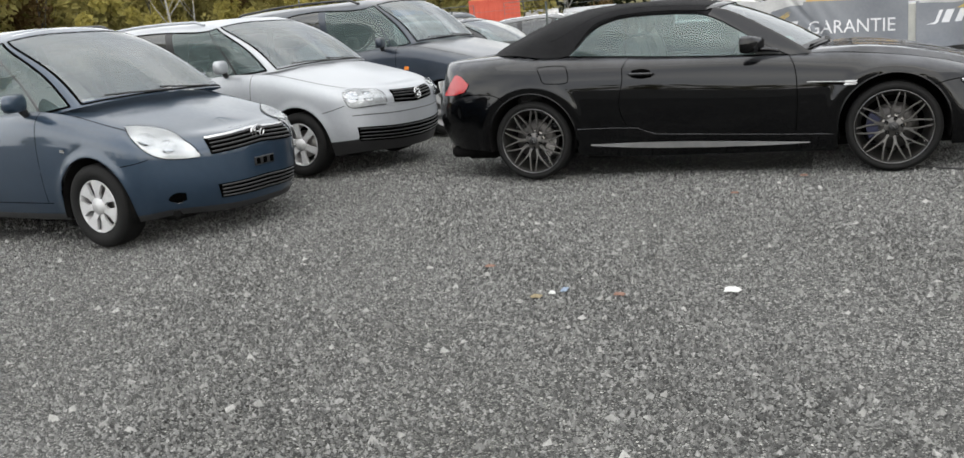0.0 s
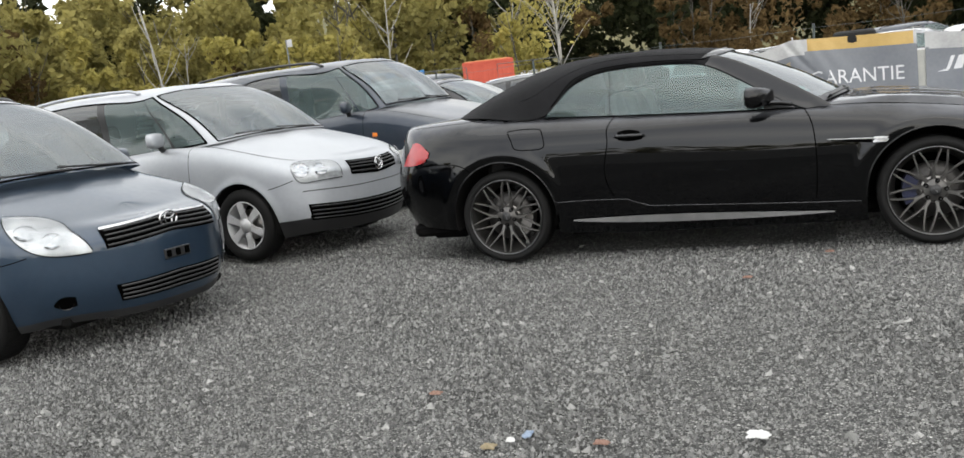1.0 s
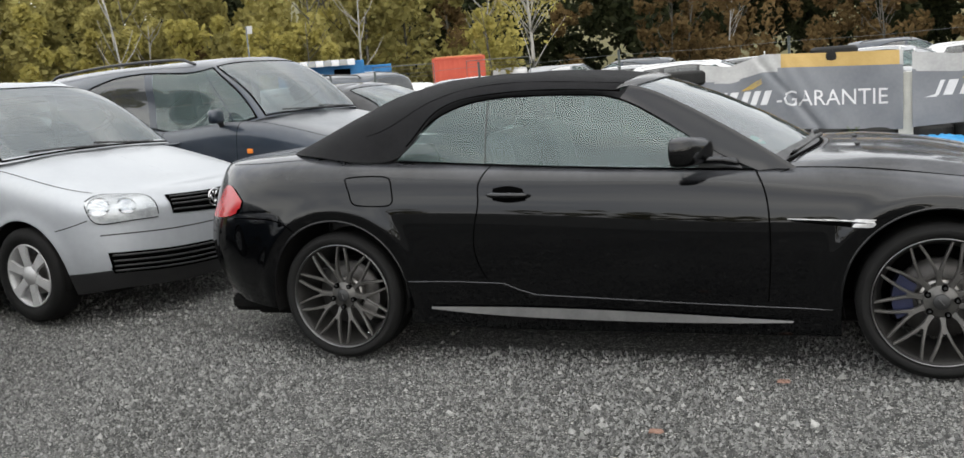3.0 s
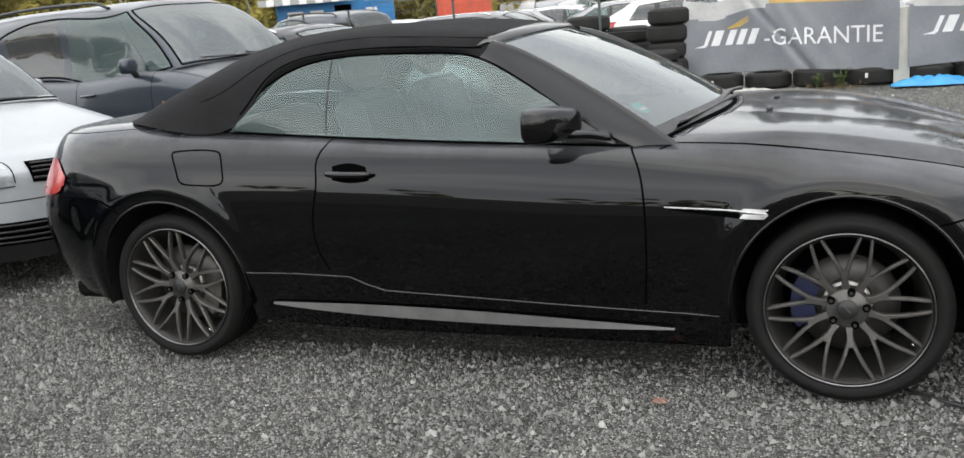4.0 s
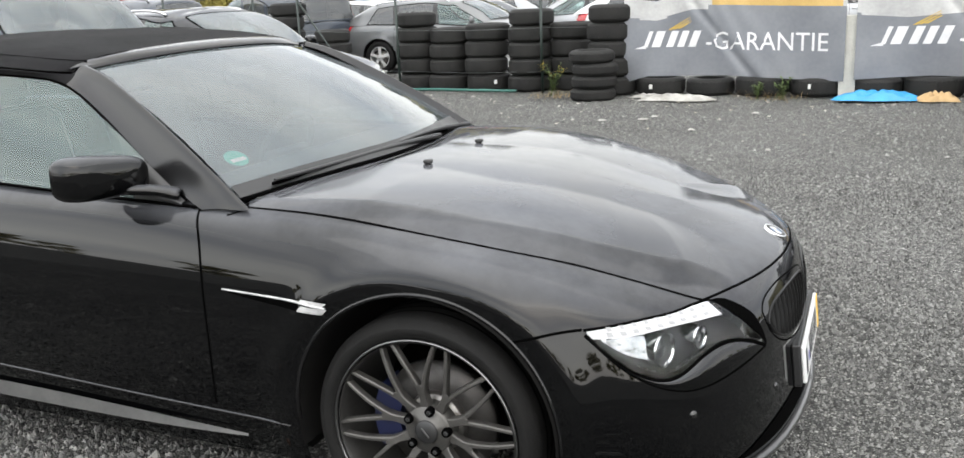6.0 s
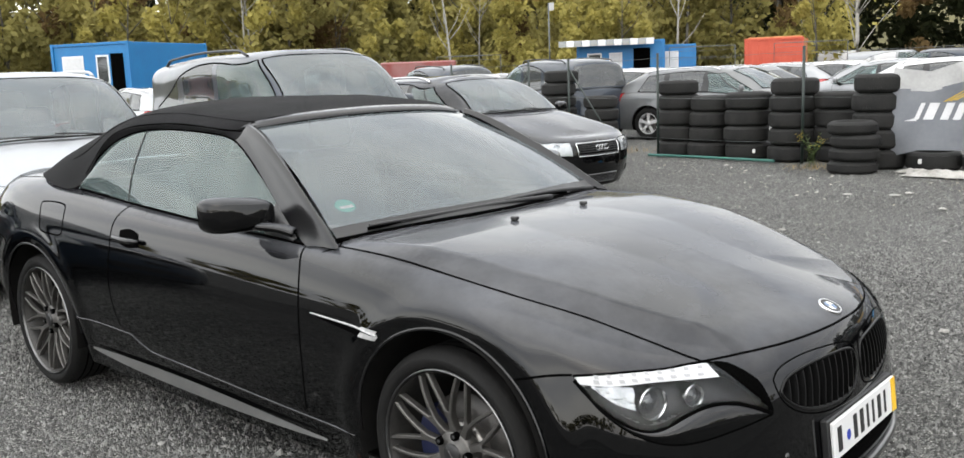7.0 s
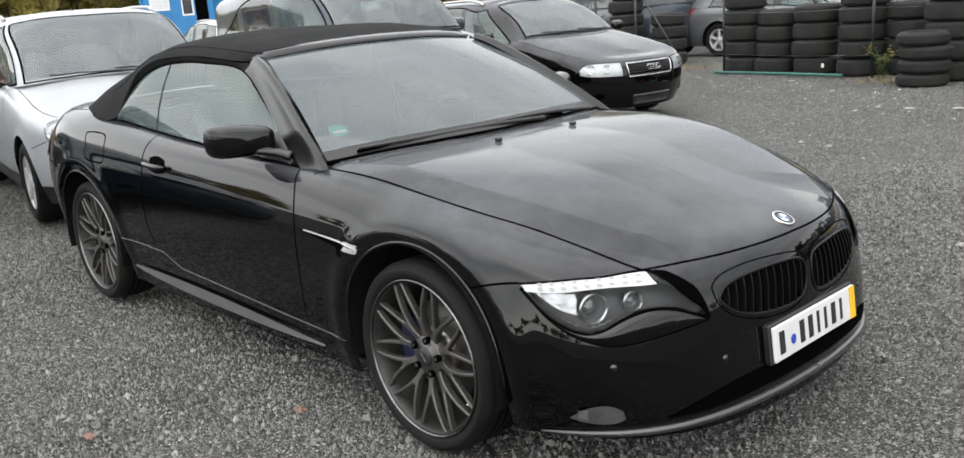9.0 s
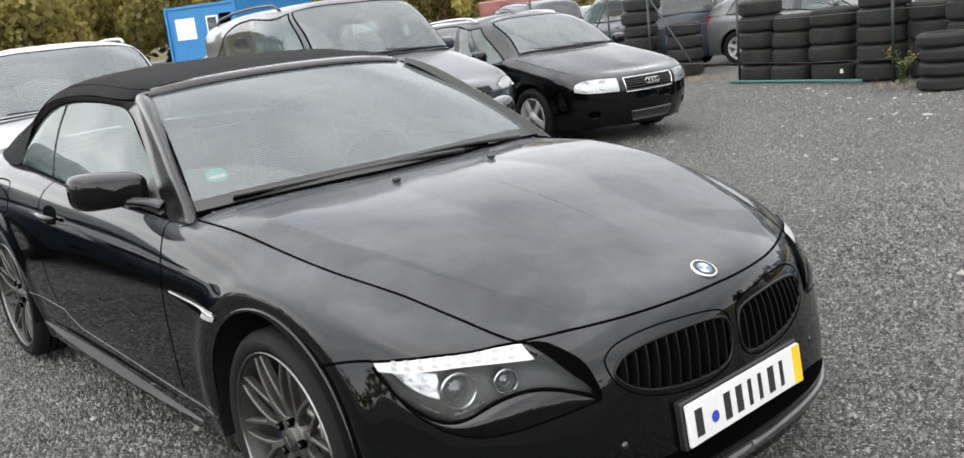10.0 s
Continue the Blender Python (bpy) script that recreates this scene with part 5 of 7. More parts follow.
    part("plate_holder", Shape().box((-.025, -.27, -.064), (-.001, .27, .064), 0.004), plastic, pl)
    part("yellow_strip", Shape().box((.0115, .222, -.054), (.0135, .26, .054), 0), plate_yellow, pl)
    part("plate_seal", Shape().lathe([(0.001, .0135), (.016, .0135)], 20, axis="x", centre=(0, -.155, -.008)), ink_blue, pl)
    for y0, y1 in ((-.236, -.206), (-.112, -.084), (-.058, -.030), (-.002, .014), (.046, .062), (.094, .122), (.152, .168)):
        part("plate_bar", Shape().box((.0115, y0, -.036), (.0135, y1, .036), 0), ink_black, pl)
    rp = part("number_plate", Shape().box((-.012, -.26, -.055), (0, .26, .055), 0.003), plate_white, car)
    rp.matrix_basis = pose(-1.085, 0, 0.78, 0, -8, 0)
    for y in (-.42, -.58):
        for side in (-1, 1):
            part("exhaust_tip", Shape().lathe([(.030, -.10), (.036, .02), (.032, .02), (.028, -.08)], 20, axis="x", centre=(-.77, y * side, .262)), worn_iron, car)
    return car


GRILLE_U, GRILLE_TOP, GRILLE_LOW = [10.99, 11.06, 11.22, 11.5, 11.83, 11.94], [2.95, 3.22, 3.42, 3.54, 3.50, 3.25], [2.85, 2.62, 2.38, 2.22, 2.20, 2.42]
blade_grey = surface("sill_blade_grey", (0.055, 0.055, 0.055), (0.095, 0.094, 0.092), scale=9, rough=0.5, rough_var=0.1, coat=0.2)
bright_trim = surface("bright_trim", (0.34, 0.34, 0.34), (0.62, 0.62, 0.62), scale=40, rough=0.3, metal=0.3)
lip_gloss = surface("bumper_lip", (0.008, 0.008, 0.0085), (0.035, 0.035, 0.035), scale=7, rough=0.35, rough_var=0.1, coat=0.8)
lamp_cell = surface("lamp_strip_cell", (0.29, 0.295, 0.30), (0.38, 0.38, 0.39), scale=30, rough=0.3)
lamp_dark = surface("lamp_housing_dark", (0.008, 0.008, 0.0085), (0.020, 0.020, 0.021), scale=6, rough=0.4, spec=0.4)
lamp_edge = surface("lamp_printed_edge", (0.003, 0.003, 0.003), (0.006, 0.006, 0.006), rough=0.5, spec=0.1)
lamp_glass = surface("lamp_lens_glass", (0.02, 0.021, 0.023), (0.05, 0.052, 0.055), scale=18, rough=0.06, coat=1.0)
slat_black = surface("grille_slat_black", (0.0025, 0.0025, 0.0027), (0.005, 0.005, 0.005), rough=0.35, spec=0.25)
lamp_lens = surface("lamp_lens", (0.26, 0.27, 0.28), (0.52, 0.53, 0.54), scale=24, rough=0.08, metal=0.7, coat=1.0)
lamp_smoke = surface("lamp_smoke", (0.045, 0.045, 0.048), (0.08, 0.08, 0.08), scale=20, rough=0.15, coat=1.0)
# shaded copy of the body black, without the sheen on upward faces
pillar_black = surface("pillar_shaded_black", (0.004, 0.004, 0.0043), (0.008, 0.008, 0.0085), rough=0.20, spec=0.40)
black_gloss = surface("black_gloss", (0.006, 0.006, 0.006), (0.010, 0.010, 0.010), rough=0.25, coat=0.4)
WHEELS = {False: multi_spoke_wheel(name="wheel"), True: multi_spoke_wheel(name="wheel", front=True)}
black_convertible()


# ---- other cars: one builder, local x forwards from the front axle, z from the ground ----
def cuts(*marks, fine=0.1):
    out = [np.linspace(a, b, max(2, int(math.ceil((b - a) / fine))) + 1)[:-1] for a, b in zip(marks[:-1], marks[1:])]
    return np.concatenate(out + [[marks[-1]]])


def plain_wheel(R, rim, style, metal_mat, name="wheel", y=0.09):
    """A road wheel that faces -y: spokes, or a wheel cover with holes."""
    hub = new(name)
    part("tyre", Shape().lathe([(rim - 0.004, -y + 0.012), (rim + 0.02, -y - 0.012), (R - 0.035, -y - 0.014), (R - 0.008, -y + 0.004), (R, -y + 0.02), (R, y - 0.02), (R - 0.01, y), (rim, y)], 48), rubber, hub)
    part("rim_barrel", Shape().lathe([(rim, -y + 0.004), (rim - 0.006, -y - 0.004), (rim - 0.014, -y + 0.004), (rim - 0.022, 0.0), (rim - 0.03, y)], 48), metal_mat, hub)
    n = style
    for k in range(n):
        a0 = 2 * np.pi * k / n
        w0, w1 = 0.030 if n < 7 else 0.026, 0.036 if n < 7 else 0.060
        pts = []
        for r, w in ((0.045, w0), (0.10, w0 * 0.85), (rim - 0.010, w1)):
            for sgn in (-1, 1):
                c, s = np.cos(a0), np.sin(a0)
                pts.append((r * c - sgn * w * s, -y + 0.010 - 0.012 * np.sin(np.pi * (r - .045) / rim), r * s + sgn * w * c))
        F = [(0, 1, 3, 2), (2, 3, 5, 4)]
        V = np.array(pts)
        B = V + np.array([0, 0.02, 0])
        sh = Shape().add(np.concatenate([V, B]), F + [(0, 2, 8, 6), (2, 4, 10, 8), (1, 7, 9, 3), (3, 9, 11, 5)])
        part("spoke", fix_winding(sh), metal_mat, hub)
    part("hub_cap", Shape().lathe([(0.001, -y - 0.006), (0.028, -y - 0.006), (0.034, -y), (0.062, -y + 0.004), (0.066, -y + 0.03)], 28), metal_mat, hub)
    part("brake_disc", Shape().lathe([(0.001, -0.01), (0.135, -0.01), (0.135, 0.012)], 32), steel_disc, hub)
    return hub


def car_body(s):
    W, xf, xr = s["w"] / 2, s["fo"], -(s["wb"] + s["ro"])
    wb, xc, belt, zc, zh = s["wb"], s["xc"], s["belt"], s["zc"], s["zh"]
    drop = s.get("round", 0.24)
    L = []
    #        y     z side  z nose          nose  tail
    rows = [(.925, .19,    .19,            .05, .07),
            (.975, .33,    .32,            .005, .02),
            (1.00, .52,    .47,            .00, .00),
            (1.00, .68,    zh - .13,       .005, .02),
            (.975, belt - .09, zh - .055,  .03, .04),
            (.905, belt,   zh,             .085, .08)]
    for k, (fy, zs, zn, ni, ti) in enumerate(rows):
        zr = zs if k < 4 else zs + s.get("rise", 0.03)
        zf0 = zs + (zc - belt if k >= 4 else 0)
        zax = zf0 * .62 + zn * .38 if k > 2 else zs
        zq = zf0 * .25 + zn * .75 if k > 2 else (zs + zn) / 2
        y = W * fy
        L.append([(xr + ti, 0, zr), (xr + ti + .03, .5 * W, zr), (xr + ti + .16, .84 * y, zr), (-wb - .42, y * .985, zr), (-wb, y, zr), (-wb + .45, y, (zr + zs) / 2), (-wb * .5, y, zs), (xc, y, zf0), (0, y * .985, zax), (xf - .42 - ni * .6, y * .95, zq), (xf - ni - drop, y * .80, zn + .02), (xf - ni - .06, y * .44, zn), (xf - ni, 0, zn)])
    zt, hc = zc + .045, s.get("hoodrise", .06)
    xe = xf - .30
    hz = lambda x, up: zt + up + (zh + hc * .55 - zt) * (min(max((x - xc) / (xe - xc), 0), 1.2)) ** 1.35
    mid = [(xc + .03, .56), (xc * .5, .55), (xf * .32, .50), (xe - .06, .37), (xe + .03, .19), (xe + .05, 0)]
    cen = [(xc + .06, 0), (xc * .45, 0), (xf * .22, 0), (xe - .18, 0), (xe - .14, 0), (xe - .12, 0)]
    back = lambda y: [(xr + .25 + y, 0 * y, belt), (xr + .27 + y, .3 * W * (y == 0), belt), (xr + .36 + y, .5 * W * (y == 0), belt), (-wb - .25, .55 * W * (y == 0), belt), (-wb, .55 * W * (y == 0), belt), (-wb + .45, .55 * W * (y == 0), belt), (-wb * .5, .55 * W * (y == 0), belt)]
    L.append(back(0) + [(x, y * W, hz(x, 0)) for x, y in mid])
    L.append(back(.2) + [(x, 0, hz(x, .022)) for x, y in cen])
    return Loft(L, 0.34)


def car_top(s):
    W, xr, wb, H, belt = s["w"] / 2, -(s["wb"] + s["ro"]), s["wb"], s["h"], s["belt"]
    xwb, xwt, zc, xrt = s["xwb"], s["xwt"], s["zc"], s["xrt"]
    rise = s.get("rise", 0.03)
    xB, xC, xD = s["posts"]
    tri = s.get("tri", 0.0)
    low = [(xwb, 0, zc + .045), (xwb - .06, .45 * W, zc + .035), (xwb - .20 + .06 * tri, (.80 + .05 * tri) * W, zc + .01), (xwb - .25 - .36 * tri, .890 * W, belt + .002), (xB, .895 * W, belt), (xC, .895 * W, belt + rise * .5), (xD, .87 * W, belt + rise), (xr + .14, .76 * W, belt + rise), (xr + .085, 0, belt + rise)]
    high = [(xwt, 0, H - .045), (xwt - .03, .38 * W, H - .052), (xwt - .09, .61 * W, H - .085), (xwt - .15, .668 * W, H - .102), (xB - .02, .70 * W, H - .085), (xC - .03, .69 * W, H - .10), (xD + s.get("dlean", .10), .66 * W, H - .14), (xrt + .02, .57 * W, H - .15), (xrt - .03, 0, H - .11)]
    lo, hi = np.array(low), np.array(high)
    hi[:, 1] *= s.get("upright", 1.0)
    mid = (lo + hi) / 2
    mid[:, 1] *= 1.022
    mid[:3, 0] += .035
    mid[:3, 2] += .03
    mid[-2:, 0] -= .02
    rm, rc = hi.copy(), hi.copy()
    rm[:, 1] *= .5
    rm[:, 2] = H - np.array([.018, .02, .028, .022, .012, .014, .035, .06, .062])
    rm[:, 0] += np.array([-.10, -.10, -.10, -.06, 0, 0, -.01, .06, .09])
    rc[:, 1] = 0
    rc[:, 2] = H - np.array([.008, .008, .008, .006, .0, .004, .02, .045, .047])
    rc[:, 0] += np.array([-.16, -.15, -.14, -.08, 0, 0, .0, .10, .15])
    return Loft([lo, mid, hi, rm, rc])


def build_car(name, label, s, paint_mat, at, group="", fine=1.0):
    car = thing(name, label, "car", group, at=at)
    loft, top = car_body(s), car_top(s)
    nf = lambda n: max(5, int(n * fine * fine))
    W, wb, xf = s["w"] / 2, s["wb"], s["fo"]
    us, vs = np.linspace(0, 12, int(240 * fine)), np.linspace(0, 7, int(84 * fine))
    G = loft.grid(us, vs)
    R = s["R"]
    G2, keep = arch_cut(G, ((0, R, R + .055), (-wb, R, R + .055)))
    N = grid_normals(G2)
    N *= np.sign(N[int(36 * fine), int(120 * fine), 1])
    N[:, 0, 1] = N[:, -1, 1] = 0
    N[-1, :, 1] = 0
    uc, vc = np.meshgrid((us[1:] + us[:-1]) / 2, (vs[1:] + vs[:-1]) / 2)
    hood = (uc > 7) & (vc > np.interp(uc, [7, 9, 10, 11, 12], [5.0, 5.0, 4.95, 4.85, 4.85]))
    cabin = (vc > 5.0) & (uc <= 7)
    fender = (uc > 7) & (uc < 9.15)
    front = (uc >= 9.15) | ((uc > 8.6) & (vc < 2.6))
    owner = np.full(uc.shape, 1)
    for i, m in enumerate((fender, front, hood, cabin), 2):
        owner[m & keep] = i
    d1, d2 = s.get("doors", (5.75, 6.92))
    owner[(owner == 1) & (uc > d1) & (uc < d2) & (vc > .9)] = 6
    owner[(owner == 1) & (uc > 4.75) & (uc < d1) & (vc > .9)] = 7
    skirt = s.get("skirt", -1)
    owner[(vc < skirt) & (owner != 5)] = 8
    names = {1: "body_shell", 2: "front_fender", 3: "front_bumper", 4: "bonnet", 6: "front_door", 7: "rear_door", 8: "plastic_skirt"}
    panels = {}
    for i, nm in names.items():
        if not (keep & (owner == i)).any():
            continue
        for sides in (((-1,), (1,)) if i in (2, 6, 7) else ((-1, 1),)):
            sh = Shape()
            for side in sides:
                S = np.array([1, side, 1])
                sh.grid(G2 * S, keep & (owner == i), normals=N * S)
            panels[nm, sides[0]] = part(nm, sh, plastic if i == 8 else paint_mat, car)
    # greenhouse
    q0, q1, q2 = (2.16, 2.93, 3.0) if s.get("tri") else (3.06, 3.28, 3.33)
    tu = cuts(0, 1.86, q0, q1, q2, 3.93, 4.07, 4.90, 5.08, 5.88, 7.12, 8, fine=0.11 / fine)
    tv = cuts(0, .10, 1.86, 4, fine=0.16 / fine)
    edge = lambda u: np.interp(u, [0, 3.7, 4.1, 4.5, 4.9, 5.3, 5.6, 5.9], [1.86, 1.86, 1.84, 1.74, 1.50, 1.08, .70, .26]) if s.get("arch") else np.full(np.shape(u), 1.86)
    UU, VV = np.meshgrid(tu, tv)
    lift = np.where((UU > 3) & (UU < 6), edge(UU), 1.86)
    lift = np.where((UU >= 5.9) & (UU < 6.6), np.interp(UU, [5.9, 6.6], [edge(5.9), 1.86]), lift)
    VV = np.where(VV < .10, VV, np.where(VV <= 1.86, .10 + (VV - .10) * (lift - .10) / 1.76, lift + (VV - 1.86) * (4 - lift) / 2.14))
    T = top.at(UU, VV)
    TN = grid_normals(T)
    TN *= np.sign(TN[len(tv) // 3, len(tu) // 2, 1])
    TN[:, 0, 1] = TN[:, -1, 1] = 0
    TN[-1, :, 1] = 0
    tuc, tvc = np.meshgrid((tu[1:] + tu[:-1]) / 2, (tv[1:] + tv[:-1]) / 2)
    row = (tvc > .10) & (tvc < 1.86)
    panes = {"windscreen": row & (tuc < 1.86), "quarter_window": row & (tuc > q0) & (tuc < q1), "front_window": row & (tuc > q2) & (tuc < 3.93), "rear_door_window": row & (tuc > 4.07) & (tuc < 4.90), "rear_side_window": row & (tuc > 5.08) & (tuc < 5.88), "tailgate_window": row & (tuc > 7.12)}
    allpanes = np.zeros_like(row)
    for nm, m in panes.items():
        allpanes |= m
    pillar = row & (tuc > q1) & (tuc < 5.08) & ~allpanes
    sh = Shape()
    for side in (-1, 1):
        S = np.array([1, side, 1])
        sh.grid(T * S, ~allpanes & ~pillar, normals=TN * S)
        for a, b in ((q1, q2), (3.93, 4.07), (4.90, 5.08)):
            part("window_pillar", Shape().grid(T * S, pillar & (tuc > a) & (tuc < b), normals=TN * S), paint_mat if s.get("arch") else plastic, car)
        for nm, m in panes.items():
            if nm in ("windscreen", "tailgate_window") and side > 0:
                continue
            g = Shape().grid(T * S, m, normals=TN * S)
            if nm in ("windscreen", "tailgate_window"):
                g.grid(T * np.array([1, 1, 1]), m, normals=TN)
            gl = screen_glass if nm == "windscreen" else (side_glass if nm in ("front_window", "quarter_window") else s.get("rearglass", dark_glass))
            gp = part(nm, g, gl, panels["front_door", side] if nm == "front_window" else (panels["rear_door", side] if nm == "rear_door_window" else car))
            gp.visible_shadow = False
    part("roof", sh, paint_mat, car)
    for side in (-1, 1):
        for u0, u1, v in ((q0 - .01, 5.92, 1.88), (q0 - .01, 5.92, .07), (0, 1.88, 1.88), (0, 1.88, .05)):
            ue = np.linspace(u0, u1, 50)
            part("window_seal", surface_strip(top, ue, edge(ue) + .02 if v > 1 else np.full(50, v), .009, .002, side), gap_black, car)
        for u in (1.88, q0 - .01, 5.90):
            part("window_seal", surface_strip(top, np.full(16, u), np.linspace(.05, float(edge(u)) + .02, 16), .009, .002, side), gap_black, car)
        # gaps between panels
        for u, v0, v1, nm in ((d1, .9, 5, "front_door"), (d2, .9, 5, "front_door"), (4.75, 1.8, 5, "rear_door")):
            part("panel_gap", surface_strip(loft, np.full(24, u), np.linspace(v0, v1, 24), .003, .001, side), gap_black, panels[nm, side])
        part("panel_gap", surface_strip(loft, np.linspace(4.9, 7, 40), np.full(40, .9), .003, .001, side), gap_black, panels["front_door", side])
        part("panel_gap", surface_strip(loft, np.linspace(7, 9.6, 40), np.linspace(5.0, 4.97, 40), .003, .001, side), gap_black, panels["bonnet", -1])
        part("panel_gap", surface_strip(loft, np.linspace(8.62, 9.5, 20), np.linspace(2.62, 3.0, 20), .003, .001, side), gap_black, panels["front_bumper", -1])
        P, Nn = patch(loft, [(4.9, 2.25), (7.0, 2.2)], [(4.9, 2.42), (7.0, 2.38)], 30, 4, .010, side)
        part("rub_strip", add_patch(Shape(), P, Nn), paint_mat, panels["front_door", side])
        for u0, nm in ((d1 + .08, "front_door"), (4.85, "rear_door")):
            q = loft.at(np.linspace(u0, u0 + .22, 10), np.full(10, 3.9)) * np.array([1, side, 1])
            q[:, 1] += side * (.010 + .02 * np.sin(np.linspace(0, np.pi, 10)) ** .5)
            part("door_handle", Shape().tube(q, .012, 8), paint_mat, panels[nm, side])
        # door mirror
        c = top.at(3.06 if s.get("tri") else 3.3, .12) * np.array([1, side, 1])
        th, ph = np.linspace(0, 2 * np.pi, 20, endpoint=False), np.linspace(-np.pi / 2, np.pi / 2, 11)
        sq = lambda v, p: np.sign(v) * np.abs(v) ** p
        Y, Z = sq(np.cos(ph)[:, None] * np.cos(th), .55) * .112, sq(np.cos(ph)[:, None] * np.sin(th), .58) * .068
        X = np.broadcast_to(sq(np.sin(ph), .8)[:, None] * .07, Y.shape)
        X = np.where(X < 0, X * .4, X)
        mo = part("door_mirror", Shape().grid(np.stack([c[0] + .04 + X - .03 * Y / .11, c[1] + side * (.15) + Y, c[2] + .095 + Z], -1), wrap=True, flip=True), s.get("mirror", paint_mat), panels["front_door", side])
        part("mirror_arm", Shape().tube([c + np.array([-.02, 0, -.02]), c + np.array([.04, side * .10, .05])], .028, 8), plastic, mo)
        # head lamp
        lo, hi = s["lamp"]
        P, Nn = patch(loft, lo, hi, nf(40), nf(16), .004, side)
        hl = part("head_lamp", add_patch(Shape(), P, Nn), s.get("lampmat", lamp_bright), car, "clear head lamp")
        for u, v, r in s.get("bulbs", ()):
            q, nn = loft.at(u, v), loft.normal(u, v)
            nn = nn if nn[0] > 0 else -nn
            m = look((q + nn * .005) * np.array([1, side, 1]), (q + nn) * np.array([1, side, 1])) @ pose(0, 0, 0, 0, 90, 0)
            ob = part("lamp_bowl", Shape().lathe([(r, .0), (r * .96, -.006), (r * .7, -.004), (r * .35, -.002), (.001, -.002)], 24, axis="x"), lamp_lens, hl)
            ob.matrix_basis = m
        P, Nn = patch(loft, lo, hi, nf(40), nf(16), .009, side)
        cvr = part("lamp_cover", add_patch(Shape(), P, Nn), lamp_clear, hl)
        cvr.visible_shadow = False
        for ln in (lo, hi):
            c = through_points(ln, 30)
            part("lamp_seal", surface_strip(loft, c[:, 0], c[:, 1], .003, .009, side), gap_black, hl)
        if "side_lamp" in s:
            u, v, mt = s["side_lamp"]
            P, Nn = patch(loft, [(u, v), (u + .10, v)], [(u, v + .13), (u + .10, v + .13)], 6, 4, .006, side)
            part("side_repeater", add_patch(Shape(), P, Nn), mt, panels["front_fender", side])
        if "fog" in s:
            u, v = s["fog"]
            P, Nn = patch(loft, [(u, v + .10), (u + .2, v - .10), (u + .42, v)], [(u, v + .18), (u + .2, v + .44), (u + .42, v + .40)], 14, 6, .003, side)
            fog = part("fog_recess", add_patch(Shape(), P, Nn), gap_black, panels["front_bumper", -1])
            q, nn = loft.at(u + .24, v + .17), loft.normal(u + .24, v + .17)
            nn = (nn if nn[0] > 0 else -nn) * np.array([1, side, 1])
            q = q * np.array([1, side, 1]) + nn * .005
            ob = part("fog_lamp", Shape().lathe([(.042, .0), (.040, -.007), (.034, -.005), (.018, -.003), (.001, -.003)], 20, axis="x"), lamp_smoke, fog, "round smoked fog lamp")
            ob.matrix_basis = look(q, q + nn) @ pose(0, 0, 0, 0, 90, 0)
        if s.get("groove"):
            for v in (2.40,):
                part("bumper_groove", surface_strip(loft, np.linspace(9.75, 12, 40), np.full(40, v), .004, .001, side), plastic, panels["front_bumper", -1])
        # tail lamps
        P, Nn = patch(loft, [(1.8, 3.6), (2.5, 3.6)], [(1.8, 5.0), (2.6, 5.0)], 12, 6, .006, side)
        part("tail_lamp", add_patch(Shape(), P, Nn), lamp_red, car)
        # wheels
        for cx in (0, -wb):
            liner = Shape().lathe([(R + .05, W * .985), (R + .05, W - .34), (.02, W - .34)], 28, start=-.25, turn=np.pi + .5, centre=(cx, 0, R))
            liner.v[0][:, 1] *= side
            part("wheel_arch_liner", liner, well_black, car)
            w = copy_thing(s["wheel"], pose(cx, side * (W - .115), R, 0, 13 * cx + 20, 0 if side < 0 else 180))
            w.parent = car
        if s.get("rails"):
            q = top.at(np.linspace(3.3, 6.2, 30), np.full(30, 2.28)) * np.array([1, side, 1])
            q[:, 2] += s.get("raillift", .035) * np.clip(np.sin(np.linspace(0, np.pi, 30)) * 4, 0, 1) + .004
            part("roof_rail", Shape().tube(q, .015, 8), s["rails"], car)
    # grille and intakes, straight across the nose
    for nm, u0, v0, v1, bars, edge in s["grilles"]:
        sh = Shape()
        for side in (-1, 1):
            P, Nn = patch(loft, [(u0, v0[0]), (12, v0[1])], [(u0 - .05, v1[0]), (12, v1[1])], nf(60), nf(8), .005, side)
            add_patch(sh, P, Nn)
        gr = part(nm, sh, gap_black, car, "dark slatted " + nm.replace("_", " "))
        for k in range(bars):
            uu = np.linspace(u0 + .02, 12, nf(24))
            va = np.interp(uu, [u0, 12], v0)
            v = va + (np.interp(uu, [u0, 12], v1) - va) * (k + .5) / bars
            one = loft.at(uu, v)
            line = np.concatenate([one, (one * np.array([1, -1, 1]))[-2::-1]])
            part("grille_bar", Shape().tube(line + np.array([.006, 0, 0]), .0055, 6, flat=1.3), s.get("barmat", plastic), gr)
        if edge is not None:
            one = loft.at(np.linspace(u0 - .05, 12, nf(24)), np.linspace(*v1, nf(24)))
            ring = np.concatenate([one, (one * np.array([1, -1, 1]))[-2::-1]])
            part("grille_trim", Shape().tube(ring + np.array([.007, 0, 0]), s.get("trim_r", .010), 8), edge, gr)
            if s.get("trim_all"):
                low = loft.at(np.linspace(u0, 12, nf(24)), np.linspace(*v0, nf(24)))
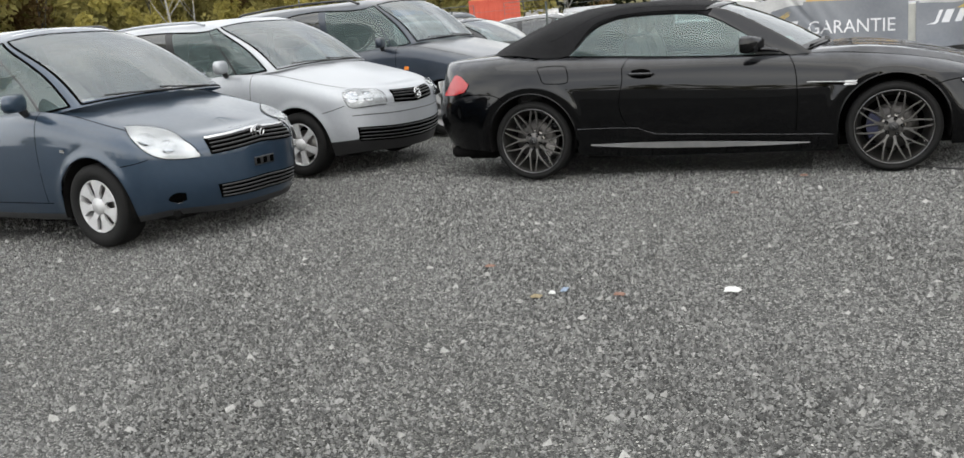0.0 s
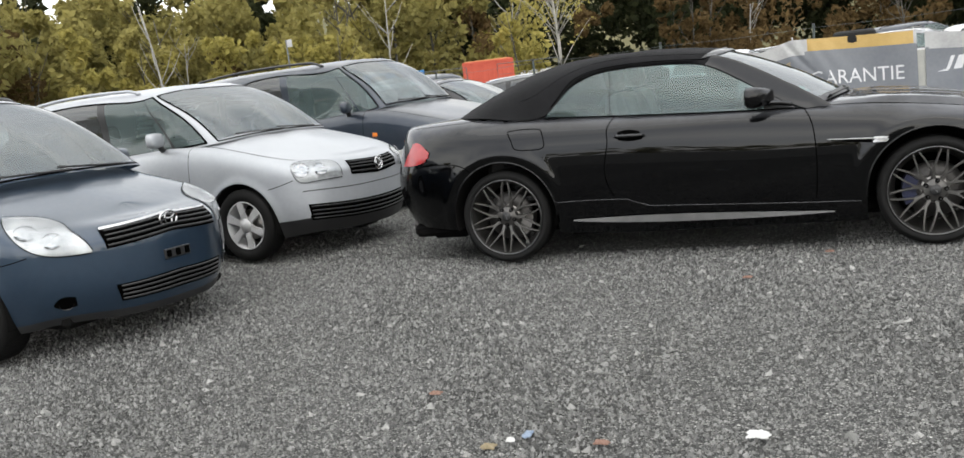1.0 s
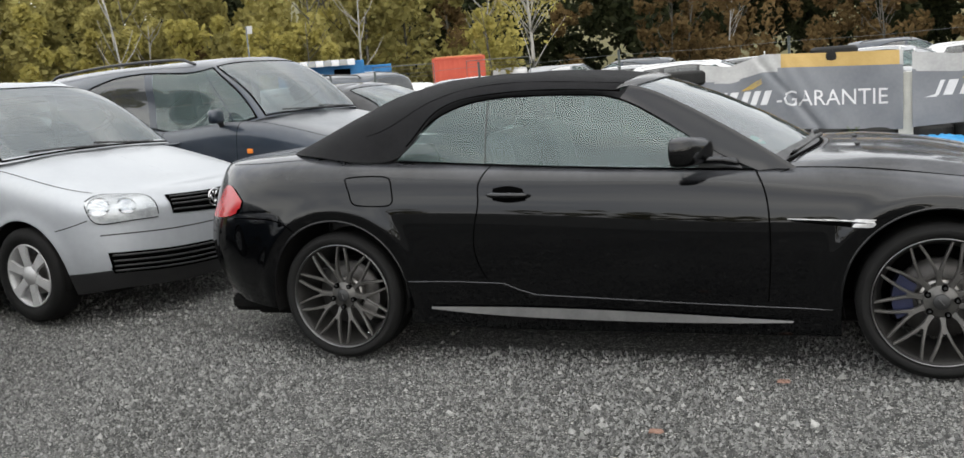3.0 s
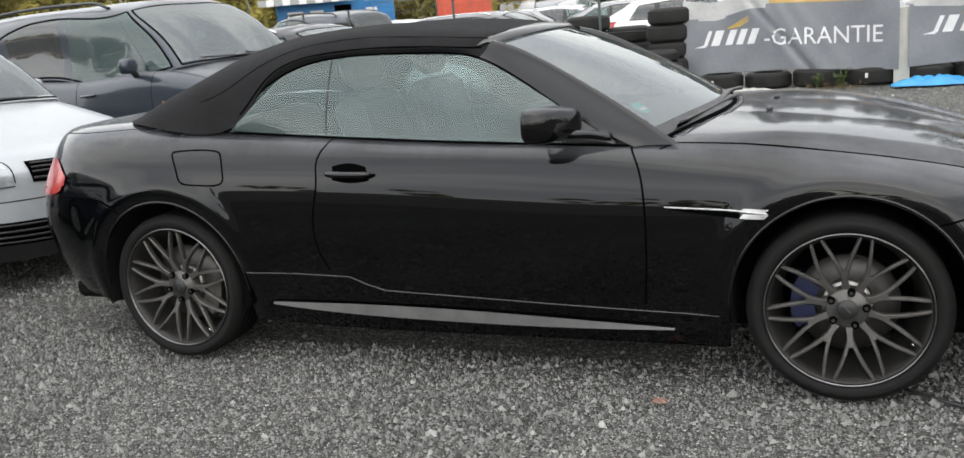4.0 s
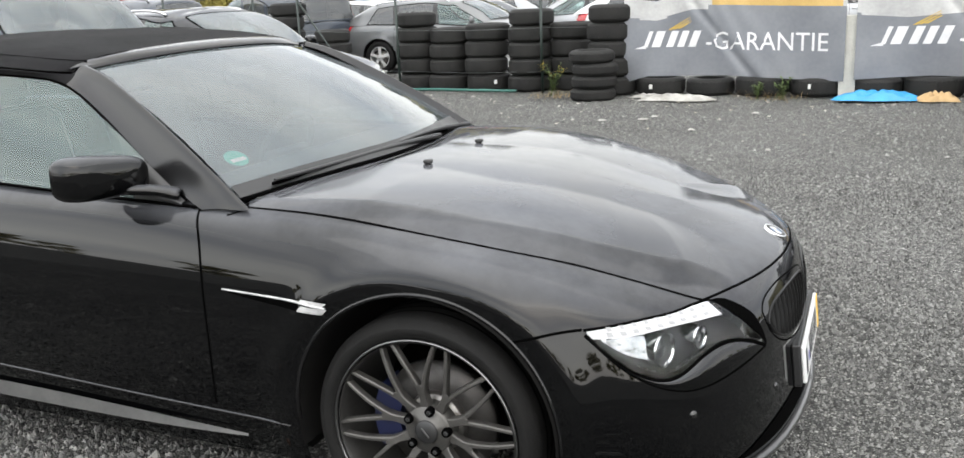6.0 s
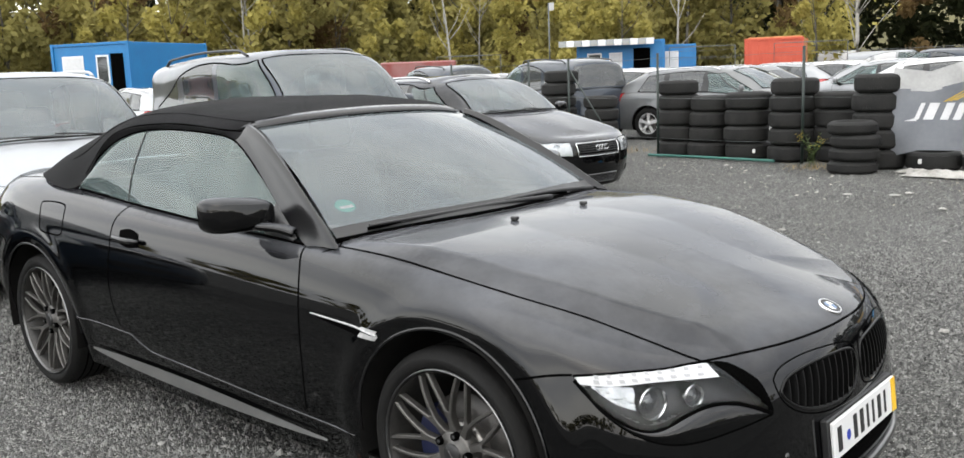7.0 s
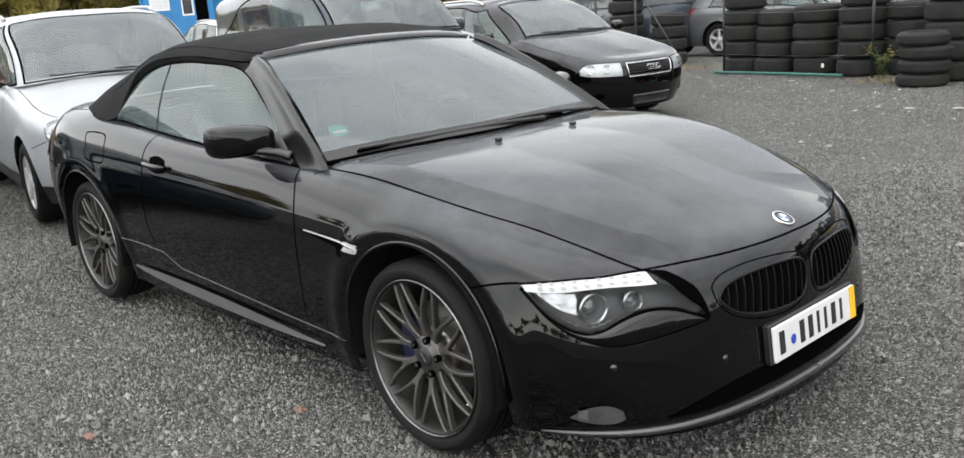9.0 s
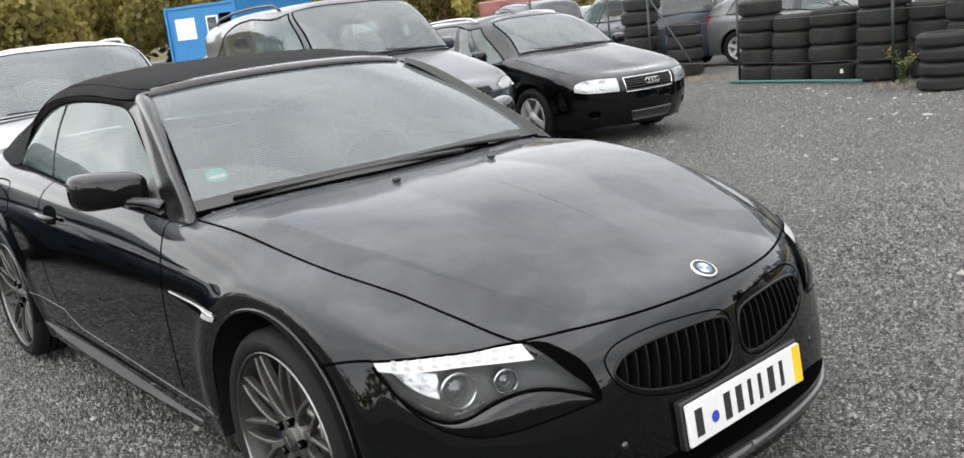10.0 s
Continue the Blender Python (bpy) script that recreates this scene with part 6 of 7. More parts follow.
                ring = np.concatenate([low, (low * np.array([1, -1, 1]))[-2::-1]])
                part("grille_trim", Shape().tube(ring + np.array([.007, 0, 0]), .008, 8), edge, gr)
                for side in (-1, 1):
                    e = loft.at(np.linspace(u0, u0 - .05, 8), np.linspace(v0[0], v1[0], 8)) * np.array([1, side, 1]) + np.array([.007, 0, 0])
                    part("grille_trim", Shape().tube(e, .008, 8), edge, gr)
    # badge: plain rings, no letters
    if "badge" in s:
        v, kind = s["badge"]
        c = loft.at(12, v) + np.array([.026, 0, 0])
        ang = np.linspace(0, 2 * np.pi, 28, endpoint=False)
        circ = lambda y, r, rz=None: np.stack([np.full(28, c[0]), y + r * np.cos(ang), c[2] + (rz or r) * np.sin(ang)], 1)
        sh = Shape()
        if kind == "four":
            for k in range(4):
                sh.tube(circ((k - 1.5) * .044, .029), .0052, 6, closed=True, up=(1, 0, 0))
        elif kind == "round":
            sh.tube(circ(0, .058), .006, 6, closed=True, up=(1, 0, 0))
            for a, b in (((-.045, .02), (-.012, -.048)), ((-.012, -.048), (0, -.015)), ((0, -.015), (.012, -.048)), ((.012, -.048), (.045, .02)), ((-.022, .046), (0, .005)), ((0, .005), (.022, .046))):
                sh.tube([(c[0], a[0], c[2] + a[1]), (c[0], b[0], c[2] + b[1])], .0055, 6, up=(1, 0, 0))
        else:
            sh.tube(circ(0, .066, .045), .0062, 6, closed=True, up=(1, 0, 0)).tube(circ(0, .026, .042), .005, 6, closed=True, up=(1, 0, 0)).tube(circ(0, .044, .018) + np.array([0, 0, .016]), .005, 6, closed=True, up=(1, 0, 0))
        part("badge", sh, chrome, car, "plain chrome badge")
    # wipers
    for y0, y1 in ((.05, -.58), (.55, -.05)):
        p = [top.at(np.interp(abs(y), [0, .45 * W, .8 * W], [0, 1, 2]), v) * np.array([1, np.sign(y) or 1, 1]) + np.array([.02, 0, .012]) for y, v in ((y0 * W, .03), ((y0 + y1) / 2 * W, .07), (y1 * W, .12))]
        part("wiper", Shape().tube(through_points(p, 10), .008, 6), plastic, car)
    if "holder" in s:
        x, z = s["holder"]
        hb = part("plate_mount", Shape().box((x - .01, -.10, z - .03), (x + .016, .10, z + .03), .004), plastic, car, "empty number plate mount")
        for y in (-.07, 0, .07):
            part("plate_clip", Shape().box((x + .012, y - .018, z - .022), (x + .022, y + .018, z + .022), .004), gap_black, hb)
    # inside
    part("underbody", Shape().box((-wb - .5, -W + .22, .17), (xf - .3, W - .22, .30), .03).box((-wb + R + .08, -W + .06, .18), (-R - .08, W - .06, .40), .03), well_black, car)
    part("cabin_floor", Shape().box((-wb - .3, -W + .12, .38), (s["xwb"] - .1, W - .12, .44), .02), dark_trim, car)
    part("dashboard", Shape().box((s["xwb"] - .75, -W + .13, .60), (s["xwb"] - .12, W - .13, s["zc"] - .02), .06), dark_trim, car)
    for side in (-1, 1):
        seat(car, s["xwb"] - 1.75, side * .36)
    part("rear_bench", Shape().box((-wb - .10, -W + .2, .45), (-wb + .42, W - .2, .62), .05).box((-wb - .25, -W + .2, .5), (-wb - .05, W - .2, 1.12), .05), dark_trim, car)
    if s.get("sheet"):
        part("paper_on_dashboard", Shape().box((s["xwb"] - .5, -.05, s["zc"] - .01), (s["xwb"] - .22, .48, s["zc"] + .03), .01, pose(0, 0, 0)), paper_white, car, "pale sheet lying on the dashboard")
    return car


w_cover = plain_wheel(.302, .192, 7, alloy)
w_alloy6 = plain_wheel(.318, .213, 6, alloy)
w_alloy5 = plain_wheel(.32, .215, 5, alloy)
for w in (w_cover, w_alloy6, w_alloy5):
    w.matrix_basis = pose(0, 0, -5)
COMPACT = dict(tri=.75, w=1.69, h=1.61, wb=2.60, fo=.87, ro=.80, xc=-.40, belt=.945, zc=.985, zh=.735, xwb=-.02, xwt=-.98, xrt=-3.28, posts=(-1.55, -2.42, -3.05), R=.302, wheel=w_cover, round=.30, hoodrise=.05,
               lamp=([(8.76, 5.1), (9.2, 4.05), (9.62, 3.3), (10.12, 2.9), (10.64, 2.9)], [(8.76, 5.2), (9.36, 5.5), (9.9, 5.42), (10.3, 5.05), (10.66, 3.05)]), bulbs=((9.5, 4.6, .06), (10.1, 3.95, .055)),
               grilles=[("grille", 10.86, (3.0, 3.35), (4.6, 5.0), 4, chrome), ("lower_intake", 10.93, (.72, .75), (1.45, 1.55), 4, None)], trim_r=.014, badge=(4.5, "oval"), skirt=.30, fog=(9.86, .78), side_lamp=(7.35, 3.1, lamp_silver), rails=plastic, holder=(.855, .50), sheet=True, rise=.05, raillift=.045, upright=1.08)
MPV_S = dict(tri=1.0, w=1.79, h=1.63, wb=2.675, fo=.865, ro=.84, xc=-.42, belt=1.01, zc=1.035, zh=.80, xwb=-.18, xwt=-1.02, xrt=-3.42, posts=(-1.66, -2.58, -3.18), R=.318, wheel=w_alloy6, round=.22, hoodrise=.06,
             lamp=([(9.48, 3.9), (9.56, 3.2), (9.75, 2.82), (10.3, 2.82), (10.87, 2.88)], [(9.48, 4.15), (9.84, 4.82), (10.3, 4.85), (10.68, 4.72), (10.88, 3.0)]), bulbs=((9.8, 3.75, .068), (10.35, 3.75, .06)),
             grilles=[("grille", 11.14, (2.95, 2.8), (4.5, 4.3), 4, None), ("lower_intake", 9.90, (.85, .70), (1.80, 1.72), 4, None)], badge=(3.5, "round"), skirt=1.05, groove=True, upright=1.16, fog=(9.85, .95), rails=silver_paint, rise=.03, rearglass=dark_glass)
VAN_N = dict(tri=.6, w=1.83, h=1.79, wb=2.85, fo=.90, ro=1.08, xc=-.55, belt=1.10, zc=1.15, zh=.86, xwb=-.28, xwt=-1.00, xrt=-3.93, posts=(-1.83, -2.80, -3.55), R=.325, wheel=w_alloy5, round=.26, hoodrise=.08,
             lamp=([(9.38, 3.5), (9.8, 3.35), (10.2, 3.3), (10.62, 3.4)], [(9.38, 4.1), (9.8, 4.6), (10.2, 4.6), (10.58, 4.3)]), bulbs=((9.8, 3.95, .06),),
             grilles=[("grille", 11.0, (3.4, 3.4), (4.4, 4.5), 3, None), ("lower_intake", 10.4, (.9, .9), (1.6, 1.6), 3, None)], side_lamp=(7.1, 3.45, lamp_orange), rails=plastic, rise=.05, raillift=.055, upright=1.13, arch=True)
ESTATE = dict(w=1.81, h=1.45, wb=2.76, fo=.95, ro=1.08, xc=-.42, belt=.93, zc=.955, zh=.715, xwb=-.20, xwt=-1.02, xrt=-3.55, posts=(-1.58, -2.52, -3.35), R=.318, wheel=w_alloy5, round=.25, hoodrise=.05,
              lamp=([(9.62, 2.75), (10.0, 2.6), (10.4, 2.58), (11.02, 2.62)], [(9.62, 3.4), (9.9, 3.95), (10.4, 4.32), (10.98, 4.36)]), bulbs=((10.05, 3.3, .055), (10.55, 3.4, .05)),
              grilles=[("grille", 11.2, (2.52, 2.52), (4.2, 4.25), 6, chrome), ("lower_intake", 11.35, (.35, .35), (1.0, 1.0), 5, lip_gloss)], trim_all=True, badge=(3.42, "four"), fog=(10.0, .8), lampmat=lamp_grey, rails=chrome, rise=.03)
build_car("compact_van", "blue-grey compact van with flat front tyre and black roof rails", COMPACT, blue_paint, pose(-2.38, -2.45, .0, 0, 0, -8))
build_car("family_van", "dusty silver family van with six-spoke alloy wheels", MPV_S, silver_paint, pose(-2.46, .43, 0, 0, 0, -8))
build_car("large_van", "dark blue people carrier with black roof rails and dusty glass", VAN_N, navy_paint, pose(-2.11, 3.29, 0, 0, 0, -8))
build_car("estate_car", "black estate car with chrome grille and silver roof rails", ESTATE, black_paint, pose(-2.04, 5.79, 0, 0, 0, -8))


# ---- tyre wall ----
def tyre_mesh(R, hole, w, seed):
    rng = np.random.default_rng(seed)
    prof = [(hole, .016), (hole + .014, .003), (R * .80, .0), (R - .034, .012), (R - .012, .036), (R - .002, .068), (R, w * .5), (R - .002, w - .068), (R - .012, w - .036), (R - .034, w - .012), (R * .80, w), (hole + .014, w - .003), (hole, w - .016), (hole - .004, w * .5), (hole, .016)]
    s = Shape().lathe(prof, 44, axis="z")
    for z in (.34, .45, .55, .66):
        s.lathe([(R + .001, w * z - .004), (R + .0015, w * z), (R + .001, w * z + .004)], 44, axis="z")
    for k in range(44):
        a = 2 * np.pi * k / 44
        m = pose(0, 0, 0, 0, 0, math.degrees(a)) @ pose(R - .001, 0, w * .5, 0, 0, 0)
        s.box((-.012, -.017, -w * .5 + .045), (-.0005, .017, -w * .5 + .075), 0, m)
        s.box((-.012, -.017, w * .5 - .075), (-.0005, .017, w * .5 - .045), 0, m)
    return s.data("tyre", old_rubber)


TYRES = [tyre_mesh(.345, .225, .245, 1), tyre_mesh(.330, .21, .235, 2), tyre_mesh(.355, .235, .26, 3)]
rng = np.random.default_rng(11)
STACKS = [(-3.18, 11.0, 5), (-2.52, 10.9, 4), (-1.84, 10.80, 4), (-1.05, 10.65, 5), (-.40, 10.82, 4), (.36, 10.20, 5), (-5.50, 12.15, 4), (-6.50, 12.15, 6), (-2.2, 11.6, 3), (-.75, 11.5, 3)]
for sx, sy, n in STACKS:
    z = 0.0
    kind = int(rng.integers(0, 3))
    for k in range(n):
        j = kind if rng.random() < .6 else int(rng.integers(0, 3))
        t = new("tyre", TYRES[j])
        t.matrix_basis = pose(sx + rng.normal(0, .018), sy + rng.normal(0, .018), z - (.012 if k == 0 else 0), 0, 0, rng.uniform(0, 360))
        tagged(t, "worn black car tyre lying on a stack by the fence", "tyre", "stacked tyres")
        z += (.245, .235, .26)[j] - .001
LOW = tyre_mesh(.315, .20, .172, 4)
for k in range(4):
    t = new("tyre", LOW)
    t.matrix_basis = pose(.30 + (-.02, .0, .015, -.03)[k], 9.42, .171 * k - .012, 0, 0, 50 * k)
    tagged(t, "worn low-profile black tyre on a small stack before the wall", "tyre", "stacked tyres")
for i in range(9):
    t = new("tyre", TYRES[i % 3])
    t.matrix_basis = pose(1.05 + i * .70, 10.22 - i * .035, -.012, 0, 0, i * 50)
    tagged(t, "worn black car tyre lying flat under the banner", "tyre", "tyres under the banners")
t = new("tyre", TYRES[0])
t.matrix_basis = pose(2.55, 10.22, 1.02 + .2, 0, 0, 10)
tagged(t, "worn black tyre on top of the wall behind the banner", "tyre", "tyres under the banners")
for i in range(3):
    for k in range(4):
        t = new("tyre", TYRES[0])
        t.matrix_basis = pose(2.55 + i * 1.5, 10.78 - i * .05, .2448 * k - .005, 0, 0, 40 * i + 15 * k)
        tagged(t, "worn black car tyre stacked behind the banner", "tyre", "stacked tyres")
t.matrix_basis = pose(2.55, 10.78, .2448 * 4 - .005, 0, 0, 80)
label_w = surface("paper_label", (.62, .62, .60), (.75, .75, .73), scale=30, rough=.7)
for x, y, z in ((-1.61, 10.53, .13), (.98, 9.874, .12), (3.08, 9.78, .13)):
    tagged(part("tyre_label", Shape().box((x - .022, y - .004, z - .03), (x + .022, y, z + .03), .001), label_w), "white paper label stuck to a tyre", "label")

# ---- wire fence with green posts ----
post_green = surface("green_post", (.006, .014, .011), (.012, .024, .019), scale=12, rough=.5, rough_var=.1)
wire_grey = surface("fence_wire", (.10, .11, .11), (.16, .17, .17), rough=.5, metal=.6)
fence = thing("wire_fence", "dark green wire fence with thin steel posts", "fence")
FX = [(-9.2, 11.9), (-6.95, 11.75), (-5.9, 11.65), (-3.32, 10.58), (-.75, 10.28), (1.9, 10.55), (4.4, 10.45), (6.9, 10.35)]
for x, y in FX:
    p = part("fence_post", Shape().tube([(x, y, -.1), (x, y, 1.66)], .022, 8), post_green, fence)
    part("post_cap", Shape().lathe([(.026, 1.655), (.024, 1.675), (.001, 1.68)], 10, axis="z", centre=(x, y, 0)), plastic, p)
for (x0, y0), (x1, y1) in (((-6.95, 11.75), (-7.7, 11.6)), ((-5.9, 11.65), (-4.75, 11.5))):
    part("brace", Shape().tube([(x0, y0, 1.5), (x1, y1, .05)], .016, 6), post_green if x0 > -6 else post_green, fence)
for a, b in zip(FX[:-1], FX[1:]):
    for z in (.3, .95, 1.6):
        part("fence_wire", Shape().tube([(a[0], a[1], z), ((a[0] + b[0]) / 2, (a[1] + b[1]) / 2, z - .02), (b[0], b[1], z)], .003, 4), wire_grey, fence)
pipe_mat = surface("green_pipe", (.02, .10, .085), (.04, .16, .13), scale=10, rough=.55)
tagged(part("green_pipe", Shape().tube([(-3.45, 10.50, .022), (-2.3, 10.40, .022), (-1.15, 10.22, .022)], .022, 8), pipe_mat), "thin green pipe lying before the tyres", "pipe")

# ---- banners ----
cloth_grey = surface("banner_grey", (.150, .160, .178), (.195, .205, .222), scale=2.2, rough=.55, rough_var=.1, bump=.12, bump_scale=30)
cloth_white = surface("banner_white", (.38, .38, .375), (.50, .50, .49), scale=3, rough=.55, bump=.15, bump_scale=18)
cloth_yellow = surface("banner_yellow", (.46, .30, .085), (.56, .38, .13), scale=4, rough=.55)
ink_white = surface("banner_ink_white", (.62, .63, .64), (.74, .74, .75), scale=5, rough=.6)
ink_gold = surface("banner_ink_gold", (.55, .36, .05), (.66, .46, .10), scale=5, rough=.6)


def banner(x0, x1, ya, yb, seed, top_z, low_z):
    ob = thing("banner", "grey advertising banner with white lettering, sagging on the fence", "banner", "banners on the fence")
    L = x1 - x0

    def cloth(u, z, lift=0.0):
        """u from 0 to 1 along, z up: a place on the hanging cloth."""
        u, z = np.asarray(u, float), np.asarray(z, float)
        x = x0 + u * L
        fold = .020 * np.sin(4.1 * x + 3.2 * z + seed) + .012 * np.sin(11 * x - 9 * z + seed * 2 + 1.5 * np.sin(2.3 * x)) * (1 - .4 * z) * (.45 + .55 * np.sin(1.9 * x + seed)) + .006 * np.sin(23 * x + 14 * z + 2 * np.sin(3.7 * x)) * np.clip(np.sin(2.6 * x + 1.4 * z + seed * 3), 0, 1)
        fold += .03 * np.exp(-((u - .40 - .28 * (1.0 - z)) / .02) ** 2)
        return np.stack([x, ya + (yb - ya) * u + fold - lift, z], -1)

    def draped(us, zs):
        """A four-cornered mark that follows the folds."""
        s, t = np.meshgrid(np.linspace(0, 1, 9), np.linspace(0, 1, 9))
        w = np.stack([(1 - s) * (1 - t), s * (1 - t), s * t, (1 - s) * t], -1)
        return Shape().grid(cloth(w @ np.array(us), w @ np.array(zs), .007))

    n, m = 120, 40
    u = np.linspace(0, 1, n)
    sag = top_z(u)
    low = low_z(u)
    t = np.linspace(0, 1, m)
    Z = low[None] * (1 - t[:, None]) + sag[None] * t[:, None]
    U = np.broadcast_to(u, Z.shape)
    P = cloth(U, Z)
    zc, ucn = (Z[1:, 1:] + Z[:-1, :-1]) / 2, (U[1:, 1:] + U[:-1, :-1]) / 2
    white = zc > sag[None, 1:] - .26 + .05 * (ucn > .4)
    yellow = white & (ucn > .42) & (ucn < .985)
    for nm, msk, mt in (("cloth", ~white, cloth_grey), ("white_band", white & ~yellow & (ucn < .7), cloth_white), ("white_edge", white & ~yellow & (ucn > .7), cloth_white), ("yellow_band", yellow, cloth_yellow)):
        s = Shape().grid(P, msk)
        s.grid(P + np.array([0, .004, 0]), msk, flip=True)
        part(nm, s, mt, ob)
    # lettering
    fc = bpy.data.curves.new("garantie", "FONT")
    fc.body, fc.size, fc.resolution_u = "-GARANTIE", .335, 2
    fo = bpy.data.objects.new("garantie", fc)
    scene.collection.objects.link(fo)
    me = bpy.data.meshes.new_from_object(fo)
    bpy.data.objects.remove(fo)
    co = np.array([v.co[:] for v in me.vertices])
    co[:, 0] *= .538 * L / co[:, 0].max() / 1.0
    base = .625
    q = cloth((co[:, 0] + .392 * L) / L, co[:, 1] + base - .09 * co[:, 0] / L, .006)
    for v, p in zip(me.vertices, q):
        v.co = p
    me.materials.append(ink_white)
    lt = new("lettering", me)
    lt.parent = ob
    # maker's mark as plain slanted shapes
    for k, (a, w) in enumerate(((.098, .030), (.135, .066), (.205, .055), (.258, .052), (.312, .055))):
        zs = np.array([.655, .655, .87, .87])
        us = np.array([a, a + w * .62, a + w * .62 + .028, a + .028])
        part("mark_bar", draped(us, zs), ink_white, ob)
    part("mark_tail", Shape().add(cloth(np.array([.055, .11, .105]), np.array([.635, .635, .675]), .006), [(0, 1, 2)]), ink_white, ob)
    for k in range(3):
        a = .215 + .022 * k
        part("mark_swoosh", draped([a, a + .014, .322 + .002 * k, .318], [.885 + .008 * k, .885 + .008 * k, 1.05 - .03 * k, 1.05 - .03 * k]), ink_gold, ob)
    for uu in (0.01, .34, .985):
        c = cloth(uu, float(top_z(np.array([uu]))[0]))
        part("tie", Shape().tube([c + np.array([0, .01, -.02]), c + np.array([0, .02, .05])], .010, 6), paper_white, ob)
    return ob


banner(.57, 3.48, 10.02, 9.80, .4, lambda u: np.interp(u, [0, .16, .33, .65, 1], [1.33, 1.27, 1.42, 1.375, 1.34]), lambda u: np.interp(u, [0, .12, .5, 1], [.16, .26, .27, .19]))
banner(3.60, 6.55, 9.80, 9.60, 1.9, lambda u: np.interp(u, [0, .2, .5, 1], [1.30, 1.23, 1.30, 1.38]), lambda u: np.interp(u, [0, .3, 1], [.22, .27, .22]))
banner(6.68, 9.6, 9.60, 9.30, 3.1, lambda u: np.interp(u, [0, .4, 1], [1.38, 1.30, 1.36]), lambda u: np.interp(u, [0, 1], [.22, .24]))
tagged(part("board", Shape().box((3.42, 9.84, -.02), (3.62, 9.88, 1.02), .004), surface("pale_board", (.42, .42, .38), (.52, .51, .46), scale=6, rough=.8)), "pale upright board between the banners", "board")
# rubbish along the wall
tarp_mat = surface("blue_tarp", (.02, .22, .48), (.04, .32, .62), scale=6, rough=.45, bump=.5, bump_scale=14)


def crumpled(name, label, cat, cx, cy, lx, ly, h, mat, seed):
    r = np.random.default_rng(seed)
    u, v = np.meshgrid(np.linspace(-1, 1, 26), np.linspace(-1, 1, 18))
    a, b, c = r.uniform(5, 13, 3), r.uniform(0, 6, 3), r.uniform(4, 10, 3)
    f = sum(np.sin(a[i] * u + b[i]) * np.cos(c[i] * v + b[i] * 2) for i in range(3)) / 3
    edge = np.clip(1 - np.maximum(np.abs(u), np.abs(v)) ** 3, 0, 1)
    wob = 1 + .14 * np.sin(5 * np.arctan2(v, u) + seed)
    P = np.stack([cx + u * lx * wob, cy + v * ly * wob, .006 + h * edge * (.55 + .45 * f)], -1)
    return tagged(part(name, Shape().grid(P).grid(P - np.array([0, 0, .003]), flip=True), mat), label, cat)


crumpled("tarpaulin", "crumpled bright blue tarpaulin on the ground", "tarpaulin", 3.88, 9.50, .46, .19, .17, tarp_mat, 3)
crumpled("cardboard", "crumpled brown cardboard by the banner", "cardboard", 4.55, 9.42, .22, .16, .14, surface("cardboard", (.36, .24, .11), (.48, .33, .17), scale=8, rough=.9), 5)
crumpled("rubbish_sheet", "dirty white plastic sheet on the ground", "rubbish", 1.45, 9.36, .46, .16, .11, surface("dirty_sheet", (.20, .195, .175), (.46, .45, .42), scale=7, rough=.7, bump=.4), 8)
crumpled("rubbish_sheet", "small torn pale plastic sheet on the ground", "rubbish", 1.0, 9.66, .22, .10, .06, bpy.data.materials["dirty_sheet"], 9)
litter = [(1.956, -3.973, .045, .035), (1.105, -4.09, .020, .013), (1.43, 7.47, .13, .07), (.98, 7.34, .10, .06), (1.51, 7.70, .08, .05), (2.11, 6.74, .07, .05), (1.29, 4.93, .06, .045), (3.29, 2.41, .05, .04), (4.9, 8.2, .08, .05), (5.6, 7.1, .07, .05), (-.5, 8.6, .06, .05), (-1.6, 9.6, .07, .05), (2.6, 8.1, .09, .06), (3.0, 5.6, .05, .04)]
for i, (x, y, lx, ly) in enumerate(litter):
    crumpled("paper_scrap", "scrap of white litter on the gravel", "litter", x, y, lx * (.45 if y > 0 else .8), ly * (.5 if y > 0 else .75), .018, bpy.data.materials["dirty_sheet"] if y > 0 else paper_white, 20 + i)
crumpled("blue_scrap", "scrap of blue film on the gravel", "litter", 1.15, -4.03, .016, .03, .012, surface("blue_film", (.13, .18, .26), (.22, .28, .36), rough=.6), 60)
crumpled("tan_scrap", "scrap of tan paper on the gravel", "litter", 1.04, -4.15, .026, .02, .014, surface("tan_paper", (.20, .16, .09), (.30, .25, .16), rough=.8), 61)
for i, (x, y) in enumerate(((1.44, -4.08), (1.72, -1.65), (2.16, -1.02), (.60, -3.62))):
    crumpled("dry_leaf", "dry reddish leaf on the gravel", "leaf", x, y, .026, .016, .012, bpy.data.materials.get("dry_leaf") or surface("dry_leaf", (.16, .085, .06), (.26, .16, .12), scale=14, rough=.85), 70 + i)
wire_c = through_points([(2.95, -.78, .012), (3.2, -.93, .01), (3.5, -1.02, .012), (3.72, -1.10, .01)], 16)
tagged(part("cable", Shape().tube(wire_c, .007, 6), plastic), "black cable lying beside the front wheel", "cable")

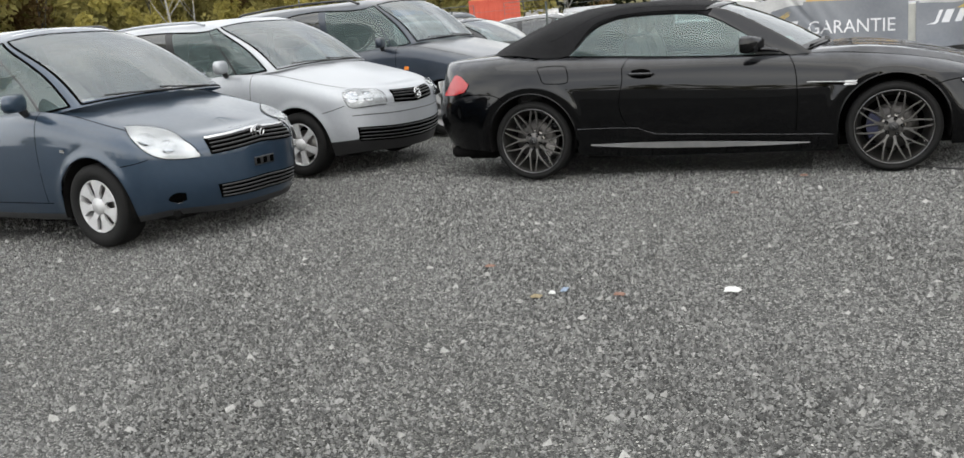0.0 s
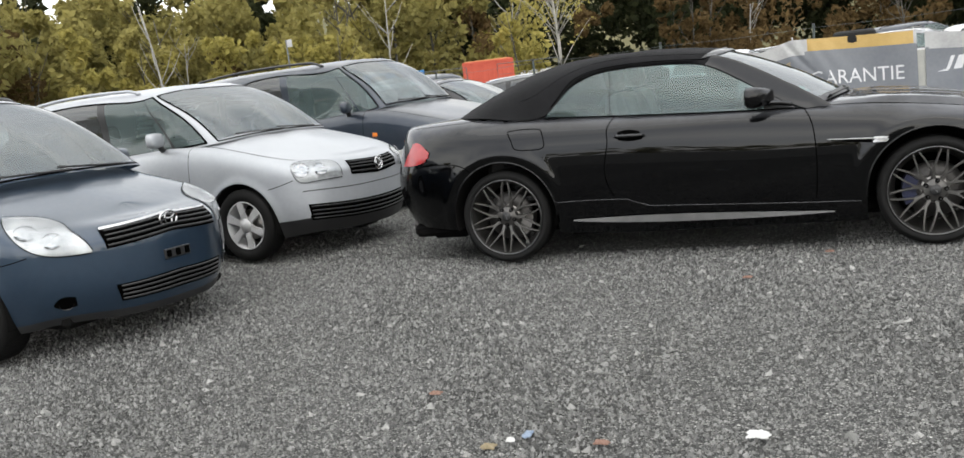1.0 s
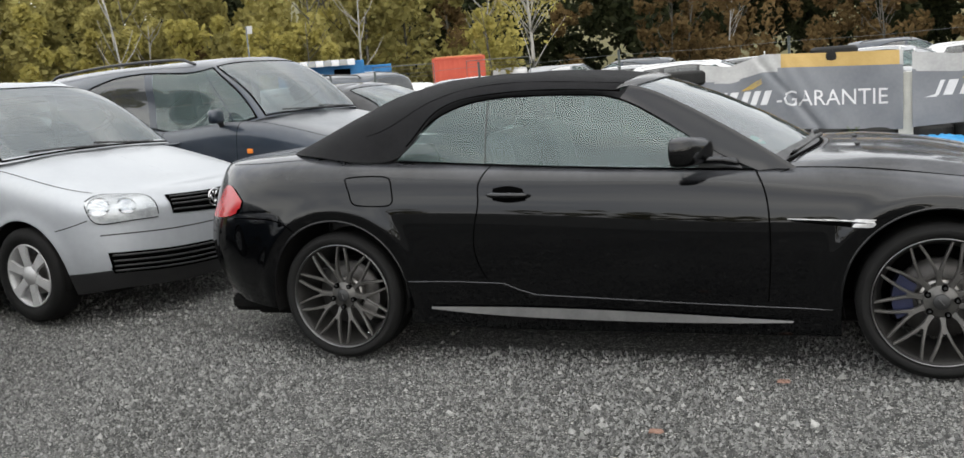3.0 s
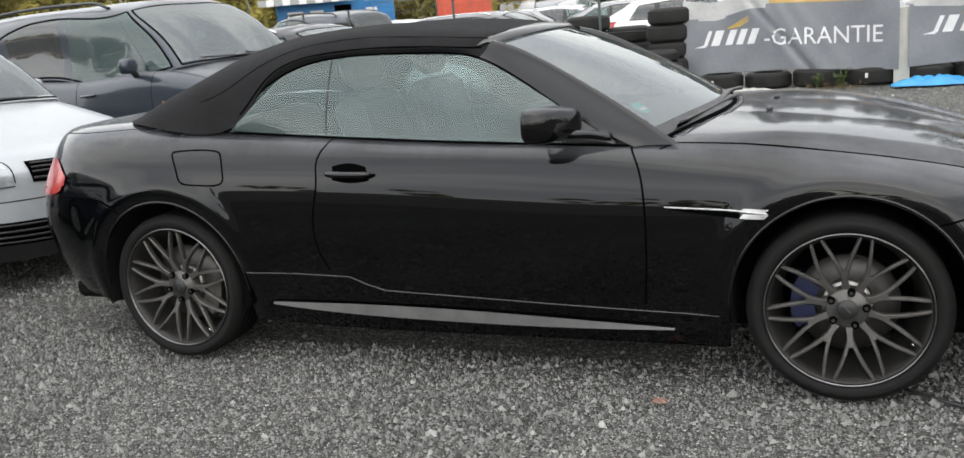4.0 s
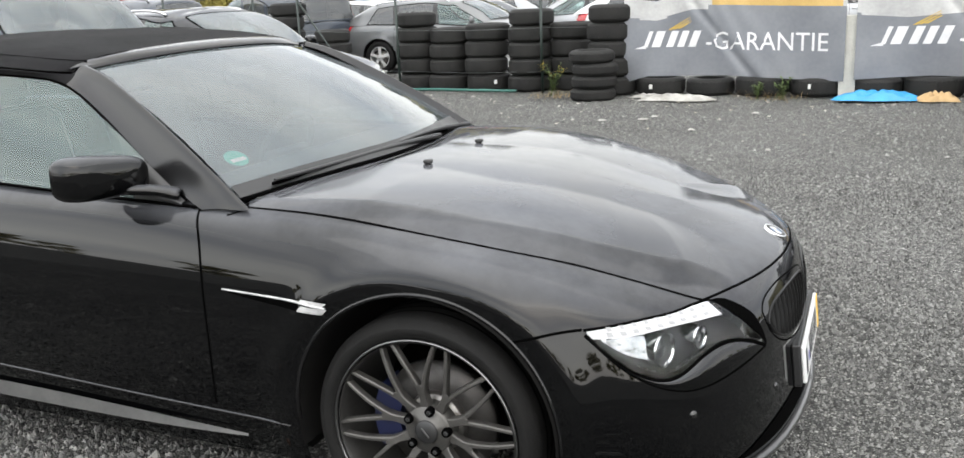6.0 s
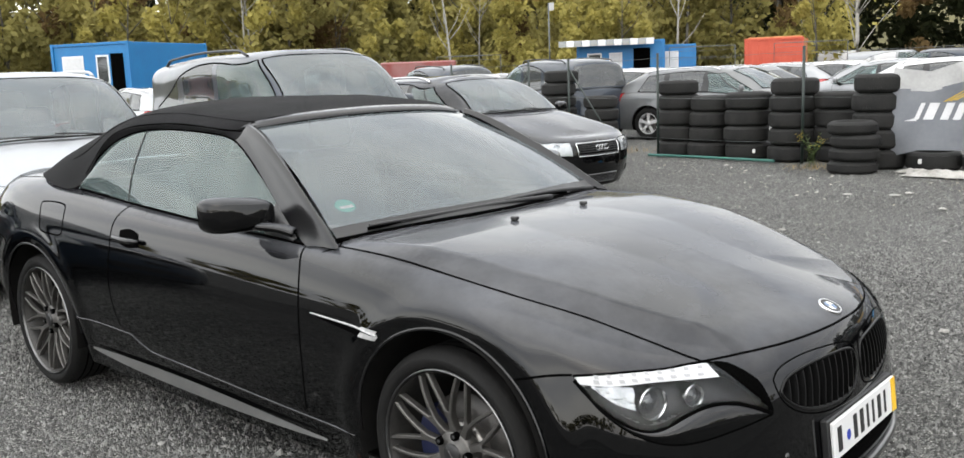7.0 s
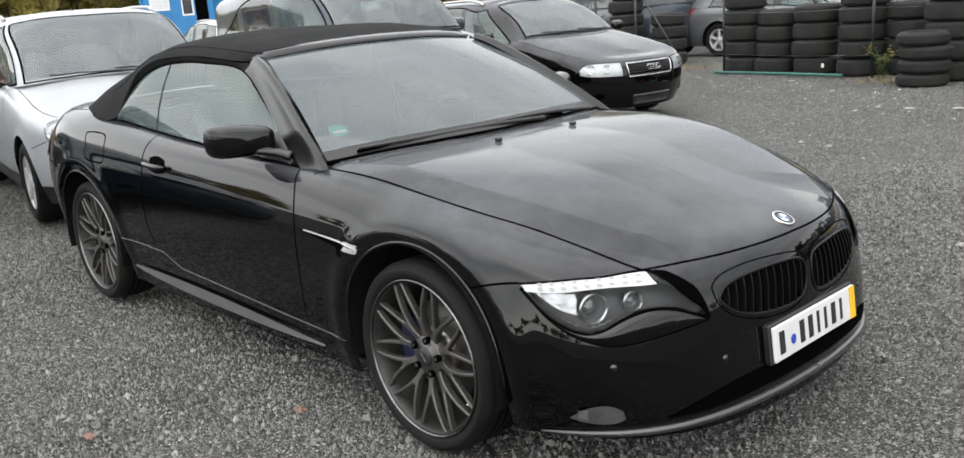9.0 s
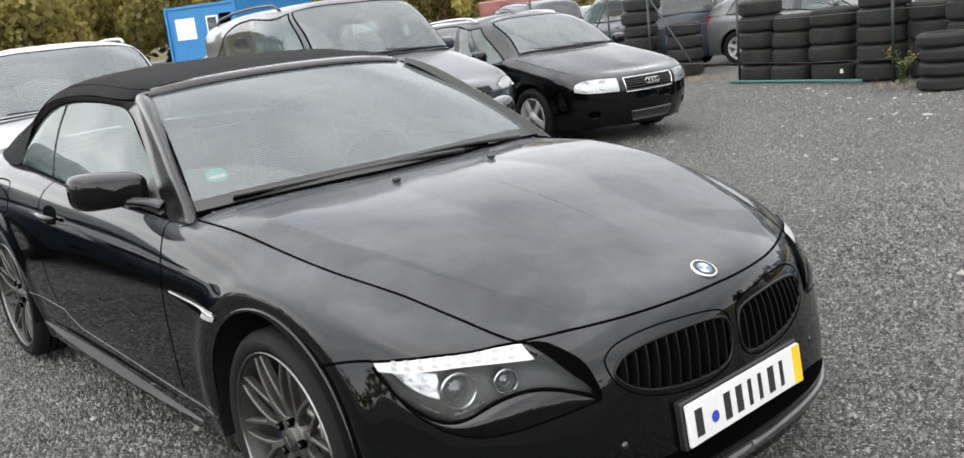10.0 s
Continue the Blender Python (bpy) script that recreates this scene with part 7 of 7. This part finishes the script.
# small flakes of rubbish, straw and leaves before the wall
fr_ = np.random.default_rng(77)
fl_ = Shape()
for k in range(430):
    x, y = fr_.uniform(-4.5, 6.5), 9.9 - abs(fr_.normal(0, 1.7))
    if y < 3.2 or (abs(x - .30) < .4 and y > 8.9):
        continue
    a, l, w_ = fr_.uniform(0, np.pi), fr_.uniform(.012, .036), fr_.uniform(.006, .018)
    d, e = np.array([np.cos(a) * l, np.sin(a) * l, fr_.normal(0, .004)]), np.array([-np.sin(a) * w_, np.cos(a) * w_, fr_.normal(0, .004)])
    c = np.array([x, y, .006])
    fl_.add([c - d, c - e, c + d * .8, c + e], [(0, 1, 2, 3)])
tagged(part("litter_flakes", fl_, surface("flake", (.22, .19, .14), (.60, .58, .53), scale=.9, rough=.9, island=.4)), "pale flakes of litter and dry leaves on the gravel", "litter", kind="stuff")

# ---- weeds ----
weed_leaf = surface("weed_leaf", (.05, .085, .02), (.10, .14, .035), scale=20, rough=.7, island=.3)
weed_flower = surface("weed_flower", (.62, .44, .03), (.82, .62, .05), scale=20, rough=.7)
dry_grass = surface("dry_grass", (.20, .145, .07), (.34, .25, .13), scale=20, rough=.9, island=.3)


def weed(x, y, h, n, seed, flowers):
    r = np.random.default_rng(seed)
    ob = thing("weed", "green weed with yellow flowers beside the tyres" if flowers else "small tuft of green weeds on the gravel", "plant")
    leaves, fl = Shape(), Shape()
    for k in range(n):
        a, l = r.uniform(0, 2 * np.pi), h * r.uniform(.5, 1)
        tip = np.array([x + np.cos(a) * l * .45, y + np.sin(a) * l * .45, l])
        c = through_points([(x + r.normal(0, .03), y + r.normal(0, .03), -.02), (x + np.cos(a) * l * .12, y + np.sin(a) * l * .12, l * .55), tip], 8)
        part("stem", Shape().tube(c, .004, 4), weed_leaf, ob)
        for q in c[2:]:
            for j in range(3):
                b = r.uniform(0, 2 * np.pi)
                d, e = np.array([np.cos(b), np.sin(b), r.uniform(-.2, .5)]) * .07, np.array([-np.sin(b), np.cos(b), 0]) * .012
                leaves.add([q, q + d * .5 + e, q + d, q + d * .5 - e], [(0, 1, 2, 3)])
        if flowers and k % 3 == 0:
            for j in range(16):
                q = tip + r.normal(0, .035, 3)
                fl.add(q + np.array([(-.014, 0, 0), (0, .014, .004), (.014, 0, 0), (0, -.014, .004)]), [(0, 1, 2, 3)])
    part("leaves", leaves, weed_leaf, ob)
    if flowers:
        tagged(part("flower_cluster", fl, weed_flower, ob), kind="stuff")
    return ob


weed(-.46, 9.92, .47, 9, 4, True)
weed(2.75, 9.62, .26, 8, 6, False)
weed(2.45, 9.66, .18, 6, 7, False)
gs = Shape()
r = np.random.default_rng(5)
for cx, cy, n, sp in ((-.28, 9.72, 150, .28), (-4.6, 11.2, 260, .45), (2.6, 9.6, 80, .25)):
    for k in range(n):
        p = np.array([cx + r.normal(0, sp), cy + r.normal(0, sp * .5), -.01])
        b, l = r.uniform(0, 2 * np.pi), r.uniform(.06, .17)
        d, e = np.array([np.cos(b) * l * .8, np.sin(b) * l * .8, l * .7]), np.array([-np.sin(b), np.cos(b), 0]) * .004
        gs.add([p - e, p + e, p + d], [(0, 1, 2)])
tagged(part("dry_grass", gs, dry_grass), "dry straw-coloured grass along the fence", "grass", kind="stuff")


# ---- containers ----
def steel_box(name, label, at, L, W, H, mat, ribs=0, windows=(), doors=()):
    ob = thing(name, label, "container", at=at)
    body_ = part("shell", Shape().box((0, 0, .12), (L, W, H), .02), mat, ob)
    fr = Shape()
    for x in (0, L):
        for y in (0, W):
            part("corner_post", Shape().box((x - .07, y - .07, 0), (x + .07, y + .07, H + .03), .01), mat, ob)
    for y in (0, W):
        part("roof_beam", Shape().box((.07, y - .06, H - .10), (L - .07, y + .06, H + .02), .01), mat, ob)
        part("floor_beam", Shape().box((.07, y - .06, .02), (L - .07, y + .06, .18), .01), mat, ob)
    for k in range(ribs):
        x = .2 + (L - .4) * (k + .5) / ribs
        part("wall_rib", Shape().box((x - .07, -.035, .18), (x + .07, .0, H - .1), .012), mat, body_)
    for face, a, b, z0, z1, dark in windows:
        w = new("window")
        w.parent = ob
        t = .03
        if face == "front":
            fr_, gl_ = [((a, -t, z0), (b, -.002, z1))], ((a + .08, -t - .006, z0 + .08), (b - .08, -t, z1 - .08))
        else:
            fr_, gl_ = [((L + .002, a, z0), (L + t, b, z1))], ((L + t, a + .08, z0 + .08), (L + t + .006, b - .08, z1 - .08))
        part("window_frame", Shape().box(*fr_[0], .008), frame_white, w)
        part("window_pane", Shape().box(*gl_, .002), pane_dark if dark else shutter_white, w)
    for face, a, b, z1 in doors:
        part("doorway", Shape().box((a, -.02, .15), (b, -.002, z1), .0) if face == "front" else Shape().box((L + .002, a, .15), (L + .02, b, z1), 0), gap_black, ob)
    return ob


frame_white = surface("frame_white", (.66, .67, .67), (.76, .76, .76), rough=.5)
pane_dark = surface("pane_dark", (.03, .035, .04), (.06, .065, .07), rough=.08, coat=1.0)
shutter_white = surface("shutter_white", (.55, .56, .57), (.66, .66, .67), rough=.5)
box_blue = surface("container_blue", (.006, .14, .36), (.010, .18, .43), scale=1.5, rough=.5, rough_var=.08)
box_red = surface("container_red", (.50, .065, .03), (.60, .10, .05), scale=1.5, rough=.6)
box_orange = surface("container_orange", (.55, .20, .07), (.62, .26, .10), scale=1.5, rough=.6)


def polar(az, d, eye=(4.6, -2.8)):
    return eye[0] + d * math.sin(radians(az)), eye[1] + d * math.cos(radians(az))


x, y = polar(-66, 48)
steel_box("office_container", "blue office container with white window frames", pose(x, y, .75, 0, 0, 24), 4.2, 6.0, 2.75, box_blue, windows=(("front", .5, 1.7, 1.2, 2.2, False), ("front", 2.4, 3.1, .9, 2.2, True)), doors=(("front", 3.2, 3.9, 2.25),))
x, y = polar(-36.2, 52)
aw = steel_box("office_container", "blue office container with striped awning over the door", pose(x + .8, y, .3, 0, 0, 30), 4.6, 2.4, 2.6, box_blue, windows=(("front", .5, 1.3, 1.2, 2.0, True), ("front", 1.7, 2.4, 1.2, 2.0, False)), doors=(("front", 3.0, 3.9, 2.2),))
for k in range(12):
    part("awning_strip", Shape().box((-.9 + k * .42, -1.3, 2.62), (-.9 + k * .42 + .40, .4, 2.68), .01).box((-.9 + k * .42, -1.32, 2.36), (-.9 + k * .42 + .40, -1.28, 2.66), .008), frame_white if k % 2 else surface("awning_grey", (.30, .31, .30), (.36, .37, .36), rough=.8), aw)
x, y = polar(-31.6, 54)
steel_box("office_container", "small blue container hut with a white window", pose(x, y, .3, 0, 0, 30), 2.9, 2.4, 2.35, box_blue, windows=(("front", 1.0, 2.0, .9, 2.0, False),))
x, y = polar(-25.6, 58)
rc = steel_box("open_container", "red and orange ribbed steel container", pose(x, y, .55, 0, 0, 20), 3.2, 6.0, 2.3, box_red, ribs=9)
part("tarp_cover", Shape().box((3.2, .1, .3), (3.26, 5.9, 2.28), .01).box((.1, .1, 2.32), (3.1, 5.9, 2.40), .02), box_orange, rc)
x, y = polar(7.9, 40, (2.3, -6))
steel_box("office_container", "long blue office container with white framed windows", pose(x, y, .05, 0, 0, -14), 9.0, 2.5, 2.2, box_blue, windows=(("front", 1.05, 2.05, .8, 1.85, True), ("front", 3.0, 4.1, .95, 1.9, False), ("front", 5.8, 6.8, .8, 1.85, True)))
x, y = polar(-47.6, 42)
tagged(part("red_trailer", Shape().box((0, 0, .5), (3.4, 2.0, 2.1), .06).box((.3, .2, .0), (.9, 1.8, .55), .05).box((2.5, .2, 0), (3.1, 1.8, .55), .05).moved(pose(x, y, 0, 0, 0, 40)), red_paint), "red covered trailer far behind the parked cars", "trailer")
for az0, az1, d in ((-44.1, -40.2, 45), (-30, -26.2, 48), (-24, -20, 50)):
    hf = thing("barrier_fence", "light mesh barrier fence panel", "fence", "barrier fences")
    p, q = polar(az0, d), polar(az1, d)
    zt = 1.45 + d * math.tan(radians(1.1))
    part("fence_frame", Shape().tube([(*p, 0), (*p, zt), ((p[0] + q[0]) / 2, (p[1] + q[1]) / 2, zt), (*q, zt), (*q, 0)], .03, 6), wire_grey, hf)
    for z in np.linspace(.6, zt - .2, 5):
        part("fence_wire", Shape().tube([(*p, z), (*q, z)], .008, 4), wire_grey, hf)

# ---- more parked cars behind the fence ----
SALOON = dict(ESTATE, h=1.43, rise=.02, xrt=-3.15, posts=(-1.52, -2.42, -3.15), dlean=.25)
del SALOON["badge"]
SUV = dict(VAN_N, h=1.70, wb=2.65, ro=.80, xrt=-3.2, posts=(-1.50, -2.35, -2.98), belt=1.03, zc=1.05, zh=.80, xc=-.45, xwb=-.14, xwt=-1.10, raillift=.05)
BOXVAN = dict(VAN_N, w=2.0, h=2.10, wb=3.2, ro=1.0, xrt=-4.05, posts=(-1.6, -2.8, -3.8), rearglass=white_paint, rails=None)
far = "cars behind the fence"
c1 = build_car("estate_car", "dark grey estate car behind the tyre wall", SALOON, grey_paint, pose(-2.62, 14.55, 0, 0, 0, 1), far, .6)
c2 = build_car("saloon_car", "white saloon car parked behind the fence", SALOON, white_paint, pose(1.2, 18.4, 0, 0, 0, 1), far, .5)
c3 = build_car("saloon_car", "light grey saloon car parked behind the fence", SALOON, lightgrey_paint, pose(5.6, 20.6, 0, 0, 0, 3), far, .5)
c4 = build_car("sport_utility_car", "dark blue-grey off-road car behind the fence", SUV, navy_paint, pose(-9.4, 14.4, 0, 0, 0, 160), far, .5)
c5 = build_car("sport_utility_car", "dusty red family van parked behind the silver van", SUV, red_paint, pose(-12.6, .9, 0, 0, 0, 172), far, .5)
c6 = build_car("panel_van", "white panel van far behind the fence", BOXVAN, white_paint, pose(-21.5, 59, -.02, 0, 0, 195), far, .4)
c7 = build_car("panel_van", "grey panel van far behind the fence", dict(BOXVAN, h=1.86), lightgrey_paint, pose(-9.0, 46.5, -.02, 0, 0, 5), far, .4)
c8 = build_car("sport_utility_car", "black off-road car standing at the end of the wall", SUV, black_paint, pose(6.15, 8.55, .02, 0, 0, 187), far, .6)
r = np.random.default_rng(21)
spots = [(c1, -7.2, 17.2, 170), (c3, -4.2, 19.8, 178), (c4, -14.5, 16.0, 165), (c2, -11.5, 20.5, 172), (c1, -17.5, 20.5, 168), (c3, -9.0, 24.5, 176), (c2, -3.6, 24.5, 4), (c1, 2.5, 25.5, 2), (c3, -15.5, 26.5, 174), (c2, -21.5, 25.5, 168), (c4, -6.0, 30.5, 174), (c1, -12.0, 32.0, 172), (c3, 0.0, 31.0, 3), (c2, -19.0, 33.0, 170), (c4, 6.5, 30.0, 5), (c2, 8.5, 25.0, 4), (c3, -25.0, 30.0, 166), (c1, -24.0, 37.0, 170), (c2, -14.5, 38.0, 175), (c1, 10.0, 19.5, 3), (c3, -17.0, 8.5, 170), (c1, -17.5, 12.0, 172)]
for ob, x, y, a in spots:
    copy_thing(ob, pose(x, y, 0, 0, 0, a + r.normal(0, 2)))

# a black bumper cover on the ground beside the silver van
bc = through_points([(-.62, .02, .05), (-.5, -.22, .1), (0, -.34, .12), (.5, -.22, .1), (.62, .02, .05)], 26)
P = np.stack([bc + np.array([0, o, h]) for o, h in ((.03, -.05), (-.02, .02), (-.03, .18), (.0, .30), (.06, .36))], 0)
P[..., 2] = np.maximum(P[..., 2], .005)
tagged(part("bumper_cover", Shape().grid(P).grid(P + np.array([0, .008, 0]), flip=True).moved(pose(-8.4, .1, -.02, 0, 0, 70)), plastic), "loose black plastic bumper cover on the gravel", "car part")


# ---- woods ----
def leaves(name, label, trees, mat, seed, n=520, size=.42, conif=False):
    """Crowns of many small leaf clumps round limbs: trees as rows of (x, y, height, spread)."""
    r = np.random.default_rng(seed)
    V = []
    for x, y, h, w in trees:
        k = int(n * (h / 12) ** 1.2)
        lobes = r.integers(6, 11)
        c = np.stack([r.normal(0, w * .42, lobes), r.normal(0, w * .42, lobes), h * (r.uniform(.18, .92, lobes))], 1)
        s = w * r.uniform(.26, .5, lobes) * (1.15 - .55 * c[:, 2] / h)
        if conif:
            z = h * (1 - np.sqrt(r.random(k)))
            rad = w * .75 * (1 - z / h) * r.random(k) ** .4 + .1
            a = r.uniform(0, 2 * np.pi, k)
            p = np.stack([np.cos(a) * rad, np.sin(a) * rad, z + h * .05], 1)
        else:
            i = r.integers(0, lobes, k)
            d = r.normal(0, 1, (k, 3))
            d /= np.linalg.norm(d, axis=1, keepdims=True)
            p = c[i] + d * (s[i] * r.random(k) ** .35)[:, None] * np.array([1, 1, 1.15])
            p[:, 2] = np.clip(p[:, 2], .25, h)
        p += np.array([x, y, 0])
        e1 = r.normal(0, 1, (k, 3))
        e1 /= np.linalg.norm(e1, axis=1, keepdims=True)
        e2 = np.cross(e1, r.normal(0, 1, (k, 3)))
        e2 /= np.linalg.norm(e2, axis=1, keepdims=True)
        q = size * r.uniform(.5, 1.2, k)[:, None]
        V.append(np.stack([p - e1 * q, p - e2 * q * .55, p + e1 * q, p + e2 * q * .55], 1))
    V = np.concatenate(V)
    me = bpy.data.meshes.new(name)
    me.from_pydata(V.reshape(-1, 3).tolist(), [], np.arange(len(V) * 4).reshape(-1, 4).tolist())
    me.materials.append(mat)
    return tagged(new(name, me), label, "trees", kind="stuff")


def trunks(name, label, trees, mat, seed, limbs=5):
    r = np.random.default_rng(seed)
    s = Shape()
    for x, y, h, w in trees:
        lean = r.normal(0, .04, 2) * h
        c = np.array([(x, y, -.3), (x + lean[0] * .3, y + lean[1] * .3, h * .45), (x + lean[0], y + lean[1], h * .92)])
        s.tube(through_points(c, 6), np.linspace(.012 * h, .003 * h, 6), 5)
        for k in range(limbs):
            t = r.uniform(.25, .8)
            b = np.array([x + lean[0] * t, y + lean[1] * t, h * t])
            a = r.uniform(0, 2 * np.pi)
            s.tube([b, b + np.array([np.cos(a) * w * .35, np.sin(a) * w * .35, h * .12]), b + np.array([np.cos(a) * w * .6, np.sin(a) * w * .6, h * .25])], [.005 * h, .003 * h, .0015 * h], 4)
    return tagged(part(name, s, mat), label, "trees", kind="stuff")


leaf_olive = surface("leaf_olive", (.27, .245, .088), (.40, .35, .12), scale=.25, rough=.8, island=.2, spec=.1, thin=.5)
leaf_yellow = surface("leaf_yellow", (.34, .30, .090), (.46, .40, .12), scale=.3, rough=.8, island=.2, spec=.1, thin=.5)
leaf_rust = surface("leaf_rust", (.10, .066, .026), (.19, .128, .055), scale=.3, rough=.8, island=.2, spec=.1, thin=.5)
leaf_dark = surface("leaf_dark", (.020, .027, .012), (.045, .048, .020), scale=.3, rough=.85, island=.4, spec=.1, thin=.5)
bark = surface("bark", (.06, .055, .045), (.13, .12, .10), scale=3, rough=.9)
birch_bark = surface("birch_bark", (.26, .25, .22), (.40, .38, .34), scale=4, rough=.85)
r = np.random.default_rng(33)


def belt_of(az0, az1, d0, d1, n, h0, h1):
    out = []
    for k in range(n):
        az, d, h = r.uniform(az0, az1), r.uniform(d0, d1), r.uniform(h0, h1)
        x, y = polar(az, d, (3.5, -4))
        out.append((x, y, h, h * r.uniform(.26, .40)))
    return out


olive = belt_of(-85, -18, 72, 92, 66, 9.2, 13.6) + belt_of(-62, -18, 95, 112, 40, 13, 18)
yellow = belt_of(-85, -20, 66, 84, 34, 6, 10)
rust = belt_of(-20, 28, 70, 86, 26, 6, 10) + belt_of(-80, -22, 74, 90, 14, 7, 11)
dark = belt_of(-24, 34, 84, 110, 60, 13, 20) + belt_of(-75, -30, 98, 116, 16, 13, 17)
leaves("woods_olive", "wood of olive-green autumn trees behind the yard", olive, leaf_olive, 1, 1350, .38)
leaves("woods_yellow", "row of yellowing young trees behind the yard", yellow, leaf_yellow, 2, 1400, .29)
leaves("woods_rust", "rust-brown autumn shrubs before the dark wood", rust, leaf_rust, 3, 1300, .30)
leaves("woods_dark", "dark evergreen wood on the slope", dark, leaf_dark, 4, 900, .48)
behind = []
for k in range(70):
    a = r.uniform(40, 270)
    x, y = polar(a, r.uniform(60, 85), (3, -4))
    h = r.uniform(5, 8)
    behind.append((x, y, h, h * .36))
leaves("woods_round", "wood of mixed trees closing the yard", behind, leaf_olive, 6, 300, .7)
trunks("tree_trunks", "bare trunks and limbs of the wood", olive[::2] + rust[::2] + yellow[::2], bark, 7)
pale = belt_of(-60, 10, 70, 80, 7, 8, 11)
trunks("young_trunks", "thin pale trunks at the wood's edge", pale, birch_bark, 8, 7)
# the bare birch near the vans
bt = thing("birch_tree", "nearly bare pale birch with thin limbs and few leaves", "tree")
bx, by = polar(-17.6, 56, (3.3, -5))
s = Shape()
rb = np.random.default_rng(9)
s.tube(through_points([(bx, by, -.2), (bx + .1, by, 3), (bx - .05, by, 6), (bx + .15, by, 9.5)], 12), np.linspace(.14, .03, 12), 7)
lv = Shape()
for k in range(34):
    z = rb.uniform(1.6, 8.5)
    a = rb.uniform(0, 2 * np.pi)
    l = (9.5 - z) * .30 + .5
    e = np.array([bx + np.cos(a) * l, by + np.sin(a) * l, z + l * 1.1])
    m = np.array([bx + np.cos(a) * l * .4, by + np.sin(a) * l * .4, z + l * .5])
    s.tube([(bx, by, z), m, e], [.04, .025, .008], 5)
    for j in range(26):
        q = m + (e - m) * rb.random() + rb.normal(0, .25, 3)
        d, f = rb.normal(0, .07, 3), rb.normal(0, .05, 3)
        lv.add([q - d, q - f, q + d, q + f], [(0, 1, 2, 3)])
part("trunk", s, birch_bark, bt)
part("crown", lv, leaf_yellow, bt)
# far slope that closes the view under the trees
sl = []
for az in np.linspace(-100, 45, 60):
    col = []
    for d, z in ((118, -.5), (135, 9), (170, 17)):
        x, y = polar(az, d, (3.5, -4))
        col.append((x, y, z * (.75 if az < -40 else 1.0) + 1.2 * math.sin(az * .35)))
    sl.append(col)
tagged(part("backdrop", Shape().grid(np.array(sl)), surface("far_slope", (.10, .094, .042), (.15, .135, .058), scale=.12, rough=.95)), "dark wooded slope in the distance", "hillside", kind="structure")
# flag pole
x, y = polar(-37.2, 50)
fp = thing("flag_pole", "thin pole with a small pale flag", "flag pole")
part("pole", Shape().tube([(x, y, 0), (x, y, 5.0)], .04, 6), wire_grey, fp)
part("flag", Shape().box((x, y - .01, 4.6), (x + .35, y + .01, 5.0), 0), cloth_white, fp)
for w in (w_cover, w_alloy6, w_alloy5):
    for o in (*w.children_recursive, w):
        bpy.data.objects.remove(o)
